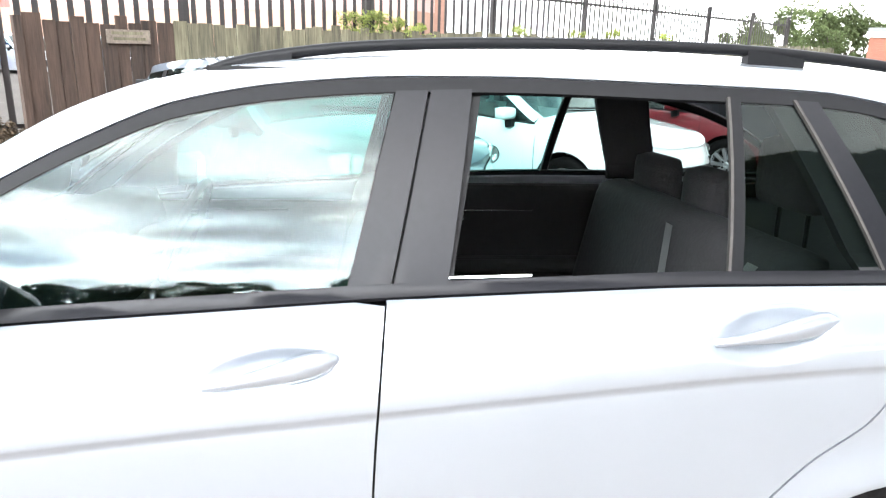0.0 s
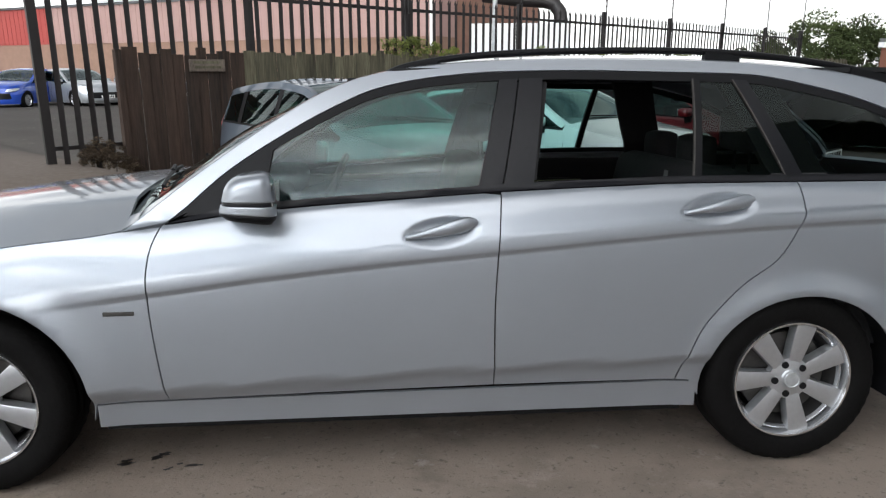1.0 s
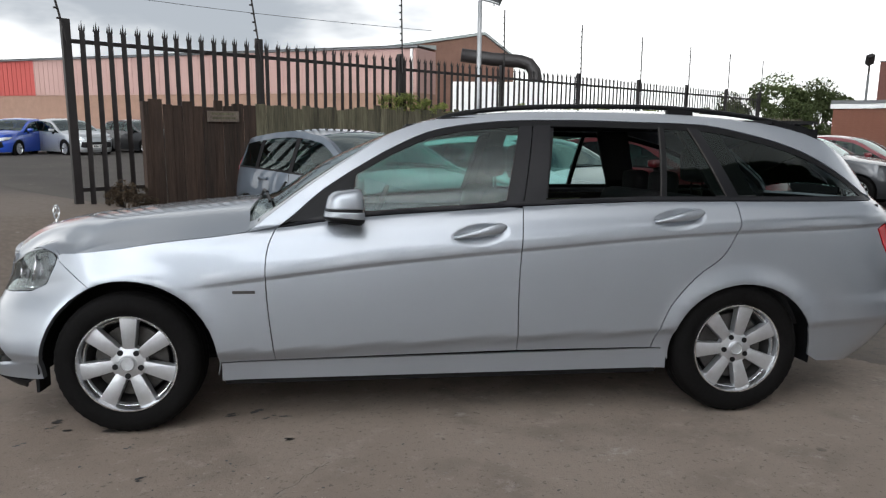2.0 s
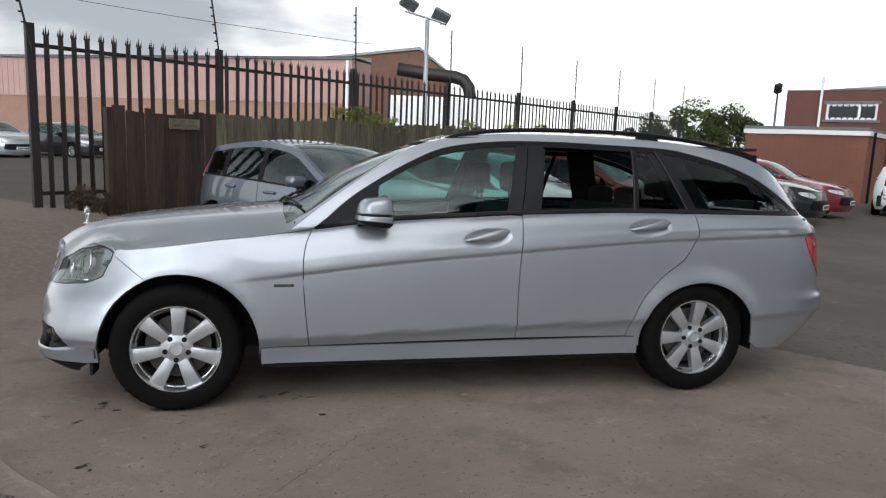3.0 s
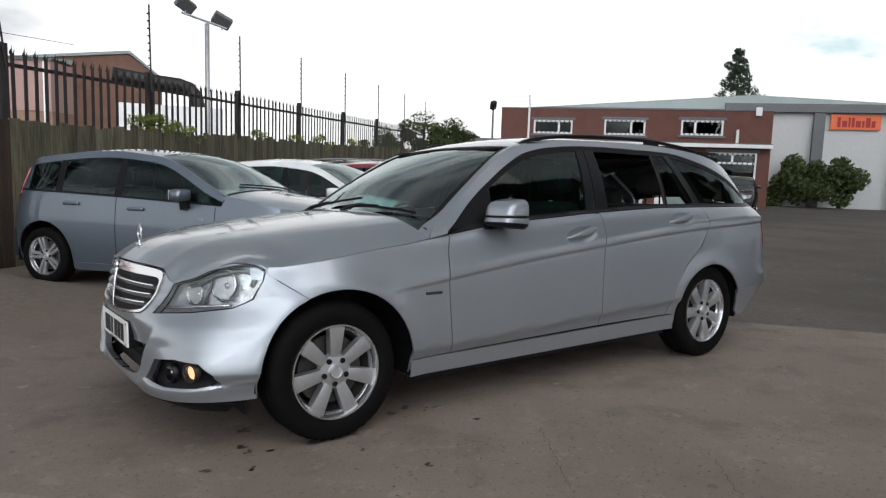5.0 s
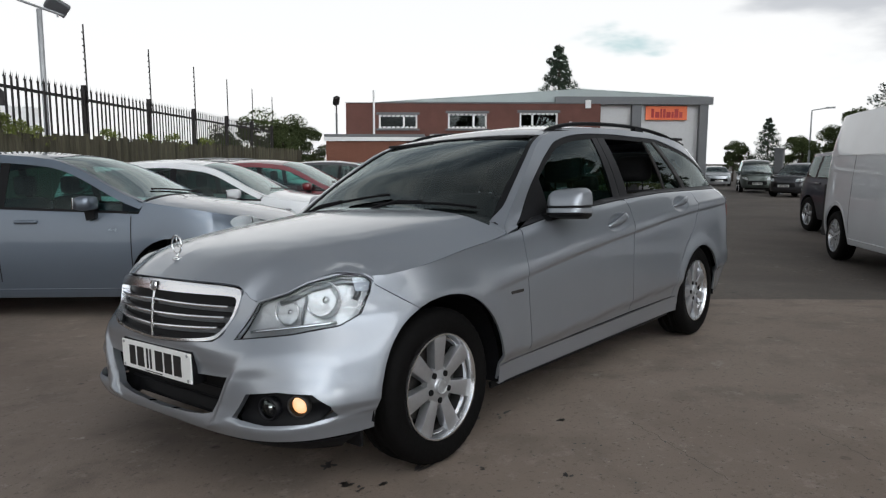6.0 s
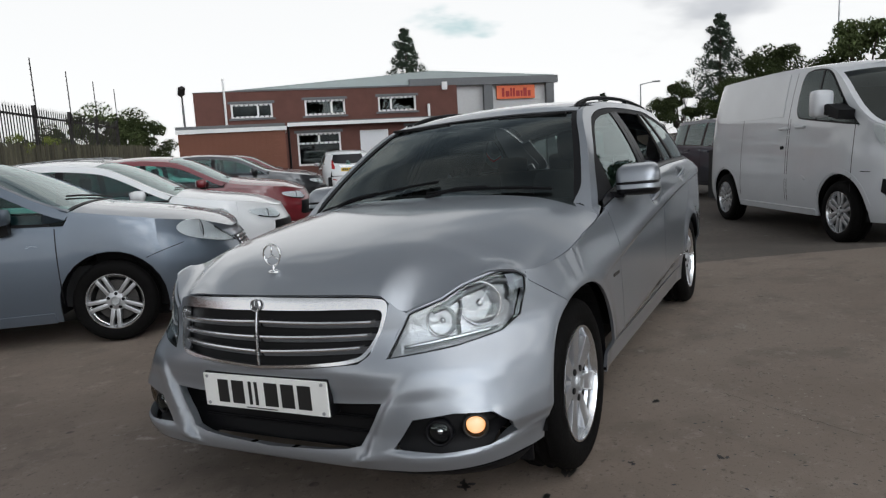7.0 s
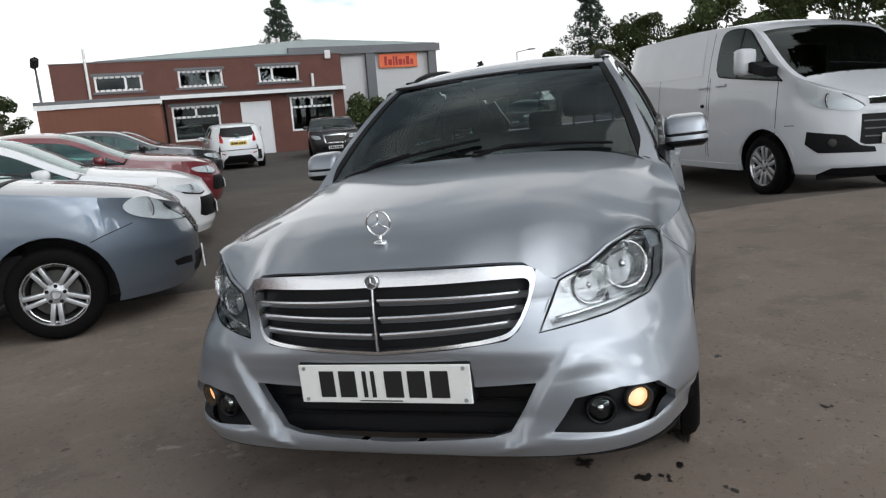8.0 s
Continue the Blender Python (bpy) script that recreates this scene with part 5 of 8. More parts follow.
    for sign in (-1, 1):
        lamp = [(sign * s.angle(y, z), z) for y, z in lamp_line or ((la, lz0 + 0.02), (la + 0.1, lz0), (lb - 0.05, lz0 + 0.05), (lb, lz1), (lb - 0.1, lz1 + 0.01), (la + 0.06, lz1 - 0.02))]
        lamp = curve_through(lamp + lamp[:1], 4)[:-1]
        light = shell("headlight", lamp, s.front, PALELAMP, root, 0.06, 0.05, 0.02, 0.006)
        cy, cz = (la + lb) / 2 + 0.02, (lz0 + lz1) / 2 + 0.01
        if lamp_line:
            cy, cz = la, lz0
        at = Vector(s.front(sign * s.angle(cy, cz), cz)) + Vector((-0.004, 0, 0))
        mm = Matrix.Translation(at) @ Vector((-1, -sign * 0.45, 0.1)).to_track_quat("Z", "Y").to_matrix().to_4x4()
        rr = lz1 if lamp_line else (lz1 - lz0) * 0.36
        part("reflector_bowl", lathe([(rr, 0.012), (rr * 0.92, 0.013), (rr * 0.7, 0.006), (rr * 0.3, 0.0), (0.0, 0.0)], 20, m=mm), FACETED, light, smooth=True)
        part("bezel", lathe([(rr * 1.14, 0.004), (rr * 1.14, 0.009), (rr * 1.03, 0.013), (rr * 1.01, 0.008)], 20, m=mm), TRIM, light, smooth=True)
        shell("lens", lamp, s.front, LENS, light, 0.06, 0.05, 0.004, 0.016)
        shell("lamp_seal", [(u * 1.0, v - 0.012) for u, v in lamp[:9]] + [(u, v + 0.001) for u, v in lamp[8::-1]], s.front, TRIM, light, 0.06, 0.05, 0.01, 0.012)
    g0, g1, gw = grille
    ga = s.angle(gw)
    shell("grille", [(-ga, g0 + 0.03), (-ga * 0.85, g0), (ga * 0.85, g0), (ga, g0 + 0.03), (ga * 0.9, g1), (-ga * 0.9, g1)], s.front, TRIM, root, 0.1, 0.05, 0.01, 0.004)
    plate(root, s.front(0.0, g0 + 0.06)[0] - 0.014, 0, g0 + 0.06, 0, PLATEW, BARS)
    # top
    shell("bonnet", [(0.03, -1), (0.03, 1), (0.985, 1), (0.985, -1)], s.hood, mat, root, 0.05, 0.12)
    scr = shell("windscreen", [(wf, -0.93), (wf, 0.93), (wt, 0.93), (wt, -0.93)], s.top, screen_mat or PARKSCREEN, root, 0.08, 0.15, 0.004, -0.003)
    scr.visible_shadow = False
    wp = [Vector(s.top(wf + 0.03 + 0.012 * k, -0.75 + 0.145 * k)) + Vector((0, 0, 0.012)) for k in range(9)]
    part("wiper", tube(wp, 0.008), TRIM, root)
    for sign in (-1, 1):
        shell("screen_pillar", [(wf - 0.03, sign * 0.93), (wf - 0.03, sign), (wt, sign), (wt, sign * 0.93)], s.top, mat, root, 0.08, 0.05)
    shell("scuttle", [(wf - 0.03, -0.93), (wf - 0.03, 0.93), (wf, 0.93), (wf, -0.93)], s.top, TRIM, root, 0.1, 0.2)
    shell("roof", [(wt, -1), (wt, 1), (re, 1), (re, -1)], s.top, mat, root, 0.1, 0.12)
    back = shell("rear_window", [(re, -0.86), (re, 0.86), (rf, 0.86), (rf, -0.86)], s.top, glass_mat, root, 0.06, 0.15, 0.004, -0.003)
    back.visible_shadow = False
    for sign in (-1, 1):
        shell("tailgate_edge", [(re, sign * 0.86), (re, sign), (rf, sign), (rf, sign * 0.86)], s.top, mat, root, 0.06, 0.06)
    xe = s.tail(0.5) - 0.09
    if rf < xe - 0.2:
        shell("boot_lid", [(rf, -1), (rf, 1), (xe - 0.02, 0.96), (xe - 0.02, -0.96)], s.top, mat, root, 0.08, 0.12)
    wr = 0.94 * s.half * s.plan(xe, 0.5)
    zt = s.edge_z(rf) if rf > xe - 0.2 else s.edge_z(xe - 0.05)
    if hatch:
        gate = shell("tailgate", [(-wr, 0.62), (wr, 0.62), (wr, 1.0), (wr * 0.80, 1.38), (-wr * 0.80, 1.38), (-wr, 1.0)], s.rear, mat, root, 0.08, 0.05, 0.012, 0.004)
        shell("rear_glass", [(-0.46, 1.04), (-0.2, 1.015), (0.2, 1.015), (0.46, 1.04), (0.53, 1.12), (0.47, 1.32), (-0.47, 1.32), (-0.53, 1.12)], s.rear, GLOSSTRIM, gate, 0.06, 0.05, 0.01, 0.012)
        shell("roof_spoiler", [(re - 0.05, -0.85), (re - 0.05, 0.85), (re + 0.12, 0.80), (re + 0.12, -0.80)], s.top, mat, gate, 0.04, 0.1, 0.02, 0.025)
        part("trim_strip", tube([Vector(s.rear(y, 0.935)) + Vector((0.016, 0, 0)) for y in steps(-0.32, 0.32, 10)], 0.012), CHROME, gate)
        shell("rear_bumper", [(-wr, s.sill + 0.05), (wr, s.sill + 0.05), (wr * 1.02, 0.60), (-wr * 1.02, 0.60)], s.rear, mat, root, 0.08, 0.05, 0.02, 0.022)
        shell("rear_valance", [(-wr * 0.95, s.sill), (wr * 0.95, s.sill), (wr * 0.86, s.sill + 0.12), (wr * 0.60, s.sill + 0.25), (-wr * 0.60, s.sill + 0.25), (-wr * 0.86, s.sill + 0.12)], s.rear, TRIM, root, 0.1, 0.06, 0.01, 0.030)
        for sign in (-1, 1):
            shell("tail_light", [(sign * wr * 1.0, 0.86), (sign * wr * 0.82, 0.84), (sign * wr * 0.80, 0.92), (sign * wr * 0.90, 1.12), (sign * wr * 0.97, 1.14)], s.rear, TAILRED, root, 0.05, 0.05, 0.02, 0.012)
            shell("reflector", [(sign * wr * 0.95, 0.50), (sign * wr * 0.75, 0.47), (sign * wr * 0.75, 0.50), (sign * wr * 0.95, 0.53)], s.rear, TAILRED, root, 0.05, 0.05, 0.01, 0.028)
        plate(root, s.tail(0.82) + 0.022, 0, 0.82, 180, PLATEY, BARS)
    else:
        rear = shell("tailgate", [(-wr, s.sill + 0.02), (wr, s.sill + 0.02), (wr, zt - 0.05), (wr * 0.9, zt), (-wr * 0.9, zt), (-wr, zt - 0.05)], s.rear, mat, root, 0.1, 0.06)
        shell("rear_valance", [(-wr * 0.8, s.sill), (wr * 0.8, s.sill), (wr * 0.62, s.sill + 0.18), (-wr * 0.62, s.sill + 0.18)], s.rear, TRIM, root, 0.1, 0.06, 0.01, 0.006)
        for sign in (-1, 1):
            lamp = [(sign * wr * 0.99, 0.70), (sign * wr * 0.72, 0.78), (sign * wr * 0.80, zt - 0.02), (sign * wr * 0.97, zt - 0.08)]
            shell("tail_light", lamp, s.rear, TAILRED, root, 0.05, 0.05, 0.02, 0.008)
        plate(root, s.tail(0.6) + 0.012, 0, 0.66, 180, PLATEY, BARS)
    # cabin
    b0 = s.belt(0) - 0.12
    part("cabin_floor", box(wf - 0.1, -s.half + 0.16, 0.28, rf - 0.05, s.half - 0.16, b0 - 0.25), CABIN, root)
    part("engine_bay", box(s.xn + 0.35, -s.half + 0.3, 0.2, wf - 0.1, s.half - 0.3, min(s.edge_z(fx), s.edge_z(wf - 0.2)) - 0.14), CABIN, root)
    dash_top = min(b0 + 0.08, s.top_z(wf) - 0.12)
    part("dashboard", box(wf - 0.02, -s.half + 0.16, dash_top - 0.38, wf + 0.32, s.half - 0.16, dash_top, bevel=0.06), CABIN, root)
    for sx in (wt + 0.35, wt + 1.25):
        for sy in (-0.36, 0.36):
            seat = bmesh.new()
            box(sx - 0.42, sy - 0.25, 0.4, sx + 0.1, sy + 0.25, 0.58, seat, 0.05)
            box(sx, sy - 0.24, 0.5, sx + 0.16, sy + 0.24, 1.06, seat, 0.06)
            box(sx + 0.05, sy - 0.12, 1.08, sx + 0.14, sy + 0.12, 1.26, seat, 0.04)
            part("seat", seat, SEATMAT, root, smooth=True)
    return root


def stand(x, y, heading, wb=2.6):
    """The pose of a car whose front axle's middle is over (x, y) and that points along heading (degrees, 0 = +x), resting on the ground."""
    h = Vector((math.cos(radians(heading)), math.sin(radians(heading)), 0))
    left = Vector((-h.y, h.x, 0))
    f, b = Vector((x, y, 0)), Vector((x, y, 0)) - h * wb
    zf, zb = ground_z(f.x, f.y), ground_z(b.x, b.y)
    zl = (ground_z(*(f + left * 0.7).xy) + ground_z(*(b + left * 0.7).xy)) / 2
    zr = (ground_z(*(f - left * 0.7).xy) + ground_z(*(b - left * 0.7).xy)) / 2
    mid = (f + b) / 2
    pitch = math.degrees(math.atan2(zf - zb, wb))
    roll = math.degrees(math.atan2(zl - zr, 1.4))
    # the car's own -x is its nose, its own -y its left
    return pose(mid.x, mid.y, (zf + zb) / 2, 0, 0, heading + 180) @ pose(0, 0, 0, 0, pitch, 0) @ pose(0, 0, 0, -roll, 0, 0)


HATCH = dict(belt=[(-1.6, 0.88), (-0.7, 0.92), (0.8, 0.99), (2.0, 1.03)])
WH_PUNTO = wheel_meshes(0.31, 0.215, 5, 0.19, 0.016, 0.015, 0.030)
WH_COMMON = wheel_meshes(0.32, 0.215, 10, 0.2, 0.018, 0.022)
WH_VAN = wheel_meshes(0.345, 0.238, 6, 0.21, 0.020, 0.024, 0.042)
WH_SUV = wheel_meshes(0.36, 0.24, 5, 0.23, 0.03, 0.05)

row_heading = math.degrees(math.atan2(-0.80, 0.60))
punto = Shape(2.51, -2.20, 1.93, 0.845, HATCH["belt"], [(-2.13, 0.74), (-2.03, 0.82), (-1.85, 0.90), (-1.5, 0.98), (-1.2, 1.03), (-1.0, 1.065), (-0.1, 1.45), (0.5, 1.50), (1.3, 1.44), (1.62, 1.36), (1.90, 1.0), (1.98, 0.9)], m=3.2, n=2.6, cowl=-0.99)
HATCH_LAMP = ((0.34, 0.665), (0.42, 0.720), (0.54, 0.800), (0.65, 0.868), (0.725, 0.872), (0.755, 0.825), (0.735, 0.765), (0.66, 0.715), (0.50, 0.672))
grey_hatch = parked_car("hatchback_car", "grey blue five-door hatchback parked nose out by the fence", stand(0.34, 3.56, row_heading, 2.51), GREYBLUE, punto, (-0.98, -0.12, (-0.85, 0.28, 1.05, 1.5), 1.55, 1.88), WH_PUNTO, 0.31, lamps=(0.800, 0.062, 0.655, 0.79), grille=(0.25, 0.40, 0.40), lamp_line=HATCH_LAMP, arch_gap=0.075)
focus = Shape(2.65, -2.22, 2.13, 0.89, HATCH["belt"], [(-2.15, 0.74), (-1.8, 0.88), (-1.2, 0.98), (-1.0, 1.02), (-0.1, 1.42), (0.5, 1.475), (1.4, 1.42), (1.8, 1.32), (2.08, 1.02), (2.15, 0.92)])
parked_car("hatchback_car", "white hatchback parked in the row beside a grey one", stand(2.87, 5.1, row_heading, 2.65), WHITE, focus, (-1.03, -0.12, (-0.9, 0.25, 1.1, 1.62), 1.7, 2.06), WH_COMMON, 0.32)
parked_car("hatchback_car", "dark red hatchback parked in the row of cars", stand(5.3, 6.6, row_heading, 2.65), RED, focus, (-1.03, -0.12, (-0.9, 0.25, 1.1, 1.62), 1.7, 2.06), WH_COMMON, 0.32)
mondeo = Shape(2.85, -2.36, 2.45, 0.92, [(-1.8, 0.88), (-0.8, 0.93), (0.8, 1.0), (2.3, 1.04)], [(-2.3, 0.76), (-1.9, 0.90), (-1.25, 1.0), (-1.05, 1.03), (-0.1, 1.42), (0.6, 1.48), (1.5, 1.44), (2.05, 1.35), (2.38, 1.05), (2.5, 0.95)])
parked_car("estate_car", "charcoal estate car parked further back with silver roof rails", stand(6.6, 9.3, row_heading, 2.85), CHARCOAL, mondeo, (-1.08, -0.12, (-0.95, 0.3, 1.15, 2.0), 2.0, 2.36), WH_COMMON, 0.32, rails=True)
parked_car("family_car", "charcoal family car parked nose out in the row", stand(10.45, 10.15, row_heading, 2.85), CHARCOAL, mondeo, (-1.08, -0.12, (-0.95, 0.3, 1.15, 1.8), 1.9, 2.36), WH_COMMON, 0.32)
fiesta = Shape(2.49, -2.05, 1.92, 0.86, HATCH["belt"], [(-2.0, 0.74), (-1.7, 0.88), (-1.2, 0.98), (-0.95, 1.02), (-0.1, 1.42), (0.5, 1.48), (1.3, 1.43), (1.62, 1.36), (1.88, 1.0), (1.95, 0.9)])
parked_car("hatchback_car", "white hatchback parked facing the office building", stand(18.2, 14.0, 40, 2.49), WHITE, fiesta, (-0.98, -0.12, (-0.85, 0.28, 1.05, 1.5), 1.55, 1.88), WH_COMMON, 0.31, hatch=True)
saloon = Shape(3.05, -2.48, 2.52, 0.94, [(-1.8, 0.98), (0.5, 1.04), (2.4, 1.06)], [(-2.45, 0.86), (-2.2, 0.98), (-1.3, 1.06), (-1.0, 1.09), (-0.3, 1.42), (0.4, 1.48), (1.1, 1.43), (1.85, 1.12), (2.4, 1.1), (2.5, 1.0)])
black_saloon = parked_car("saloon_car", "black saloon with a large chrome grille by the office", stand(20.4, 10.85, 208, 3.05), BLACKP, saloon, (-1.0, -0.32, (-0.85, 0.3, 1.2, 1.5), 1.15, 1.85), WH_SUV, 0.36, lamps=(0.66, 0.80, 0.50, 0.84), grille=(0.30, 0.40, 0.50))
shell("grille_frame", [(saloon.angle(y, z), z) for y, z in ((-0.36, 0.50), (0.36, 0.50), (0.42, 0.82), (-0.42, 0.82))], saloon.front, CHROME, black_saloon, 0.08, 0.05, 0.02, 0.012)
shell("grille_mesh", [(saloon.angle(y, z), z) for y, z in ((-0.32, 0.54), (0.32, 0.54), (0.37, 0.78), (-0.37, 0.78))], saloon.front, DISC, black_saloon, 0.08, 0.05, 0.02, 0.020)


for sign in (-1, 1):
    shell("side_tail_light", [(1.60, 0.98), (1.72, 0.93), (1.80, 1.0), (1.66, 1.24), (1.60, 1.26), (1.62, 1.1)], punto.side(sign), TAILRED, grey_hatch, 0.04, 0.04, 0.012, 0.006)
    shell("filler_badge", [(-0.78, 0.76), (-0.70, 0.765), (-0.70, 0.79), (-0.78, 0.785)], punto.side(sign), LENS, grey_hatch, 0.03, 0.02, 0.008, 0.005)
    seam_line = [(-1.79, 0.712), (-1.70, 0.685), (-1.60, 0.655), (-1.52, 0.625)]
    shell("wing_seam", seam_line + [(x, z - 0.006) for x, z in seam_line[::-1]], punto.side(sign), TRIM, grey_hatch, 0.03, 0.02, 0.002, 0.0015)
    slot = shell("fog_lamp_pocket", [(sign * punto.angle(y, z), z) for y, z in ((0.44, 0.335), (0.60, 0.345), (0.62, 0.385), (0.54, 0.395), (0.45, 0.385))], punto.front, TRIM, grey_hatch, 0.05, 0.04, 0.01, 0.004)
for gz in (0.545, 0.575, 0.605, 0.635, 0.665):
    shell("grille_slat", [(-punto.angle(0.27, gz), gz), (punto.angle(0.27, gz), gz), (punto.angle(0.27, gz), gz + 0.012), (-punto.angle(0.27, gz), gz + 0.012)], punto.front, CHROME, grey_hatch, 0.1, 0.05, 0.008, 0.012)
shell("upper_grille", [(punto.angle(y, z), z) for y, z in ((-0.24, 0.53), (0.24, 0.53), (0.29, 0.69), (-0.29, 0.69))], punto.front, TRIM, grey_hatch, 0.08, 0.04, 0.01, 0.005)

van = Shape(2.93, -2.42, 2.56, 0.985, [(-1.9, 1.36), (-0.4, 1.42), (2.5, 1.44)], [(-2.30, 1.06), (-2.26, 1.13), (-2.18, 1.20), (-2.05, 1.29), (-1.90, 1.38), (-1.80, 1.45), (-1.20, 1.93), (-1.02, 2.02), (-0.7, 2.08), (0.4, 2.12), (2.2, 2.10), (2.42, 2.05), (2.5, 1.78), (2.54, 1.2)], sill=0.27, drop=0.06, inset=0.14, cowl=-1.90, rake=0.12, m=3.0, n=2.7)
van.tail = lambda z: smooth_curve([(0.24, 2.46), (0.4, 2.55), (1.2, 2.54), (1.9, 2.44)], z)
VAN_LAMP = ((0.40, 0.985), (0.47, 1.060), (0.58, 1.125), (0.72, 1.190), (0.80, 1.235), (0.895, 1.300), (0.885, 1.17), (0.82, 1.03), (0.74, 0.975), (0.60, 0.950), (0.47, 0.940))
white_van = parked_car("panel_van", "white panel van parked across the lot", stand(5.56, -2.76, 208.5, 2.93), VANWHITE, van, (-1.90, -1.16, (-1.62, -0.36), 2.42, 2.53), WH_VAN, 0.345, glass_mat=DARKGLASS, lamps=(1.055, 0.072, 0.70, 0.93), grille=(0.58, 0.90, 0.47), screen_mat=VANSCREEN, group="parked vans", lamp_line=VAN_LAMP, arch_gap=0.085, solid_side=True)
VAN_WINDOW = curve_through([(-0.455, 1.52), (-0.445, 1.75), (-0.47, 1.93), (-0.58, 1.985), (-0.80, 1.985), (-1.02, 1.935), (-1.20, 1.79), (-1.45, 1.56), (-1.70, 1.325), (-1.69, 1.30), (-1.2, 1.345), (-0.62, 1.405), (-0.51, 1.44), (-0.455, 1.52)], 3)[:-1]
for sign in (-1, 1):
    fn = van.side(sign)
    shell("window_backing", VAN_WINDOW, fn, TRIM, white_van, 0.06, 0.06, 0.01, 0.002)
    glazing = shell("side_window", inset_line(VAN_WINDOW, 0.022), fn, DARKGLASS, white_van, 0.06, 0.06, 0.004, 0.008)
    glazing.visible_shadow = False
    shell("window_post", [(-0.93, 1.38), (-0.90, 1.38), (-0.88, 1.955), (-0.91, 1.96)], fn, TRIM, white_van, 0.02, 0.05, 0.01, 0.011)
    shell("body_crease", [(-1.2, 1.20), (2.35, 1.26), (2.35, 1.275), (-1.2, 1.215)], fn, VANWHITE, white_van, 0.1, 0.02, 0.006, 0.006)
    shell("side_panel", [(-0.16, 1.46), (2.28, 1.46), (2.20, 1.98), (-0.12, 1.99)], fn, VANWHITE, white_van, 0.1, 0.05, 0.006, 0.006)
    shell("side_moulding", [(-0.75, 0.68), (0.9, 0.70), (0.94, 0.725), (0.86, 0.76), (-0.70, 0.735), (-0.80, 0.70)], fn, VANWHITE, white_van, 0.1, 0.02, 0.008, 0.008)
    for gx in (-0.30, 0.95):
        shell("door_gap", [(gx - 0.004, 0.42), (gx + 0.004, 0.42), (gx + 0.004, 1.98), (gx - 0.004, 1.98)], fn, TRIM, white_van, 0.01, 0.05, 0.002, 0.001)
    shell("wing_seam", [(-1.92, 0.80), (-1.80, 0.80), (-1.80, 0.808), (-1.92, 0.808)], fn, TRIM, white_van, 0.03, 0.02, 0.002, 0.0015)
    for ax in (-1.465, 1.465):
        shell("arch_brow", arc(ax, 0.345, 0.450, 165, 15) + arc(ax, 0.345, 0.485, 15, 165), fn, VANWHITE, white_van, 0.05, 0.05, 0.006, 0.008)
    part("lock", rod((-0.22, sign * 0.97, 1.07), (-0.22, sign * 1.0, 1.07), 0.022, None, 12), TRIM, white_van)
    grip = part("door_handle", box(-0.32, sign * 0.972 - 0.02, 1.29, -0.13, sign * 0.972 + 0.02, 1.325, bevel=0.014), VANWHITE, white_van, smooth=True)
    mx, my = -1.30, sign * 1.10
    part("mirror_arm", prism([(-0.34, 1.36), (-0.02, 1.44), (0.02, 1.52), (-0.14, 1.54), (-0.36, 1.46)], my - 0.16 * (sign > 0) - 0.02 * (sign < 0), my + 0.02 * (sign > 0) + 0.16 * (sign < 0), "y"), TRIM, white_van).location = (mx, 0, 0)
    head = part("mirror_head", box(mx - 0.08, my - 0.10, 1.40, mx + 0.08, my + 0.12, 1.70, bevel=0.055), VANWHITE, white_van, smooth=True)
    part("mirror_face", box(mx + 0.074, my - 0.08, 1.43, mx + 0.086, my + 0.10, 1.67, bevel=0.004), CHROME, head)
    pod = shell("fog_lamp_pocket", [(sign * van.angle(y, z), z) for y, z in ((0.30, 0.50), (0.80, 0.505), (0.875, 0.60), (0.865, 0.735), (0.60, 0.690), (0.46, 0.575), (0.32, 0.555))], van.front, TRIM, white_van, 0.05, 0.04, 0.01, 0.005)
    fog = Vector(van.front(sign * van.angle(0.71, 0.61), 0.61)) + Vector((-0.008, 0, 0))
    part("fog_lamp", lathe([(0.045, 0.0), (0.045, 0.012), (0.036, 0.018), (0.0, 0.014)], 20, m=Matrix.Translation(fog) @ Vector((-1, sign * 0.6, 0)).to_track_quat("Z", "Y").to_matrix().to_4x4()), DISC, pod, smooth=True)
shell("lower_bumper", [(-van.angle(0.80), 0.27), (van.angle(0.80), 0.27), (van.angle(0.70), 0.34), (-van.angle(0.70), 0.34)], van.front, TRIM, white_van, 0.1, 0.05, 0.01, 0.006)
shell("upper_grille", [(-van.angle(0.34, 1.0), 1.00), (van.angle(0.34, 1.0), 1.00), (van.angle(0.31, 1.0), 1.075), (-van.angle(0.31, 1.0), 1.075)], van.front, TRIM, white_van, 0.1, 0.05, 0.01, 0.006)
for gz in (1.015, 1.055):
    shell("grille_bar", [(-van.angle(0.33, 1.0), gz), (van.angle(0.33, 1.0), gz), (van.angle(0.33, 1.0), gz + 0.02), (-van.angle(0.33, 1.0), gz + 0.02)], van.front, CHROME, white_van, 0.1, 0.05, 0.01, 0.012)
for gz in (0.66, 0.74, 0.82):
    shell("grille_bar", [(-van.angle(0.42), gz), (van.angle(0.42), gz), (van.angle(0.42), gz + 0.014), (-van.angle(0.42), gz + 0.014)], van.front, SHEDGREY, white_van, 0.1, 0.05, 0.01, 0.012)
part("bulkhead", box(-0.25, -0.85, 0.4, -0.2, 0.85, 1.8), CABIN, white_van)

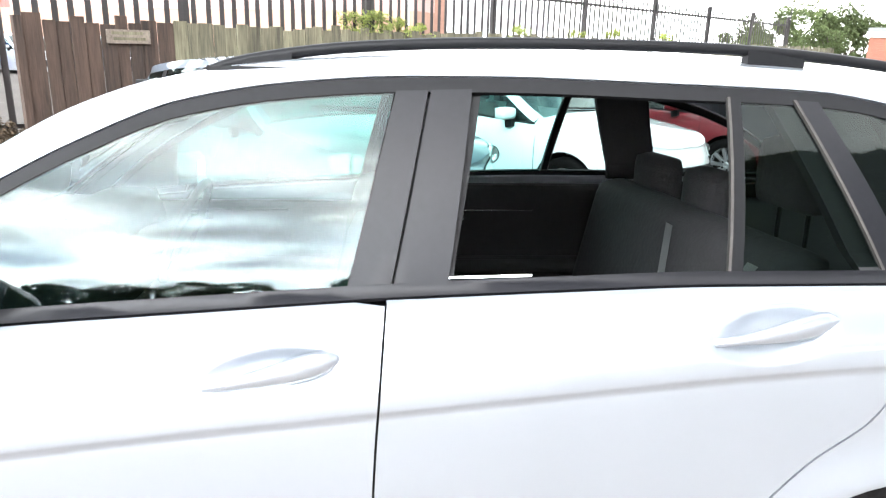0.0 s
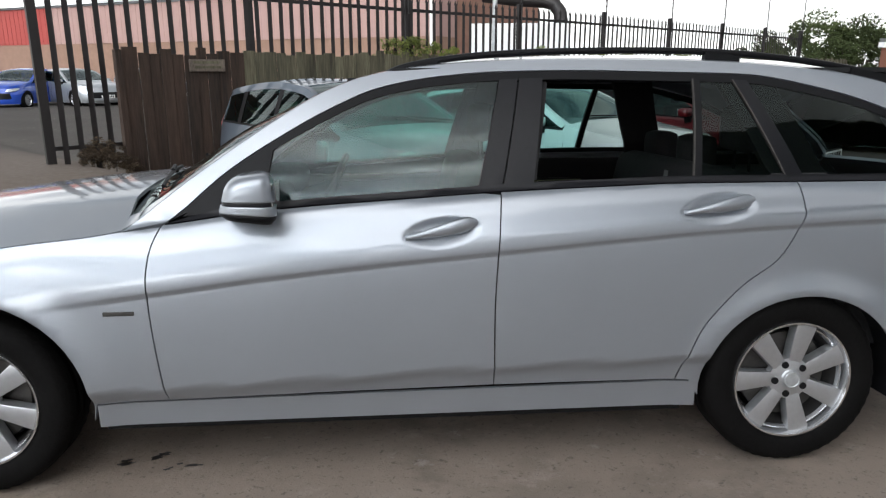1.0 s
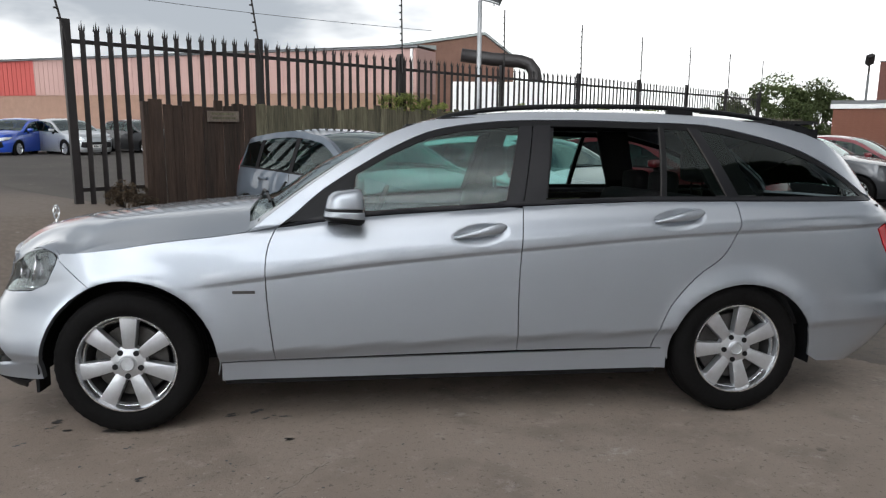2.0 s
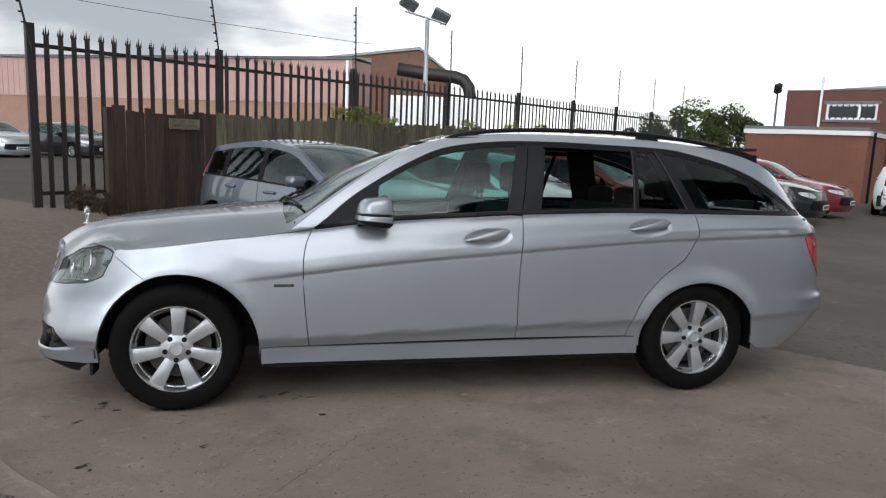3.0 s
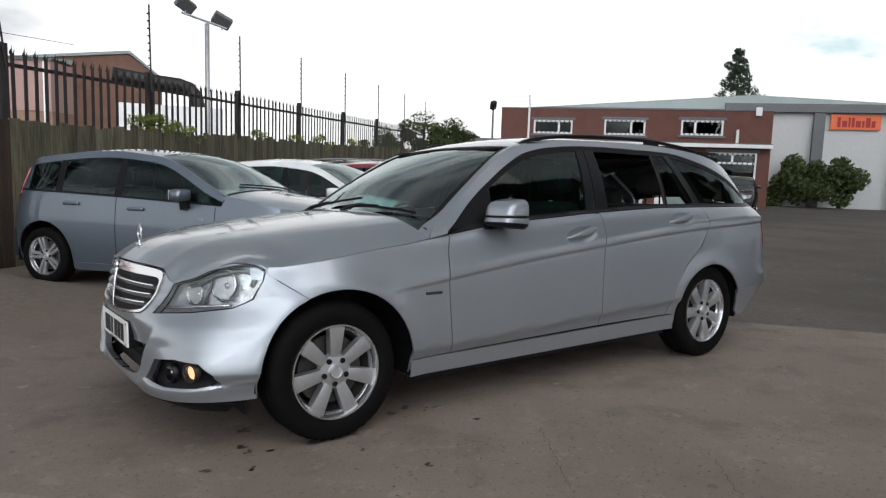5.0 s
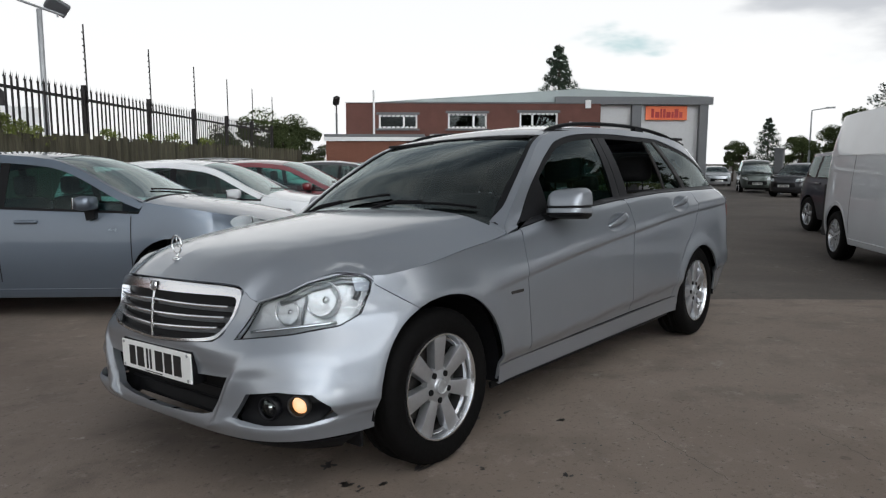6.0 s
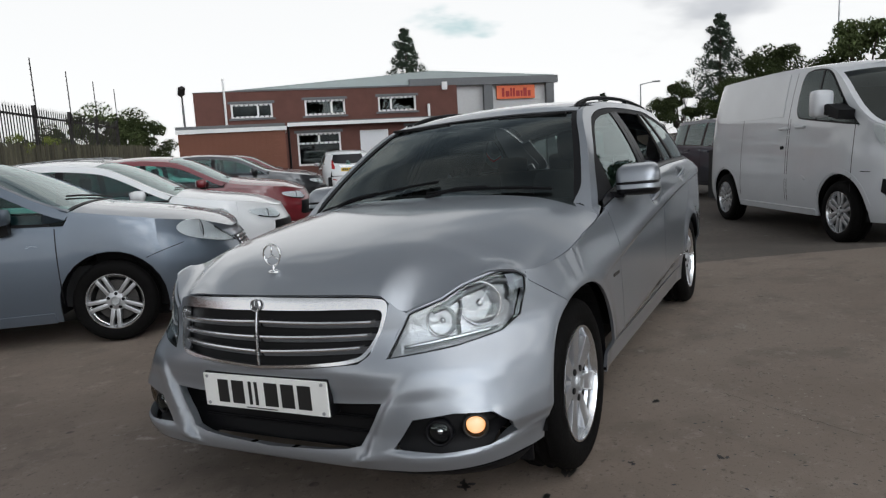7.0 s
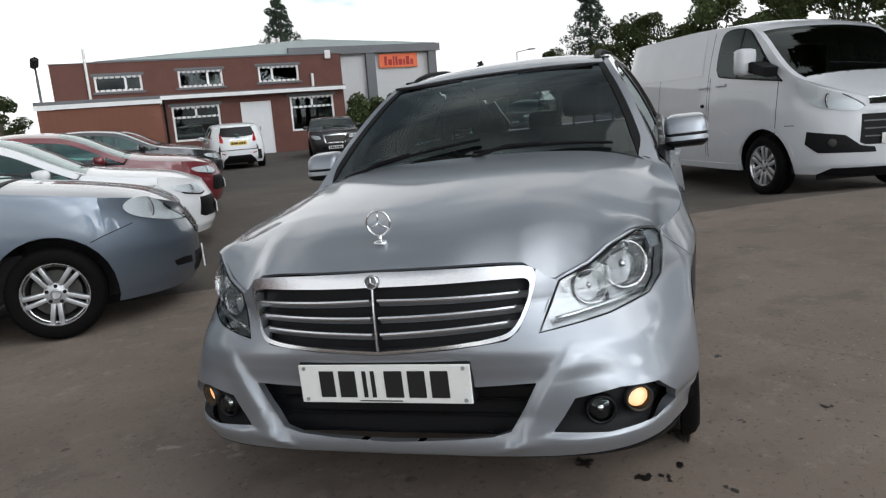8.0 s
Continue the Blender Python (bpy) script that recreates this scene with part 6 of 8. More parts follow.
offroad = Shape(2.66, -2.25, 2.25, 0.95, [(-1.6, 1.02), (0.5, 1.10), (2.2, 1.14)], [(-2.18, 0.92), (-1.95, 1.05), (-1.2, 1.12), (-0.95, 1.15), (-0.35, 1.60), (0.2, 1.70), (1.6, 1.68), (1.95, 1.62), (2.15, 1.2), (2.2, 1.05)], sill=0.28, inset=0.26)
tall = dict(lamps=(0.76, 0.92, 0.50, 0.80), grille=(0.50, 0.72, 0.52))
parked_car("off_road_car", "dark blue off-road car parked behind the white van", stand(11.25, -1.3, 214.5, 2.66), DARKBLUE, offroad, (-0.98, -0.35, (-0.85, 0.3, 1.1, 1.75), 1.85, 2.12), WH_SUV, 0.36, **tall)
parked_car("off_road_car", "charcoal off-road car parked across the lot", stand(34.3, 6.4, 172, 2.66), CHARCOAL, offroad, (-0.98, -0.35, (-0.85, 0.3, 1.1, 1.75), 1.85, 2.12), WH_SUV, 0.36, **tall)
boxy = Shape(2.54, -2.1, 2.4, 0.93, [(-1.6, 1.06), (0.5, 1.10), (2.2, 1.12)], [(-2.08, 0.98), (-1.95, 1.08), (-1.2, 1.12), (-0.95, 1.15), (-0.55, 1.70), (-0.2, 1.86), (0.6, 1.93), (2.1, 1.92), (2.28, 1.85), (2.36, 1.2), (2.38, 1.1)], sill=0.32, inset=0.20)
parked_car("off_road_car", "tall grey green off-road car across the lot", stand(39.5, 9.5, 200, 2.54), GREYGREEN, boxy, (-0.98, -0.5, (-0.85, 0.2, 1.0, 1.6), 2.2, 2.34), WH_SUV, 0.37, **tall)
parked_car("saloon_car", "silver car parked far across the lot", stand(50, 15.2, 205, 2.85), LIGHTSILVER, mondeo, (-1.08, -0.12, (-0.95, 0.3, 1.15, 1.8), 1.9, 2.36), WH_COMMON, 0.32)
parked_car("saloon_car", "silver hatchback parked far across the lot", stand(52, 18.2, 205, 2.65), LIGHTSILVER, focus, (-1.03, -0.12, (-0.9, 0.25, 1.1, 1.62), 1.7, 2.06), WH_COMMON, 0.32)
parked_car("saloon_car", "white car parked far across the lot", stand(56, 13.2, 205, 2.65), WHITE, focus, (-1.03, -0.12, (-0.9, 0.25, 1.1, 1.62), 1.7, 2.06), WH_COMMON, 0.32)
parked_car("hatchback_car", "red hatchback parked in front of the low brick wing", stand(12.9, 12.0, row_heading, 2.65), RED, focus, (-1.03, -0.12, (-0.9, 0.25, 1.1, 1.62), 1.7, 2.06), WH_COMMON, 0.32)


def lift_to(m, z):
    m = m.copy()
    m.translation.z = z
    return m


# cars in the yard beyond the palisade
parked_car("hatchback_car", "bright blue small hatchback beyond the palisade fence", lift_to(stand(-14.3, 24.8, -95, 2.34), 0.0), BLUE, fiesta, (-0.98, -0.12, (-0.85, 0.28, 1.05, 1.5), 1.55, 1.88), WH_COMMON, 0.31, group="cars beyond the fence")
parked_car("hatchback_car", "silver hatchback beyond the palisade fence", lift_to(stand(-11.4, 25.6, -40, 2.65), 0.0), LIGHTSILVER, focus, (-1.03, -0.12, (-0.9, 0.25, 1.1, 1.62), 1.7, 2.06), WH_COMMON, 0.32, group="cars beyond the fence")
parked_car("hatchback_car", "dark grey hatchback beyond the palisade fence", lift_to(stand(-9.0, 27.5, -40, 2.65), 0.0), CHARCOAL, focus, (-1.03, -0.12, (-0.9, 0.25, 1.1, 1.62), 1.7, 2.06), WH_COMMON, 0.32, group="cars beyond the fence")

pier = thing("gate_pier", pose(38.0, 7.95, -0.52), "grey rendered gate pier standing across the lot", "pier")
part("pier_body", box(-0.21, -0.21, 0, 0.21, 0.21, 2.45, bevel=0.01), SHEDGREY, pier)
part("pier_cap", box(-0.25, -0.25, 2.45, 0.25, 0.25, 2.53, bevel=0.015), SHEDGREY, pier)

# ---- the silver estate car, which the camera goes round ----
class Estate(Shape):
    """Its own sections: sill, lower crease, waist crease, shoulder, pillars; a bumper with a brow over the fog lamps."""

    CREASE = [(-1.3, 0.63), (-0.943, 0.673), (-0.287, 0.751), (0.333, 0.806), (1.135, 0.868), (2.3, 0.915)]
    LOWER = [(-0.74, 0.343), (-0.28, 0.362), (0.32, 0.383), (0.96, 0.399), (2.2, 0.42)]
    EDGE = [(-2.066, 0.781), (-2.055, 0.778), (-2.024, 0.757), (-2.008, 0.727), (-1.992, 0.711), (-1.942, 0.737), (-1.90, 0.768), (-1.82, 0.790), (-1.763, 0.786), (-1.70, 0.779), (-1.66, 0.782),
            (-1.46, 0.803), (-1.207, 0.838), (-0.861, 0.880), (-0.80, 0.925), (-0.693, 1.008), (-0.55, 1.110), (-0.40, 1.210), (-0.22, 1.315),
            (-0.05, 1.372), (0.15, 1.400), (0.4, 1.416), (0.6, 1.420), (0.9, 1.418), (1.2, 1.409), (1.55, 1.376), (1.72, 1.345), (1.86, 1.303),
            (2.0, 1.235), (2.1, 1.155), (2.2, 1.06), (2.32, 0.90)]

    def edge_z(self, x):
        return smooth_curve(self.EDGE, x)

    def belt(self, x):
        return smooth_curve(self.belt_pts, max(x, -0.90))

    def nose(self, z):
        return smooth_curve([(0.19, -2.00), (0.222, -2.072), (0.245, -2.094), (0.272, -2.100), (0.312, -2.092), (0.36, -2.084), (0.45, -2.084), (0.50, -2.096), (0.55, -2.108), (0.66, -2.100), (0.756, -2.08), (0.785, -2.068), (0.9, -2.0)], z)

    def tail(self, z):
        return smooth_curve([(0.20, 2.20), (0.30, 2.36), (0.40, 2.455), (0.46, 2.485), (0.52, 2.488), (0.565, 2.445), (0.75, 2.425), (0.90, 2.385), (1.05, 2.29), (1.2, 2.19), (1.4, 2.04)], z)

    def powers(self, z):
        k = ramp01(0.33, 0.67, z)
        return 5.0 - 2.9 * k, 3.8 - 1.5 * k

    def plan(self, x, z):
        self.n, self.m = self.powers(z)
        return Shape.plan(self, x, z)

    def wide(self, x, z):
        zc, zl, zb = smooth_curve(self.CREASE, x), smooth_curve(self.LOWER, x), self.belt(x)
        zc = min(zc, zb - 0.08)
        deep = 0.0022 * ramp01(-1.2, -0.7, x)
        rows = [(0.19, 0.830), (0.31, 0.842), (zl - 0.012, 0.857), (zl + 0.022, 0.877), (zc - 0.09, 0.8825), (zc - 0.032, 0.8838 - 0.95 * deep), (zc - 0.019, 0.8840 - 1.36 * deep), (zc - 0.003, 0.8841 + 1.1 * deep), (zc + 0.004, 0.8840 + 1.2 * deep), (zc + 0.030, 0.8828 + deep), (zc + 0.4 * (zb - zc), 0.872), (zb - 0.012, 0.826), (zb, 0.806)]
        if z <= zb:
            return smooth_curve(rows, z)
        return 0.786 - 0.33 * (z - zb) - 0.52 * (z - zb) ** 2 + 0.020 * ramp01(0.012, 0.0, z - zb)

    def flare(self, x, z):
        """The rolled lips of the wheel arches."""
        f = 0.0
        for cx, cz, rx, rz in ((-1.365, 0.312, 0.372, 0.368), (1.39, 0.300, 0.352, 0.327)):
            d = math.hypot((x - cx) / rx, (z - cz) / rz)
            if z > 0.2:
                f += 0.010 * math.exp(-(((d - 1.0) / 0.10) ** 2)) + 0.006 * math.exp(-(((d - 1.12) / 0.12) ** 2))
        return f

    def side(self, sign):
        return lambda x, z: (x, sign * (self.wide(x, z) * self.plan(x, z) + self.flare(x, z)), z)

    def brow(self, y, z):
        """The proud edge round the lower grille and the blade under the fog lamps."""
        y = abs(y)
        yc = smooth_curve([(0.25, 0.33), (0.29, 0.388), (0.35, 0.420), (0.45, 0.472), (0.53, 0.525), (0.60, 0.570)], z)
        off = (y - yc) / (0.020 if y < yc else 0.065)
        edge = 0.017 * math.exp(-off * off) * ramp01(0.565, 0.44, z) * ramp01(0.24, 0.28, z)
        zr = smooth_curve([(0.40, 0.284), (0.47, 0.297), (0.62, 0.292), (0.74, 0.297), (0.80, 0.312), (0.86, 0.335)], y)
        rise = (z - zr) / (0.012 if z > zr else 0.030)
        return edge + 0.014 * math.exp(-rise * rise) * ramp01(0.42, 0.52, y)

    def front(self, a, z):
        n, m = self.powers(z)
        w, s, c = self.wide(self.xc, z), abs(math.sin(a)), max(0.0, math.cos(a))
        x = self.xc - (self.xc - self.nose(z)) * c ** (2 / m)
        y = w * s ** (2 / n)
        d = self.brow(y, z)
        return (x - d * c, math.copysign(y + d * s * 0.6 + self.flare(x, z), a), z)

    def ay(self, y, z):
        n, m = self.powers(z)
        return math.copysign(math.asin(min(1.0, abs(y) / self.wide(self.xc, z)) ** (n / 2)), y)

    def ax(self, x, z):
        n, m = self.powers(z)
        return math.acos(min(1.0, ((self.xc - x) / (self.xc - self.nose(z))) ** (m / 2)))

    BACK = [(-0.03, 0.66), (-0.012, 0.725), (0.0, 0.762), (0.021, 0.786), (0.04, 0.803), (0.07, 0.824), (0.155, 0.866), (0.28, 0.896), (0.415, 0.917), (0.725, 0.954), (1.085, 0.988), (1.30, 1.006)]

    RIM_X = [(0.0, -2.070), (0.2, -2.052), (0.43, -1.980), (0.452, -1.978), (0.492, -1.956), (0.572, -1.895), (0.636, -1.835), (0.705, -1.766), (0.755, -1.706), (0.783, -1.662)]
    RIM_Z = [(0.0, 0.785), (0.2, 0.782), (0.41, 0.766), (0.435, 0.748), (0.462, 0.722), (0.492, 0.712), (0.53, 0.722), (0.572, 0.742), (0.636, 0.780), (0.705, 0.806), (0.755, 0.797), (0.783, 0.784)]

    def rim_x(self, y):
        """Where the bonnet's front rim stands, seen from above."""
        f = max(0.0, 1 - min(1.0, abs(y) / 0.88) ** 2.1) ** (1 / 2.3)
        return self.xc - 0.826 * f

    def raw_hood(self, x, y):
        y = abs(y)
        back = x - self.rim_x(y - max(0.0, y - 0.66) ** 2 * 2.6)
        ridge = 0.47 + 0.13 * ramp01(-2.0, -0.9, x)
        over = 0.5 * (y - ridge + math.hypot(y - ridge, 0.035)) - 0.5 * (math.hypot(ridge, 0.035) - ridge)
        fall = 0.010 * (y / ridge) ** 2 * (y < ridge) + 0.010 * (y >= ridge) + 0.20 * over
        return smooth_curve(self.BACK, back) - fall * ramp01(0.0, 0.22, back)

    def hood(self, x, y):
        """The bonnet's skin, which meets the wings along their upper edge."""
        z = self.raw_hood(x, y)
        a = min(abs(y), 0.770)
        if x < -1.2:
            rim = smooth_curve(self.RIM_X, a)
            z += (smooth_curve(self.RIM_Z, a) - self.raw_hood(rim, a)) * math.exp(-(max(0.0, x - rim) / 0.13) ** 1.5)
        if x > -1.70:
            side = self.edge_y(x)
            z += (self.edge_z(x) - self.raw_hood(x, side)) * min(1.0, abs(y) / side) ** 4 * ramp01(-1.74, -1.60, x)
        return (x, y, z)


ec = Estate(2.76, -2.12, 2.42, 0.885, [(-0.90, 0.884), (-0.74, 0.895), (-0.55, 0.920), (-0.34, 0.943), (0.02, 0.966), (0.36, 0.986), (0.68, 0.998), (0.97, 1.006), (1.3, 1.006), (2.05, 1.004), (2.4, 1.0)],
            [(-2.064, 0.783), (-2.05, 0.795), (-2.02, 0.820), (-1.93, 0.868), (-1.67, 0.914), (-1.36, 0.952), (-1.0, 0.988), (-0.90, 1.000), (-0.55, 1.200), (-0.25, 1.328), (-0.10, 1.378),
             (0.1, 1.425), (0.4, 1.452), (0.9, 1.460), (1.5, 1.442), (1.85, 1.395), (2.0, 1.330), (2.1, 1.235), (2.2, 1.12), (2.32, 0.94)], inset=0.4, cowl=-0.865)
ec.xc = -1.26
ec.q, ec.p = 6.0, 2.3


def sampled(points, n):
    """More points along an open line of (x, z)."""
    out = []
    for a, b in zip(points, points[1:]):
        out += [(a[0] + (b[0] - a[0]) * k / n, a[1] + (b[1] - a[1]) * k / n) for k in range(n)]
    return out + [points[-1]]


def rounded(points):
    """An open line with its corners cut round, ends kept."""
    for _ in range(3):
        cut = [points[0]]
        for a, b in zip(points, points[1:]):
            cut += [(a[0] * 0.75 + b[0] * 0.25, a[1] * 0.75 + b[1] * 0.25), (a[0] * 0.25 + b[0] * 0.75, a[1] * 0.25 + b[1] * 0.75)]
        points = cut + [points[-1]]
    return points


def ellipse(cx, cz, rx, rz, a0, a1, n=24):
    return [(cx + rx * math.cos(radians(a0 + (a1 - a0) * k / n)), cz + rz * math.sin(radians(a0 + (a1 - a0) * k / n))) for k in range(n + 1)]


def estate_car():
    root = thing("estate_car", LEVEL, "silver metallic estate car with black roof rails and seven-spoke alloys", "car")
    arch_f = ellipse(-1.365, 0.312, 0.370, 0.367, 188, -10)
    arch_r = ellipse(1.39, 0.300, 0.350, 0.325, 186, -2)
    belt = lambda a, b, n=16: [(x, ec.belt(x)) for x in steps(a, b, n)]
    edge = lambda a, b, n=16: [(x, ec.edge_z(x)) for x in steps(a, b, n)]
    glass_top = [(-0.693, 0.911), (-0.554, 1.032), (-0.402, 1.132), (-0.217, 1.235), (-0.041, 1.308), (0.167, 1.345), (0.391, 1.361), (0.619, 1.364), (0.926, 1.358), (1.242, 1.349), (1.551, 1.290), (1.744, 1.224), (1.883, 1.150), (2.09, 1.008)]
    over = lambda x: smooth_curve(glass_top, x)
    seam = [(-1.66, 0.752), (-1.643, 0.740), (-1.537, 0.644)]
    hinge = curve_through([(-0.744, 0.890), (-0.770, 0.830), (-0.783, 0.760), (-0.785, 0.680), (-0.777, 0.530), (-0.754, 0.312)])
    middle = curve_through([(0.346, 0.978), (0.334, 0.827), (0.322, 0.602), (0.324, 0.329)])
    rear = curve_through([(1.352, 1.005), (1.352, 0.93), (1.338, 0.872), (1.272, 0.757), (1.155, 0.667), (1.041, 0.539), (0.987, 0.422), (0.956, 0.327)])
    for sign in (-1, 1):
        fn = ec.side(sign)
        crease = lambda x: smooth_curve(Estate.CREASE, x)
        flow = lambda x, w: fn(x, w + crease(x))

        def skin(name, line, d=0.0022, extra=(), dents=()):
            """A side panel whose net follows the waist crease."""
            rows = [k * 0.025 for k in range(-26, 20)] + [-0.016, -0.008, 0.010, 0.017, -0.035]
            cols = list(extra)
            for hx, hz in dents:
                cols += [hx + 0.0075 * k for k in range(-20, 21)]
                rows += [hz - crease(hx) + 0.006 * k for k in range(-13, 14)]

            def laid(x, w):
                q = flow(x, w)
                for hx, hz in dents:
                    e = ((x - hx) / 0.122) ** 2 + ((q[2] - hz - 0.10 * (x - hx)) / (0.047 - 0.08 * (hx - x if x < hx else 0) * 0.5)) ** 2
                    if e < 4:
                        q = (q[0], q[1] - sign * 0.015 * (1 - ramp01(0.05, 1.25, e)), q[2])
                return q
            return shell(name, [(x, z - crease(x)) for x, z in inset_line(line, d)], laid, SILVER, root, 0.05, 9.0, cuts=rows, cuts_u=cols)
        k_seam = min(range(len(arch_f)), key=lambda k: math.dist(arch_f[k], seam[-1]))
        fender = seam[:2] + [arch_f[k_seam]] + arch_f[k_seam + 1:] + [(-0.985, 0.309), (-0.756, 0.312)] + hinge[::-1] + [(-0.861, 0.877)] + edge(-0.861, -1.66, 20)[1:]
        skin("front_wing", fender)
        door = hinge + sampled([(-0.754, 0.312), (0.324, 0.329)], 3)[1:] + middle[::-1][1:] + belt(0.346, -0.74, 20)[1:]
        front_door = skin("front_door", door, dents=[(0.148, 0.864)])
        door = middle + sampled([(0.324, 0.329), (0.956, 0.327)], 3)[1:] + rear[::-1][1:] + belt(1.352, 0.346, 16)[1:]
        rear_door = skin("rear_door", door, dents=[(1.062, 0.926)])
        # rear wing, down to the bumper and round to the lamp
        back_x = lambda z: ec.tail(z) - 0.045
        lamp_front = [(2.30, 0.625), (2.235, 0.655), (2.165, 0.715), (2.10, 0.80), (2.062, 0.875)]
        wing = rear + [(1.0, 0.326)] + arch_r + [(1.742, 0.27), (1.80, 0.235), (2.02, 0.215)] + [(back_x(z), z) for z in (0.225, 0.26, 0.30, 0.36, 0.42, 0.46, 0.50, 0.53, 0.56, 0.60, 0.625)] + lamp_front + [(2.12, 0.90), (back_x(0.9), 0.90), (back_x(0.94), 0.94), (2.24, 0.995), (2.18, 1.055), (2.115, 1.008)] + belt(2.08, 1.352, 12)
        skin("rear_wing", wing, extra=[2.2, 2.24, 2.27, 2.30, 2.32, 2.34, 2.355, 2.37, 2.38])
        lamp = lamp_front + [(2.12, 0.897)] + [(back_x(z), z) for z in (0.897, 0.86, 0.80, 0.74, 0.68, 0.625)]
        shell("tail_light", inset_line(lamp, 0.002), fn, TAILRED, root, 0.02, 0.03, 0.02, 0.003, "dark red rear lamp lens")
        shell("sill", [(-0.985, 0.305), (1.030, 0.322), (1.032, 0.228), (-0.985, 0.225)], fn, SILVER, root, 0.08, 0.02)
        shell("sill_underside", [(-0.985, 0.224), (1.005, 0.227), (1.0, 0.196), (-0.98, 0.196)], lambda x, z: (x, sign * 0.80, z), TRIM, root, 0.2, 0.05)
        shell("wing_corner", [(-1.725, 0.735), (-1.62, 0.735), (-1.62, 0.786), (-1.725, 0.786)], fn, SILVER, root, 0.03, 0.02, 0.01, -0.010)
        # silver frame over the side windows: screen pillar, roof frame, rear pillar
        hi = [(-0.861, 0.878)] + [(x, ec.edge_z(x)) for x in steps(-0.80, 2.26, 70)]
        lo = [(x, max(ec.belt(x) + 0.002, over(x) + 0.018)) for x in steps(2.115, -0.672, 60)]
        shell("roof_frame", hi + [(2.24, 0.998), (2.18, 1.058)] + lo + [(-0.735, 0.900)], fn, SILVER, root, 0.05, 0.03)
        # black surround of the glass
        top_strip = [(-0.733, 0.903)] + [(x, over(x) + 0.016) for x in steps(-0.672, 2.10, 60)] + [(x, max(over(x) - 0.012, ec.belt(x) + 0.004)) for x in steps(2.085, -0.65, 60)]
        shell("window_seal", top_strip, fn, TRIM, root, 0.08, 0.02, 0.01, -0.004)
        shell("waist_seal", belt(-0.735, 2.09, 40) + [(x, ec.belt(x) + 0.001 + 0.019 * ramp01(-0.735, -0.56, x)) for x in steps(2.07, -0.72, 40)], fn, GLOSSTRIM, root, 0.08, 0.02, 0.01, 0.003)
        corner = [(-0.685, 0.917), (-0.425, 0.950), (-0.398, 1.130)] + [(x, over(x) - 0.01) for x in steps(-0.41, -0.675, 6)]
        shell("mirror_corner", corner, fn, TRIM, root, 0.05, 0.05, 0.01, -0.004)
        for quad in (((0.275, 0.995), (0.355, 0.997), (0.434, 1.352), (0.370, 1.350)), ((0.361, 0.998), (0.462, 1.006), (0.522, 1.356), (0.440, 1.353))):
            shell("door_pillar", quad, fn, GLOSSTRIM, root, 0.03, 0.06, 0.012, -0.001)
        shell("pillar_backing", ((0.30, 0.990), (0.455, 0.998), (0.515, 1.352), (0.385, 1.350)), fn, TRIM, root, 0.03, 0.06, 0.01, -0.03)
        shell("glass_divider", ((1.004, 1.022), (1.034, 1.022), (1.078, 1.350), (1.050, 1.350)), fn, TRIM, root, 0.03, 0.06, 0.01, 0.0)
        shell("glass_divider_edge", ((1.003, 1.022), (1.009, 1.022), (1.055, 1.350), (1.049, 1.350)), fn, DISC, root, 0.03, 0.06, 0.01, 0.002)
        shell("rear_door_frame", ((1.330, 1.022), (1.390, 1.022), (1.248, 1.345), (1.198, 1.347)), fn, GLOSSTRIM, root, 0.03, 0.05, 0.012, -0.001)
        shell("rear_door_edge", ((1.325, 1.022), (1.331, 1.022), (1.199, 1.347), (1.193, 1.347)), fn, DISC, root, 0.03, 0.05, 0.01, 0.001)
        panes = {"front_door_glass": [(-0.425, 0.955), (0.275, 0.995), (0.366, 1.348)] + [(x, over(x) - 0.010) for x in steps(0.35, -0.395, 14)],
                 "rear_quarter_glass": [(1.035, 1.022), (1.329, 1.022), (1.197, 1.343), (1.079, 1.348)],
                 "load_bay_glass": [(1.392, 1.022)] + [(x, over(x) - 0.010) for x in steps(1.250, 2.06, 16)]}
        if sign > 0:
            panes["rear_door_glass"] = [(0.463, 1.010), (1.003, 1.022), (1.049, 1.346), (0.522, 1.350)]
        for name, line in panes.items():
            pane = shell(name, line, fn, {"load_bay_glass": DARKGLASS, "rear_quarter_glass": QUARTERGLASS}.get(name, GLASS), root, 0.08, 0.04, 0.004, -0.006)
            pane.visible_shadow = False
        if sign < 0:
            shell("lowered_glass_edge", [(0.464, 1.014), (0.62, 1.018), (0.62, 1.022), (0.464, 1.018)], fn, CHROME, root, 0.1, 0.1, 0.006, 0.0)
        # door handles: a dished recess with a bar across it
        for door_part, cx, cz, slope in ((front_door, 0.148, 0.864, 0.13), (rear_door, 1.062, 0.926, 0.10)):
            handle_y = sign * (ec.wide(cx, cz) - 0.004)
            bm = bmesh.new()
            ring = []
            for k, u in enumerate(steps(-1, 1, 12)):
                hx, bow = u * 0.118, 0.021 * (1 - 0.70 * u * u)
                half_h = (0.008 + 0.016 * ramp01(-1, 0.55, u)) * (1 - 0.75 * max(0.0, (u - 0.55) / 0.45) ** 3)
                row = []
                for q in range(8):
                    a = 2 * math.pi * q / 8
                    row.append(bm.verts.new((hx, sign * (bow - 0.004 + 0.010 * math.cos(a)), 0.010 + half_h * math.sin(a) + 0.010 * u)))
                ring.append(row)
            for a, b in zip(ring, ring[1:]):
                for q in range(8):
                    bm.faces.new((a[q], a[(q + 1) % 8], b[(q + 1) % 8], b[q]))
            bm.faces.new(ring[0]); bm.faces.new(ring[-1])
            bmesh.ops.recalc_face_normals(bm, faces=bm.faces[:])
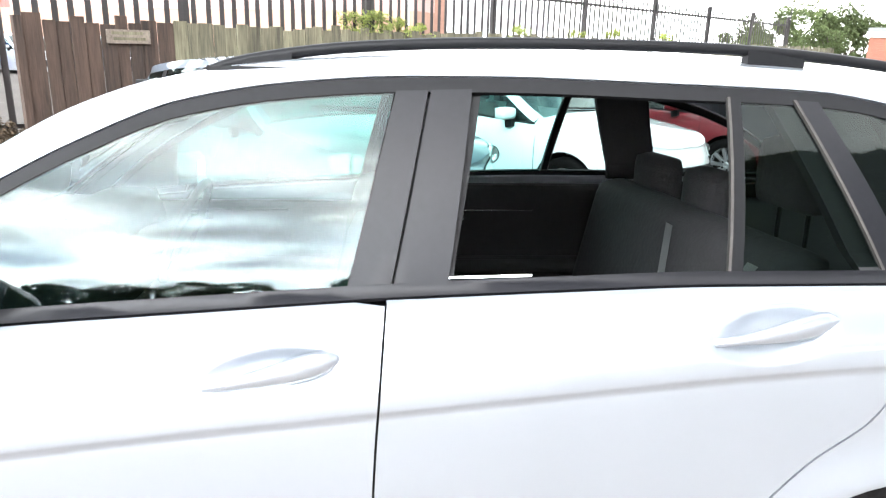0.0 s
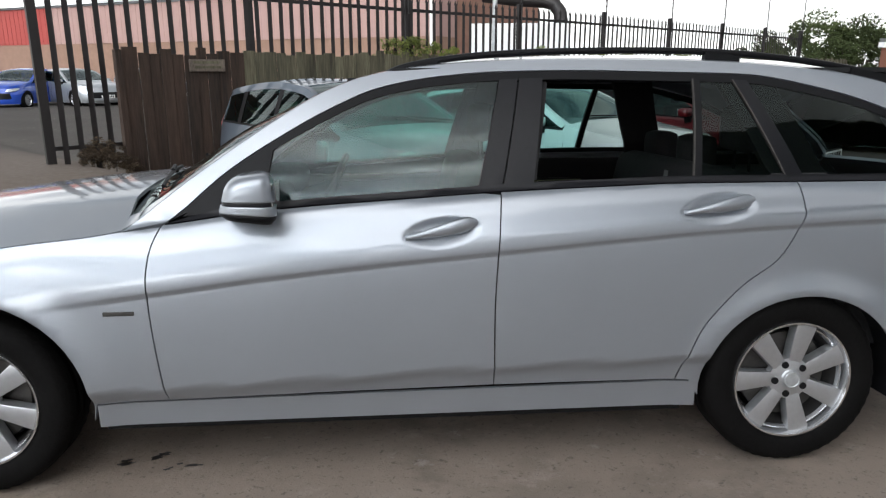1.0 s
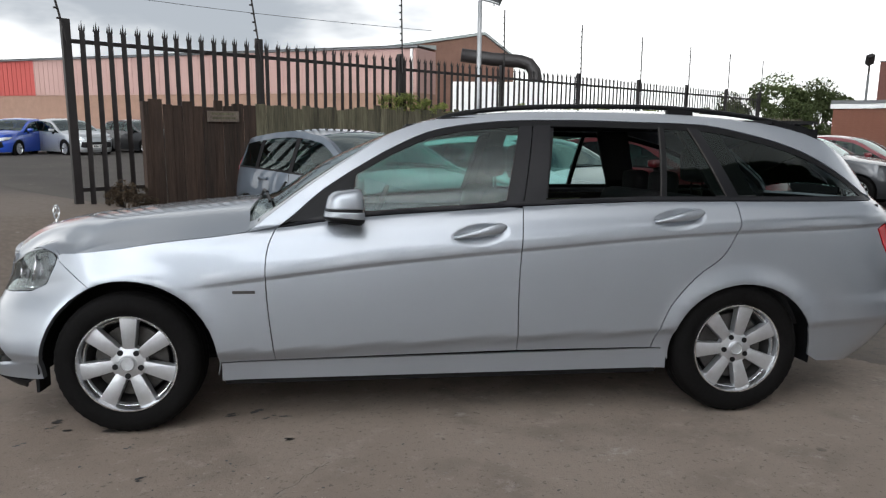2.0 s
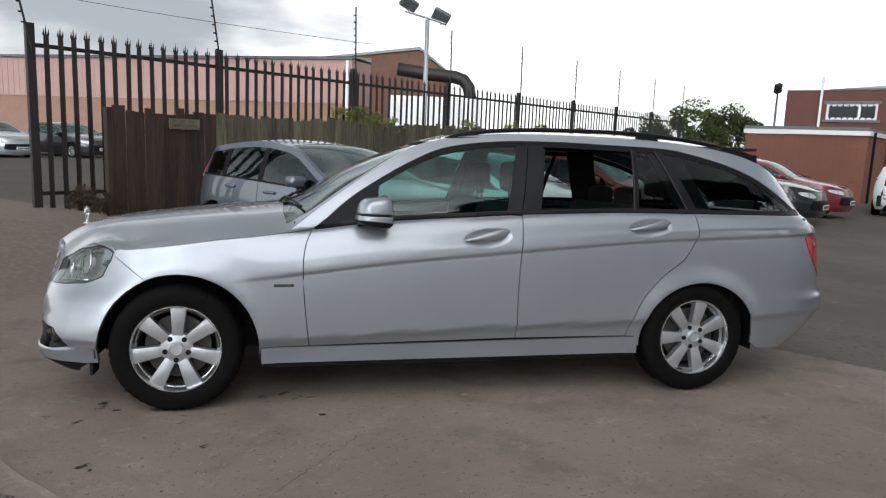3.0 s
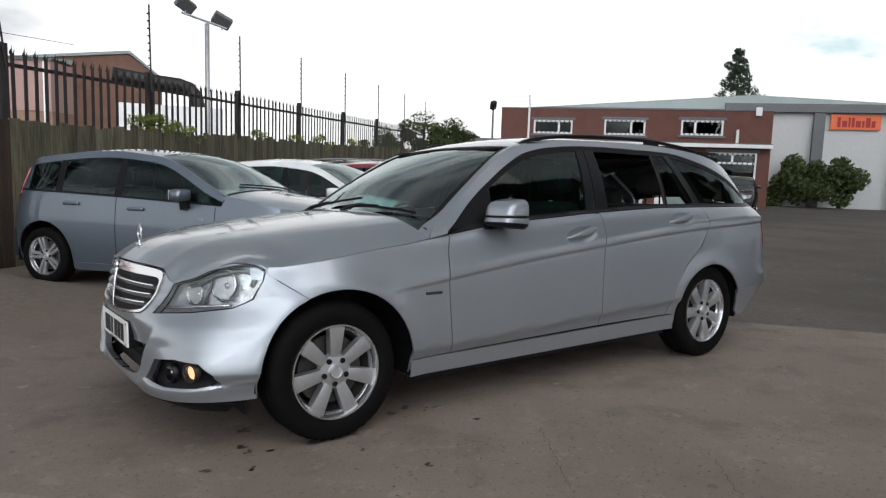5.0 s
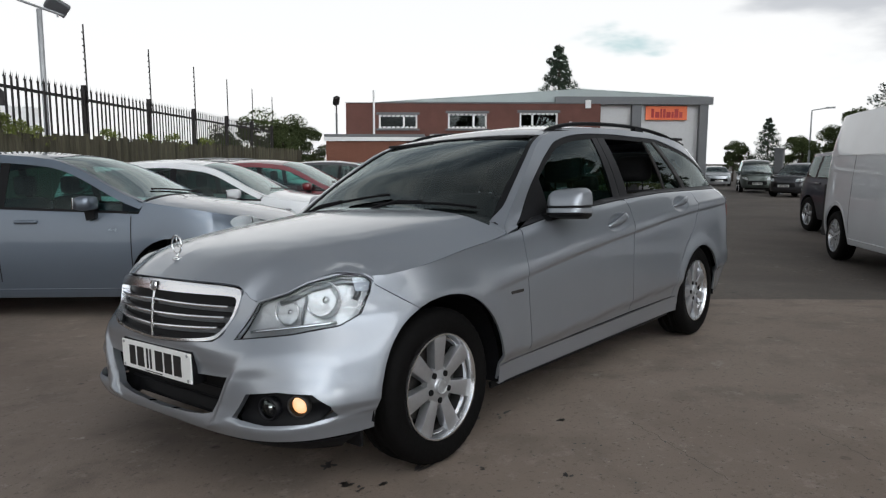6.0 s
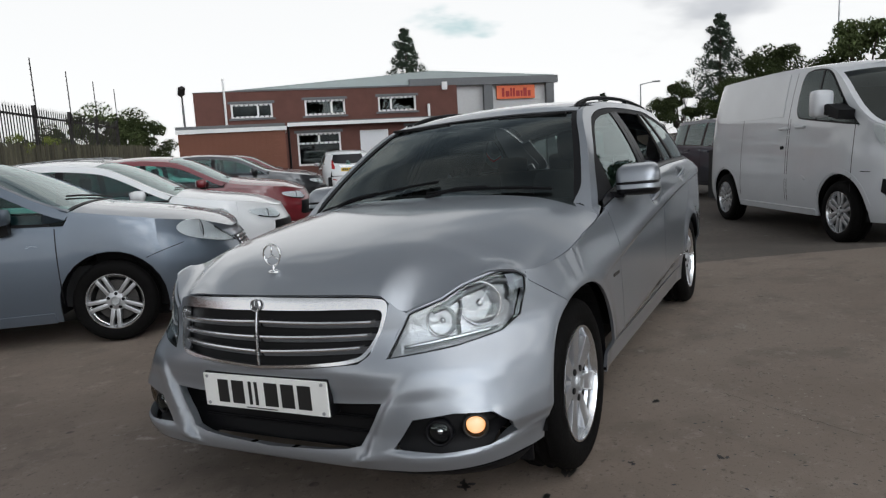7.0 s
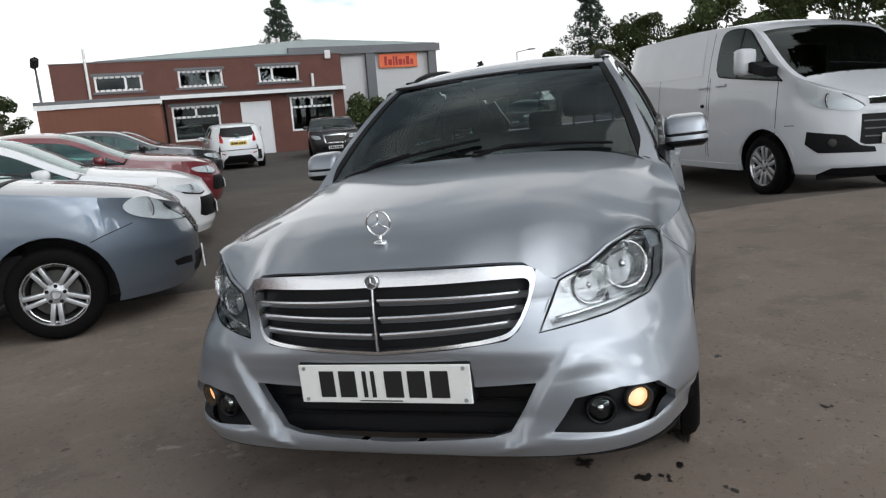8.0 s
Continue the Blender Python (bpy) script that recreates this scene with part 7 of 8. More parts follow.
            grip = part("door_handle", bm, SILVER, door_part, smooth=True)
            grip.matrix_local = pose(cx, handle_y, cz, 0, -math.degrees(slope), 0)
        # door mirror
        def mirror_slice(z):
            """Half lengths, and the middle along x, of the mirror head cut at height z."""
            k = (z - 0.922) / 0.140
            dome = max(0.0, 1 - max(0.0, (k - 0.62) / 0.38) ** 3.0) ** 0.5
            base = 0.80 + 0.20 * ramp01(0.0, 0.14, k)
            return (0.096 - 0.022 * k) * (0.50 + 0.50 * dome) * base, 0.095 * (0.60 + 0.40 * dome) * base, -0.446 + 0.012 * k

        def mirror_piece(name, levels, mat, under, label="", shrink=0.0):
            bm = bmesh.new()
            rings = []
            for z in levels:
                ax_, ay_, cx_ = mirror_slice(z)
                row = []
                for q in range(28):
                    a = 2 * math.pi * q / 28
                    ca, sa = math.cos(a), math.sin(a)
                    ux, uy = math.copysign(abs(ca) ** 0.55, ca), math.copysign(abs(sa) ** 0.55, sa)
                    back_flat = 0.90 if ux > 0 else 1.0
                    row.append(bm.verts.new((cx_ + (ax_ - shrink) * ux * back_flat + 0.012 * (uy if sign < 0 else -uy) * -1, sign * 0.905 + (ay_ - shrink) * uy, 0.99 + (z - 0.99) * (1 + 1.8 * (ax_ * ux + 0.01)))))
                rings.append(row)
            for a, b in zip(rings, rings[1:]):
                for q in range(28):
                    bm.faces.new((a[q], a[(q + 1) % 28], b[(q + 1) % 28], b[q]))
            bm.faces.new(rings[0]); bm.faces.new(rings[-1])
            bmesh.ops.recalc_face_normals(bm, faces=bm.faces[:])
            return part(name, bm, mat, under, label, smooth=True)
        mirror = mirror_piece("door_mirror", [0.985, 0.990, 1.000, 1.010, 1.022, 1.034, 1.043, 1.050, 1.056, 1.060, 1.062], SILVER, root)
        mirror_piece("mirror_indicator", [0.972, 0.986], GLOSSTRIM, mirror, "slim dark indicator lens", 0.004)
        mirror_piece("mirror_band", [0.948, 0.952, 0.960, 0.968, 0.973], SILVER, mirror)
        mirror_piece("mirror_base", [0.924, 0.930, 0.938, 0.949], TRIM, mirror, "black lower mirror shell", 0.002)
        part("mirror_foot", prism([(-0.52, 0.915), (-0.40, 0.925), (-0.39, 0.952), (-0.50, 0.945)], sign * 0.79 - 0.02, sign * 0.79 + 0.06 * sign if sign > 0 else -0.77, "y") if sign > 0 else prism([(-0.52, 0.915), (-0.40, 0.925), (-0.39, 0.952), (-0.50, 0.945)], -0.85, -0.77, "y"), TRIM, mirror, "black mirror foot")
        part("mirror_glass", box(-0.369, sign * 0.905 - 0.070, 0.945, -0.363, sign * 0.905 + 0.070, 1.040, bevel=0.003), CHROME, mirror)
        # roof rail
        rail = bmesh.new()
        pts = curve_through([(-0.06, 1.362), (0.02, 1.402), (0.14, 1.428), (0.32, 1.449), (0.62, 1.463), (1.09, 1.462), (1.42, 1.437), (1.75, 1.386), (1.86, 1.362)], 4)
        ring = []
        for k, (x, z) in enumerate(pts):
            yy = ec.edge_y(x) - 0.055 if x < 1.6 else ec.edge_y(1.6) - 0.055 - 0.04 * (x - 1.6)
            yy = min(yy, 0.60)
            row = []
            for q in range(8):
                a = 2 * math.pi * q / 8
                row.append(rail.verts.new((x, sign * yy + 0.016 * math.cos(a), z - 0.012 + 0.012 * math.sin(a))))
            ring.append(row)
        for a, b in zip(ring, ring[1:]):
            for q in range(8):
                rail.faces.new((a[q], a[(q + 1) % 8], b[(q + 1) % 8], b[q]))
        bmesh.ops.recalc_face_normals(rail, faces=rail.faces[:])
        rr = part("roof_rail", rail, TRIM, root, "black roof rail", smooth=True)
        for fx0, fx1 in ((-0.10, 0.16), (1.13, 1.26), (1.66, 1.90)):
            zt = [smooth_curve([(p[0], p[1]) for p in pts], x) - 0.012 for x in steps(fx0, fx1, 6)]
            zb = [ec.top(x, 0.92)[2] - 0.012 for x in steps(fx0, fx1, 6)]
            line = list(zip(steps(fx0, fx1, 6), zb)) + list(zip(steps(fx0, fx1, 6), zt))[::-1]
            line = [(x, max(z, ec.top(x, 0.92)[2] - 0.012)) for x, z in line]
            yy = min(ec.edge_y((fx0 + fx1) / 2) - 0.055, 0.60) * sign
            part("rail_foot", prism([p for k, p in enumerate(line) if math.dist(p, line[k - 1]) > 1e-4], yy - 0.014, yy + 0.014, "y"), TRIM, rr)
        # front lamp
        lamp = [(0.452, 0.583), (0.505, 0.706), (0.587, 0.735), (0.639, 0.770), (0.716, 0.796), (0.757, 0.786), (0.775, 0.765), (0.779, 0.727), (0.770, 0.655), (0.737, 0.620), (0.631, 0.600)]
        net_lamp = [(sign * ec.ay(y, z), z) for y, z in sampled(lamp + lamp[:1], 3)[:-1]]
        bowl = shell("headlight", net_lamp, ec.front, LAMPBACK, root, 0.05, 0.03, 0.02, -0.036, "clear headlight with round chrome reflectors")
        brow_line = [p for p in inset_line(sampled(lamp + lamp[:1], 3)[:-1], 0.020) if p[1] > 0.70]
        lens = shell("lens", net_lamp, ec.front, LENS, bowl, 0.05, 0.03, 0.010, 0.001)
        lens.visible_shadow = False
        part("lamp_surround", tube([sunk(ec.front, sign * ec.ay(y, z), z, 0.006)[0] for y, z in inset_line(sampled(lamp + lamp[:1], 3)[:-1], -0.007)], 0.0065, True), SILVER, bowl, smooth=True)
        part("lamp_seal", tube([sunk(ec.front, a0, z0, 0.002)[0] for a0, z0 in net_lamp], 0.0032, True), TRIM, bowl, smooth=True)
        for (cy, cz, rad) in ((0.690, 0.712, 0.070), (0.596, 0.672, 0.050)):
            at, out = sunk(ec.front, sign * ec.ay(cy, cz), cz, 0.040)
            m = Matrix.Translation(at) @ (out + Vector((-0.8, 0, 0.05))).to_track_quat("Z", "Y").to_matrix().to_4x4()
            bm = lathe([(rad, 0.026), (rad * 0.98, 0.030), (rad * 0.9, 0.022), (rad * 0.75, 0.004), (rad * 0.45, -0.010), (rad * 0.2, -0.014)], 28, m=m)
            bowl_part = part("reflector_bowl", bm, FACETED, bowl, smooth=True)
            bm = bmesh.new()
            bmesh.ops.create_uvsphere(bm, u_segments=14, v_segments=10, radius=rad * 0.22, matrix=m @ Matrix.Translation((0, 0, 0.0)))
            part("bulb_cover", bm, FACETED, bowl, smooth=True)
        part("lamp_bezel", tube([sunk(ec.front, sign * ec.ay(y, z), z, 0.022)[0] for y, z in brow_line], 0.011), BEZEL, bowl, "grey bezel", smooth=True)
        part("lamp_divider", tube([sunk(ec.front, sign * ec.ay(y, z), z, 0.026)[0] for y, z in ((0.632, 0.755), (0.640, 0.710), (0.634, 0.665), (0.640, 0.630))], 0.006), BEZEL, bowl, smooth=True)
        part("lamp_strip", tube([Vector(ec.front(sign * ec.ay(y, 0.607 + 0.10 * (y - 0.5)), 0.607 + 0.10 * (y - 0.5))) + Vector((0.016, 0, 0)) for y in steps(0.49, 0.72, 10)], 0.007), REFLECT, bowl, smooth=True)
        # wheel arch linings and wheels
        for cx, cz, rad, lo_deg, hi_deg in ((-1.365, 0.312, 0.385, 186, -12), (1.39, 0.305, 0.365, 186, -12)):
            bm = bmesh.new()
            rows = []
            for x, z in ellipse(cx, cz, rad, rad * 0.98, lo_deg, hi_deg, 20):
                rows.append([bm.verts.new((x, sign * y, z)) for y in (0.845, 0.52)])
            for a, b in zip(rows, rows[1:]):
                bm.faces.new((a[0], a[1], b[1], b[0]))
            inner = bm.verts.new((cx, sign * 0.52, cz))
            for a, b in zip(rows, rows[1:]):
                bm.faces.new((a[1], inner, b[1]))
            part("arch_liner", bm, TRIM, root)
        put_wheel(WH_MAIN, root, -1.38, sign * 0.762, 0.312, 3 if sign < 0 else 20)
        put_wheel(WH_MAIN, root, 1.38, sign * 0.762, 0.312, 12 if sign < 0 else 40)
        part("mud_flap", box(-1.78, sign * 0.74 - 0.06, 0.180, -1.765, sign * 0.74 + 0.05, 0.28, bevel=0.004), TRIM, root)
        part("wing_badge", box(-0.925, sign * 0.882 - 0.004, 0.617, -0.829, sign * 0.882 + 0.004, 0.631, bevel=0.003), DISC, root, "small dark side indicator strip")
        # inside of the doors
        for x0, x1 in ((-0.62, 0.32), (0.35, 1.30)):
            card = bmesh.new()
            box(x0, sign * 0.75 - 0.03, 0.33, x1, sign * 0.75 + 0.03, 0.900 if x0 < 0 else 0.972, card, 0.02)
            box(x0 + 0.15, sign * 0.70 - 0.04, 0.62, x1 - 0.12, sign * 0.70 + 0.04, 0.68, card, 0.02)
            part("door_card", card, CABIN, root)
            part("inner_handle", box(x0 + 0.25, sign * 0.715 - 0.008, 0.865, x0 + 0.62, sign * 0.715 + 0.008, 0.872, bevel=0.003), CHROME, root)
            part("inner_handle_grip", box(x0 + 0.25, sign * 0.70 - 0.012, 0.83, x0 + 0.34, sign * 0.70 + 0.012, 0.862, bevel=0.008), CHROME, root)
        for x0, x1, lean_x in ((1.29, 1.49, -0.14), (0.36, 0.47, 0.07)):
            trim = bmesh.new()
            rows = [[trim.verts.new(Vector(fn(x + lean_x * (z - 1.0) / 0.34, z)) + Vector((0, -sign * d, 0))) for x, d in ((x0, 0.05), (x1, 0.05), (x1, 0.02), (x0, 0.02))] for z in steps(0.99, 1.37, 6)]
            for a, b in zip(rows, rows[1:]):
                for q in range(4):
                    trim.faces.new((a[q], a[(q + 1) % 4], b[(q + 1) % 4], b[q]))
            trim.faces.new(rows[0]); trim.faces.new(rows[-1])
            bmesh.ops.recalc_face_normals(trim, faces=trim.faces[:])
            part("pillar_trim", trim, CABIN, root)
        part("load_bay_trim", box(1.32, sign * 0.72 - 0.03, 0.4, 2.12, sign * 0.72 + 0.03, 0.985), CABIN, root)
        # fog lamp pocket
        fog = [(0.470, 0.313), (0.533, 0.402), (0.652, 0.417), (0.750, 0.407), (0.792, 0.362), (0.790, 0.322), (0.735, 0.305), (0.615, 0.301)]
        pocket = shell("fog_lamp_pocket", [(sign * ec.ay(y, z), z) for y, z in sampled(fog + fog[:1], 3)[:-1]], ec.front, TRIM, root, 0.06, 0.03, 0.01, -0.050)
        for cy, cz, rad, lit in ((0.716, 0.360, 0.034, True), (0.606, 0.350, 0.036, False)):
            at, out = sunk(ec.front, sign * ec.ay(cy, cz), cz, 0.038)
            m = Matrix.Translation(at) @ (out + Vector((-0.55, 0, 0))).to_track_quat("Z", "Y").to_matrix().to_4x4()
            ringm = lathe([(rad + 0.006, -0.016), (rad + 0.006, 0.012), (rad, 0.014), (rad * 0.94, -0.010), (0.0, -0.012)], 24, m=m)
            unit = part("running_lamp" if lit else "fog_lamp", ringm, DISC if lit else GLOSSTRIM, pocket, "round lamp that glows amber" if lit else "round dark fog lamp", smooth=True)
            if lit:
                bulb = lathe([(rad * 0.88, -0.008), (rad * 0.6, -0.005), (rad * 0.3, -0.003), (0.0, -0.002)], 20, m=m)
            else:
                bulb = bmesh.new()
                bmesh.ops.create_uvsphere(bulb, u_segments=14, v_segments=10, radius=0.014, matrix=m @ Matrix.Translation((0, 0, -0.010)))
            part("bulb", bulb, AMBER if lit else CHROME, unit, smooth=True)
            cover = lathe([(rad * 1.02, 0.008), (rad * 0.8, 0.014), (rad * 0.4, 0.018), (0.0, 0.019)], 24, m=m)
            part("lamp_glass", cover, LENS, unit, smooth=True)
    # bumper, in an upper and a lower piece that leave its three openings free
    def along_nose(points):
        """Angle and height of a half outline on the nose."""
        return [(ec.ay(y, z), z) for y, z in sampled(points, 4)]

    outer = [(ec.ax(x, z), z) for x, z in [(-1.66, 0.752), (-1.643, 0.740)] + arch_f[min(range(len(arch_f)), key=lambda k: math.dist(arch_f[k], seam[-1]))::-1] if z > 0.33]
    upper_top = [(0.0, 0.545), (0.20, 0.556), (0.365, 0.571), (0.397, 0.594), (0.425, 0.66), (0.440, 0.712), (0.446, 0.748), (0.470, 0.724), (0.500, 0.708), (0.447, 0.581), (0.631, 0.597), (0.737, 0.617), (0.772, 0.652), (0.781, 0.727), (0.777, 0.765)]
    upper_low = [(0.815, 0.335), (0.792, 0.362), (0.750, 0.407), (0.652, 0.417), (0.533, 0.402), (0.50, 0.352), (0.40, 0.385), (0.434, 0.449), (0.25, 0.440), (0.0, 0.438)]
    r_top, r_low = along_nose(upper_top), along_nose(upper_low)
    ring_r = r_top + outer + [(ec.ax(-1.735, 0.335), 0.335)] + r_low
    shell("front_bumper", ring_r[:-1] + [(0.0, 0.438)], ec.front, SILVER, root, 0.010, 0.005, 0.03)
    shell("front_bumper", [(-a, z) for a, z in (ring_r[:-1] + [(0.0, 0.438)])], ec.front, SILVER, root, 0.010, 0.005, 0.03)
    lower_top = [(0.0, 0.277), (0.20, 0.287), (0.30, 0.297), (0.355, 0.312), (0.40, 0.385), (0.50, 0.352), (0.470, 0.313), (0.615, 0.301), (0.735, 0.305), (0.790, 0.322), (0.792, 0.362), (0.815, 0.335)]
    lower_low = [(0.80, 0.245), (0.64, 0.243), (0.40, 0.238), (0.2, 0.234), (0.0, 0.232)]
    r_top, r_low = along_nose(lower_top), along_nose(lower_low)
    ring_r = r_top + [(ec.ax(-1.735, 0.335), 0.335), (ec.ax(-1.735, 0.29), 0.29), (ec.ax(-1.735, 0.25), 0.25)] + r_low
    shell("bumper_lip", ring_r, ec.front, SILVER, root, 0.02, 0.007, 0.03)
    shell("bumper_lip", [(-a, z) for a, z in ring_r], ec.front, SILVER, root, 0.02, 0.007, 0.03)
    under = [(ec.ay(y, 0.235), 0.236) for y in steps(-0.80, 0.80, 20)] + [(ec.ay(y, 0.2), 0.195) for y in steps(0.76, -0.76, 20)]
    shell("undertray", under, ec.front, TRIM, root, 0.1, 0.03)
    # lower grille: a dark recess with thin bars
    mouth = [(-0.436, 0.450), (0.436, 0.450), (0.36, 0.308), (0.2, 0.285), (0.0, 0.276), (-0.2, 0.285), (-0.36, 0.308)]
    low = shell("lower_grille", [(ec.ay(y, z), z) for y, z in inset_line(sampled(mouth + mouth[:1], 4)[:-1], -0.03)], ec.front, TRIM, root, 0.08, 0.03, 0.02, -0.08)
    for z in (0.33, 0.375, 0.418):
        half_w = smooth_curve([(0.276, 0.05), (0.308, 0.34), (0.45, 0.425)], z)
        part("grille_bar", tube([Vector(ec.front(ec.ay(y, z), z)) + Vector((0.066, 0, 0)) for y in steps(-half_w, half_w, 14)], 0.005), TRIM, low)
    # bonnet
    rim = [(smooth_curve(ec.RIM_X, y), y) for y in steps(0.0, 0.755, 46)]
    flank = [(x, ec.edge_y(x) - 0.003) for x in steps(-1.645, -0.866, 24)]
    half = rim + flank + [(-0.868, 0.72), (-0.885, 0.60), (-0.892, 0.0)]
    shell("bonnet", half[:-1] + [(-0.892, 0.0)] + [(x, -y) for x, y in half[::-1][1:-1]], ec.hood, SILVER, root, 0.03, 0.025)
    # grille: chrome frame, dark back, bars, middle rib
    frame_line = [(0.0, 0.777), (0.25, 0.772), (0.420, 0.762), (0.443, 0.745), (0.440, 0.705), (0.420, 0.645), (0.395, 0.592), (0.36, 0.572), (0.2, 0.560), (0.0, 0.549)]
    inner_line = [(0.0, 0.738), (0.25, 0.735), (0.406, 0.731), (0.427, 0.722), (0.428, 0.700), (0.411, 0.645), (0.387, 0.602), (0.355, 0.583), (0.2, 0.569), (0.0, 0.558)]
    full, inside = rounded(frame_line), rounded(inner_line)
    loop = [(ec.ay(y, z), z) for y, z in full] + [(-ec.ay(y, z), z) for y, z in full[::-1][1:-1]]
    back = shell("grille", loop, ec.front, TRIM, root, 0.08, 0.03, 0.01, -0.03, "chrome-framed grille with bright bars")
    for s_ in (-1, 1):
        band = [(s_ * ec.ay(y, z), z) for y, z in full] + [(s_ * ec.ay(y, z), z) for y, z in inside[::-1]]
        shell("grille_frame", band, ec.front, SATIN, back, 0.05, 0.02, 0.03, 0.006)
        for z_out, z_in in ((0.692, 0.702), (0.654, 0.653), (0.618, 0.606)):
            w_out = smooth_curve([(0.60, 0.355), (0.64, 0.382), (0.70, 0.400)], z_out)
            bm = bmesh.new()
            rows = []
            for t in steps(0, 1, 10):
                y, z = 0.012 + (w_out - 0.012) * t, z_in + (z_out - z_in) * t
                p = Vector(ec.front(s_ * ec.ay(y, z), z))
                rows.append([bm.verts.new(p + Vector(o)) for o in ((-0.004, 0, 0.0045), (-0.006, 0, 0), (-0.004, 0, -0.0045), (0.02, 0, -0.010), (0.02, 0, 0.003))])
            for a, b in zip(rows, rows[1:]):
                for q in range(5):
                    bm.faces.new((a[q], a[(q + 1) % 5], b[(q + 1) % 5], b[q]))
            bmesh.ops.recalc_face_normals(bm, faces=bm.faces[:])
            part("grille_bar", bm, SATIN, back)
            vane = bmesh.new()
            rows = []
            for t in steps(0, 1, 10):
                y, z = 0.012 + (w_out + 0.012) * t, z_in + (z_out - z_in) * t
                p = Vector(ec.front(s_ * ec.ay(y, z), z))
                rows.append([vane.verts.new(p + Vector(o)) for o in ((0.003, 0, -0.003), (0.012, 0, -0.019), (0.026, 0, -0.024), (0.026, 0, -0.003))])
            for a, b in zip(rows, rows[1:]):
                for q in range(4):
                    vane.faces.new((a[q], a[(q + 1) % 4], b[(q + 1) % 4], b[q]))
            bmesh.ops.recalc_face_normals(vane, faces=vane.faces[:])
            part("grille_vane", vane, VANE, back, "grey louvre blade")
    part("grille_rib", tube([Vector(ec.front(0.0, z)) + Vector((-0.004, 0, 0)) for z in steps(0.560, 0.735, 8)], 0.0045), SATIN, back)
    at = Vector(ec.front(0, 0.755)) + Vector((-0.014, 0, 0))
    m = Matrix.Translation(at) @ Vector((-1, 0, 0.15)).to_track_quat("Z", "Y").to_matrix().to_4x4()
    badge = part("round_badge", lathe([(0.0, 0.002), (0.0165, 0.002), (0.017, -0.004)], 24, m=m), BEZEL, back, "small round grey badge", smooth=True)
    part("badge_ring", lathe([(0.0165, 0.001), (0.017, 0.004), (0.0195, 0.004), (0.021, -0.004)], 28, m=m), SATIN, badge, smooth=True)
    for a in (90, 210, 330):
        part("badge_arm", rod(m @ Vector((0, 0, 0.004)), m @ Vector((0.017 * math.cos(radians(a)), 0.017 * math.sin(radians(a)), 0.004)), 0.0024, None, 6, 0.001), SATIN, badge)
    # upright ring ornament on the bonnet's tip
    orn = bmesh.new()
    base_z = ec.hood(-1.985, 0.0)[2] - 0.002
    for a in (0, 120, 240):
        rod((-1.985, 0, base_z + 0.062), (-1.985, 0.035 * math.sin(radians(a)), base_z + 0.062 + 0.035 * math.cos(radians(a))), 0.004, orn, 6, 0.0015)
    rod((-1.985, 0, base_z + 0.004), (-1.985, 0, base_z + 0.027), 0.006, orn, 8)
    bmesh.ops.create_uvsphere(orn, u_segments=16, v_segments=8, radius=0.016, matrix=Matrix.Translation((-1.985, 0, base_z + 0.004)) @ Matrix.Diagonal((1.2, 1.4, 0.5, 1)))
    ornament = part("bonnet_ornament", orn, CHROME, root, "upright chrome ring ornament", smooth=True)
    part("ornament_ring", tube([Vector((-1.985, 0.036 * math.sin(a), base_z + 0.062 + 0.036 * math.cos(a))) for a in steps(0, 2 * math.pi, 32)[:-1]], 0.0034, True, 8), CHROME, ornament, smooth=True)
    # number plate: dark carrier, white face, writing as plain bars
    px = -2.107
    part("plate_carrier", box(px + 0.003, -0.262, 0.399, px + 0.06, 0.262, 0.524, bevel=0.006), TRIM, root)
    pl = part("number_plate", box(px - 0.004, -0.262, 0.403, px + 0.004, 0.262, 0.518, bevel=0.0035), PLATEW, root, "white number plate with black characters")
    for y0, y1 in ((0.150, 0.196), (0.082, 0.134), (0.048, 0.060), (0.022, 0.034), (-0.062, -0.008), (-0.130, -0.078), (-0.198, -0.146)):
        part("plate_bar", box(px - 0.0065, y0, 0.421, px - 0.0045, y1, 0.500), INK, pl)
    part("plate_bar", box(px - 0.0065, -0.055, 0.409, px - 0.0045, 0.075, 0.412), DISC, pl)
    for y in (-0.243, 0.243):
        for z in (0.414, 0.508):
            part("plate_screw", rod((px - 0.007, y, z), (px - 0.002, y, z), 0.006, None, 8), GALV, pl)
    # screen, roof, tail
    scr = shell("windscreen", [(-0.905, -0.90), (-0.93, -0.5), (-0.94, 0.0), (-0.93, 0.5), (-0.905, 0.90)] + [(x, 0.93) for x in steps(-0.86, -0.125, 10)] + [(-0.12, 0.5), (-0.11, 0.0), (-0.12, -0.5)] + [(x, -0.93) for x in steps(-0.125, -0.86, 10)], ec.top, SCREEN, root, 0.06, 0.12, 0.005, -0.006)
    scr.visible_shadow = False
    for s_ in (-1, 1):
        shell("screen_seal", [(x, s_ * 0.90) for x in steps(-0.90, -0.12, 16)] + [(x, s_ * 0.945) for x in steps(-0.12, -0.90, 16)], ec.top, TRIM, root, 0.06, 0.02, 0.01, -0.001)
        shell("screen_pillar", [(x, s_ * (0.948 - 0.060 * ramp01(-0.70, -0.87, x))) for x in steps(-0.868, -0.10, 24)] + [(x, s_) for x in steps(-0.10, -0.868, 16)], ec.top, SILVER, root, 0.04, 0.02, 0.02, 0.002)
        shell("roof_edge", [(x, s_ * 0.965) for x in steps(-0.10, 1.99, 30)] + [(x, s_) for x in steps(1.99, -0.10, 30)], ec.top, SILVER, root, 0.08, 0.02, 0.02)
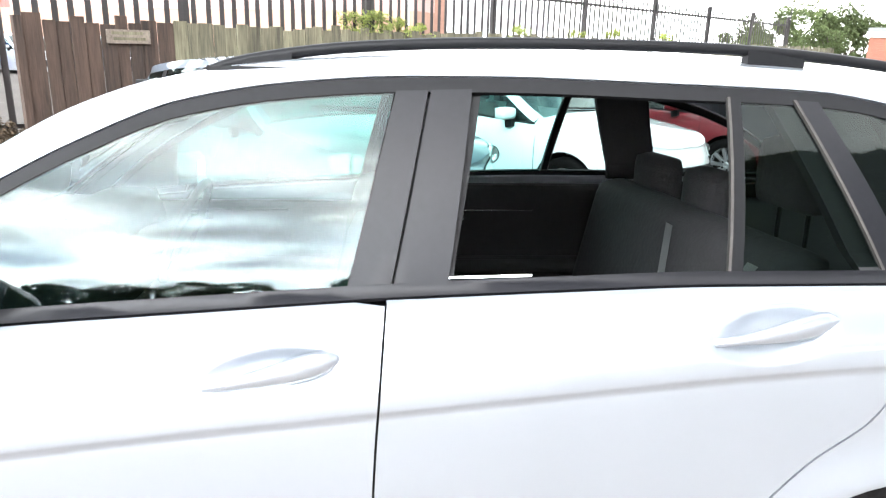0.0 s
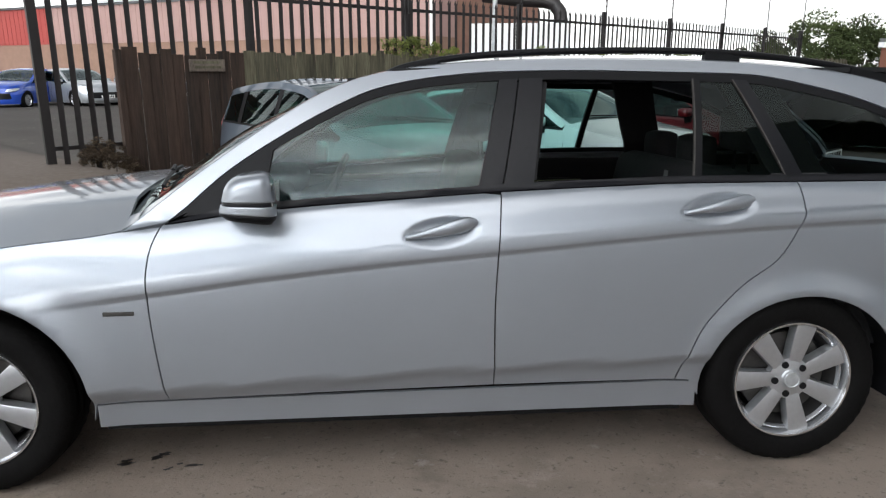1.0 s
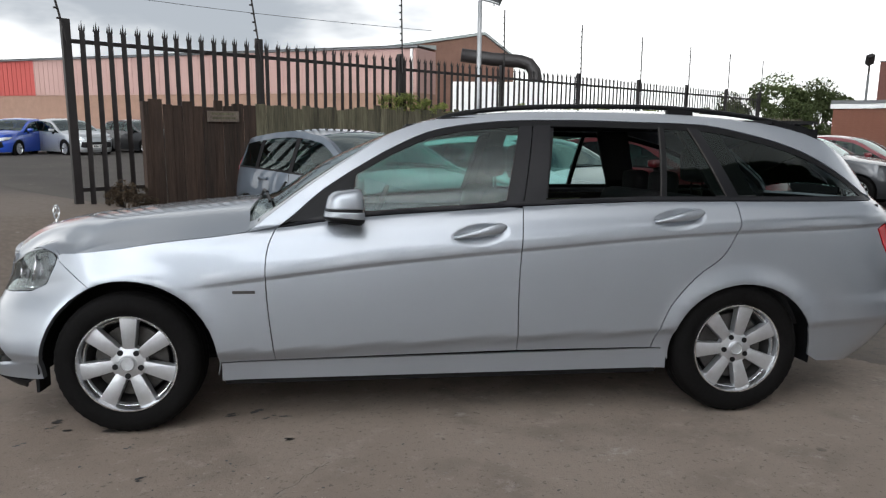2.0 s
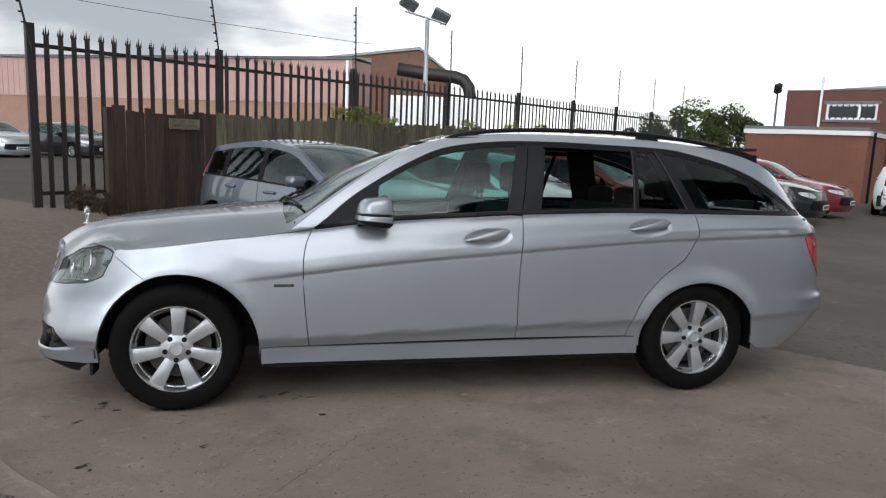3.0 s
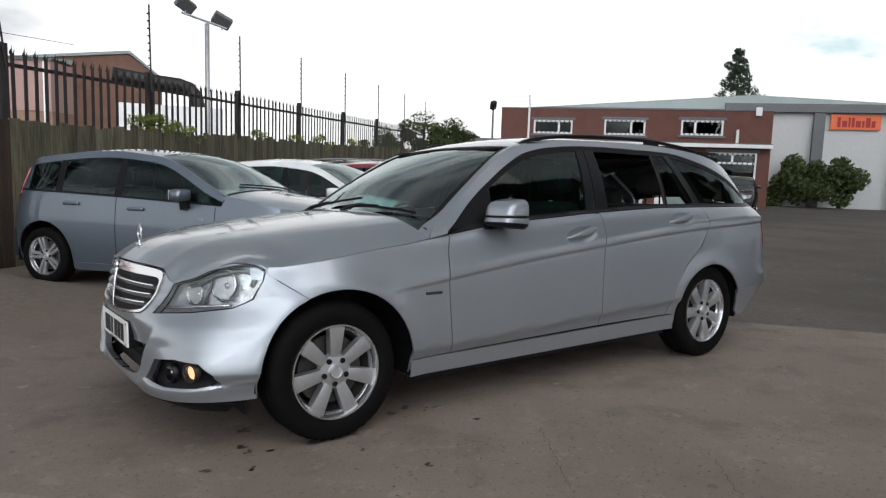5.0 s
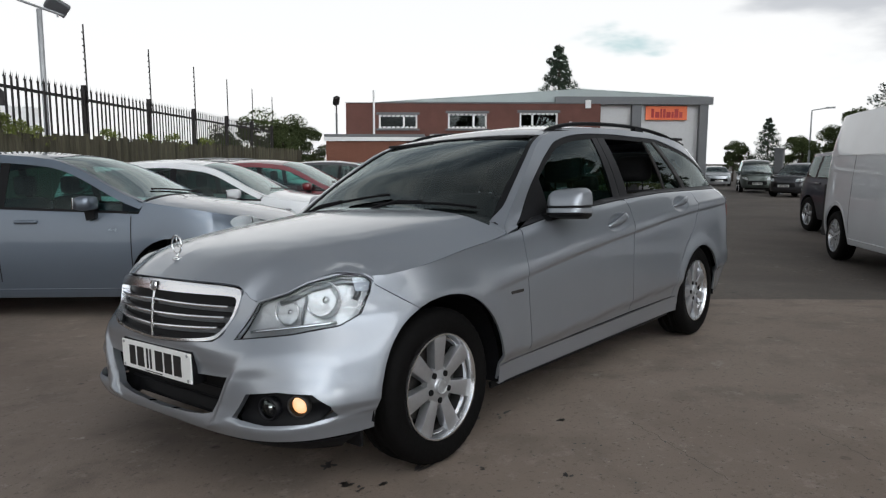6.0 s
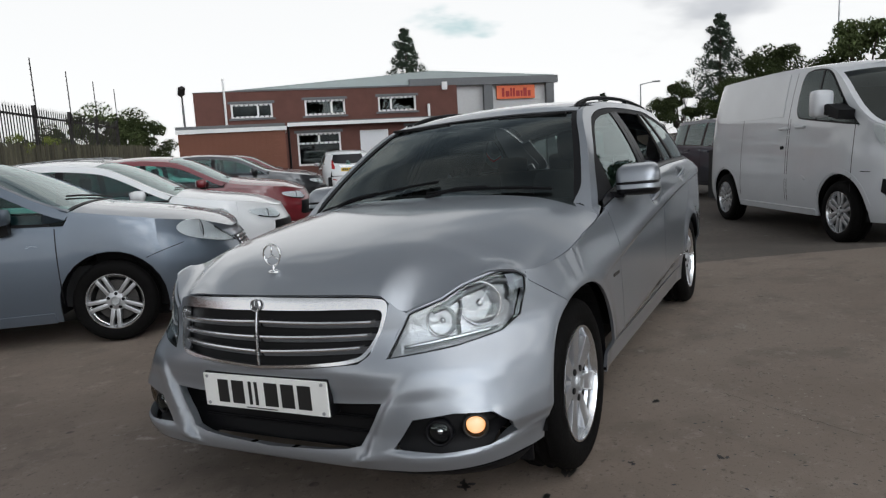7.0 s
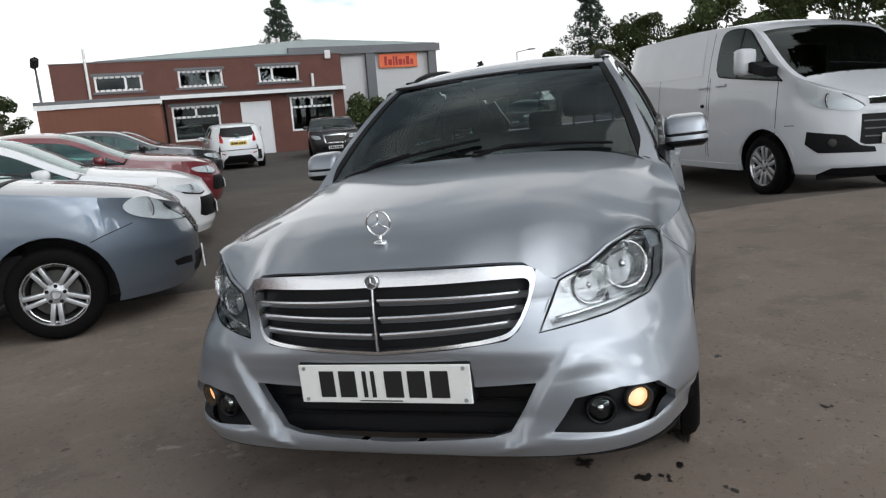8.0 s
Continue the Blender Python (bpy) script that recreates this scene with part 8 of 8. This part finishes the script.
    shell("screen_band", [(-0.11, -0.93), (-0.11, 0.93), (-0.135, 0.92), (-0.135, -0.92)], ec.top, TRIM, root, 0.02, 0.2, 0.004, 0.0)
    shell("scuttle", [(-0.862, -0.99), (-0.862, 0.99), (-0.905, 0.9), (-0.94, 0), (-0.905, -0.9)], lambda x, v: (lambda p: (p[0], p[1], p[2] - 0.012))(ec.top(x, v)), TRIM, root, 0.03, 0.15, 0.02)
    shell("roof", [(-0.11, -0.945), (-0.10, 0.0), (-0.11, 0.945), (1.99, 0.945), (1.99, -0.945)], ec.top, SILVER, root, 0.08, 0.1, 0.02)
    tail_glass = shell("rear_window", [(2.01, -0.86), (2.01, 0.86), (2.24, 0.84), (2.24, -0.84)], ec.top, DARKGLASS, root, 0.04, 0.12, 0.004, -0.004)
    tail_glass.visible_shadow = False
    for s_ in (-1, 1):
        shell("tailgate_edge", [(1.995, s_ * 0.865), (1.995, s_), (2.29, s_), (2.25, s_ * 0.845)], ec.top, SILVER, root, 0.04, 0.04, 0.02)
    shell("tailgate_spoiler", [(1.93, -0.8), (1.93, 0.8), (2.01, 0.82), (2.01, -0.82)], ec.top, SILVER, root, 0.03, 0.1, 0.02, 0.012)
    for name, wr, z0, z1 in (("rear_bumper", 0.72, 0.215, 0.612), ("tailgate", 0.70, 0.618, 1.0)):
        tg = [(-wr, z0), (wr, z0), (wr, z1), (-wr, z1)]
        shell(name, sampled(tg + tg[:1], 4)[:-1], ec.rear, SILVER, root, 0.05, 0.03, 0.02, -0.004)
    # wipers
    for y0, y1, x0 in ((0.60, -0.03, -0.885), (-0.02, -0.60, -0.895)):
        pts = [Vector(ec.top(x0 + 0.10 * k / 8, (y0 + (y1 - y0) * k / 8) / ec.edge_y(x0 + 0.10 * k / 8))) + Vector((0, 0, 0.014)) for k in range(9)]
        blade = part("wiper", tube(pts, 0.007), TRIM, root)
        part("wiper_arm", tube([pts[0] + Vector((-0.02, 0, -0.02)), pts[0].lerp(pts[4], 0.5) + Vector((-0.01, 0, 0.012)), pts[4] + Vector((0, 0, 0.006))], 0.008), TRIM, blade)
    # cabin
    part("cabin_floor", box(-0.9, -0.72, 0.24, 1.0, 0.72, 0.34), CABIN, root)
    part("boot_floor", box(1.0, -0.62, 0.34, 2.12, 0.62, 0.40), CABIN, root)
    part("engine_bay", box(-1.80, -0.42, 0.21, -0.92, 0.42, 0.66), CABIN, root)
    part("radiator", box(-1.95, -0.40, 0.26, -1.86, 0.40, 0.66), CABIN, root)
    part("bulkhead", box(-0.98, -0.76, 0.30, -0.90, 0.76, 0.86), CABIN, root)
    dash = bmesh.new()
    box(-0.88, -0.74, 0.62, -0.45, 0.74, 0.93, dash, 0.07)
    box(-0.62, 0.17, 0.86, -0.42, 0.56, 0.985, dash, 0.05)
    part("dashboard", dash, CABIN, root, smooth=True)
    sw = lathe([(0.178 + 0.014 * math.cos(a), 0.014 * math.sin(a)) for a in steps(0, 2 * math.pi, 8)], 32, m=pose(-0.30, 0.365, 0.86, 0, -66, 0))
    rod(Vector((-0.30, 0.365, 0.86)), Vector((-0.50, 0.365, 0.80)), 0.05, sw)
    rod(Vector((-0.30, 0.20, 0.86)), Vector((-0.30, 0.53, 0.86)), 0.022, sw)
    part("steering_wheel", sw, TRIM, root, smooth=True)
    def seat(x, y, w, high, name, head_w):
        bm = bmesh.new()
        box(x - 0.50, y - w, 0.36, x + 0.06, y + w, 0.52, bm, 0.06)
        lean = 0.22
        n0 = len(bm.verts)
        box(-0.075, y - w, 0.0, 0.075, y + w, high, bm, 0.06)
        bm.verts.ensure_lookup_table()
        for v in bm.verts[n0:]:
            v.co.x += x + v.co.z * lean
            v.co.z += 0.46
        ob = part(name, bm, SEATMAT, root, smooth=True)
        for hy, raised in head_w:
            hr = box(x + 0.02 + (high + 0.02) * lean, hy - 0.12, 0.40 + high + raised, x + 0.13 + (high + 0.02) * lean, hy + 0.12, 0.58 + high + raised, bevel=0.045)
            part("headrest", hr, SEATMAT, ob, smooth=True)
            for q in (-0.06, 0.06):
                part("headrest_rod", rod((x + 0.08 + high * lean, hy + q, 0.44 + high), (x + 0.08 + high * lean, hy + q, 0.53 + high), 0.006, None, 8), TRIM, ob)
        return ob
    seat(0.22, -0.37, 0.25, 0.58, "front_seat", ((-0.37, 0.11),))
    seat(0.22, 0.37, 0.25, 0.58, "front_seat", ((0.37, 0.11),))
    bench = seat(1.15, 0.0, 0.64, 0.56, "rear_bench", ((-0.42, 0.12), (0.0, -0.01), (0.42, -0.01)))
    for y0, y1 in ((-0.56, -0.30), (-0.10, -0.24)):
        strap = bmesh.new()
        rows = [[strap.verts.new((1.068 + 0.22 * (z - 0.46), y0 + (y1 - y0) * t + w, z)) for w in (-0.023, 0.023)] for t, z in ((q / 6, 0.98 - 0.44 * q / 6) for q in range(7))]
        for a, b in zip(rows, rows[1:]):
            strap.faces.new((a[0], a[1], b[1], b[0]))
        bmesh.ops.solidify(strap, geom=strap.faces[:], thickness=0.003)
        part("seat_belt", strap, BELT, bench, "grey seat belt webbing")
    part("load_cover", box(1.35, -0.70, 0.90, 2.1, 0.70, 0.93), CABIN, root)
    part("headliner", box(0.0, -0.56, 1.375, 1.9, 0.56, 1.39), CABIN, root)
    part("rear_view_mirror", box(-0.23, -0.11, 1.24, -0.20, 0.11, 1.31, bevel=0.012), TRIM, root)
    for y in (-0.30, 0.38):
        part("sun_visor", box(-0.16, y - 0.19, 1.345, 0.02, y + 0.19, 1.36, bevel=0.006), CABIN, root)
    part("exhaust_tunnel", box(-0.9, -0.3, 0.17, 1.7, 0.3, 0.24), TRIM, root)
    return root


WH_MAIN = wheel_meshes(0.312, 0.215, 7, 0.2, 0.022, 0.038)
estate_car()
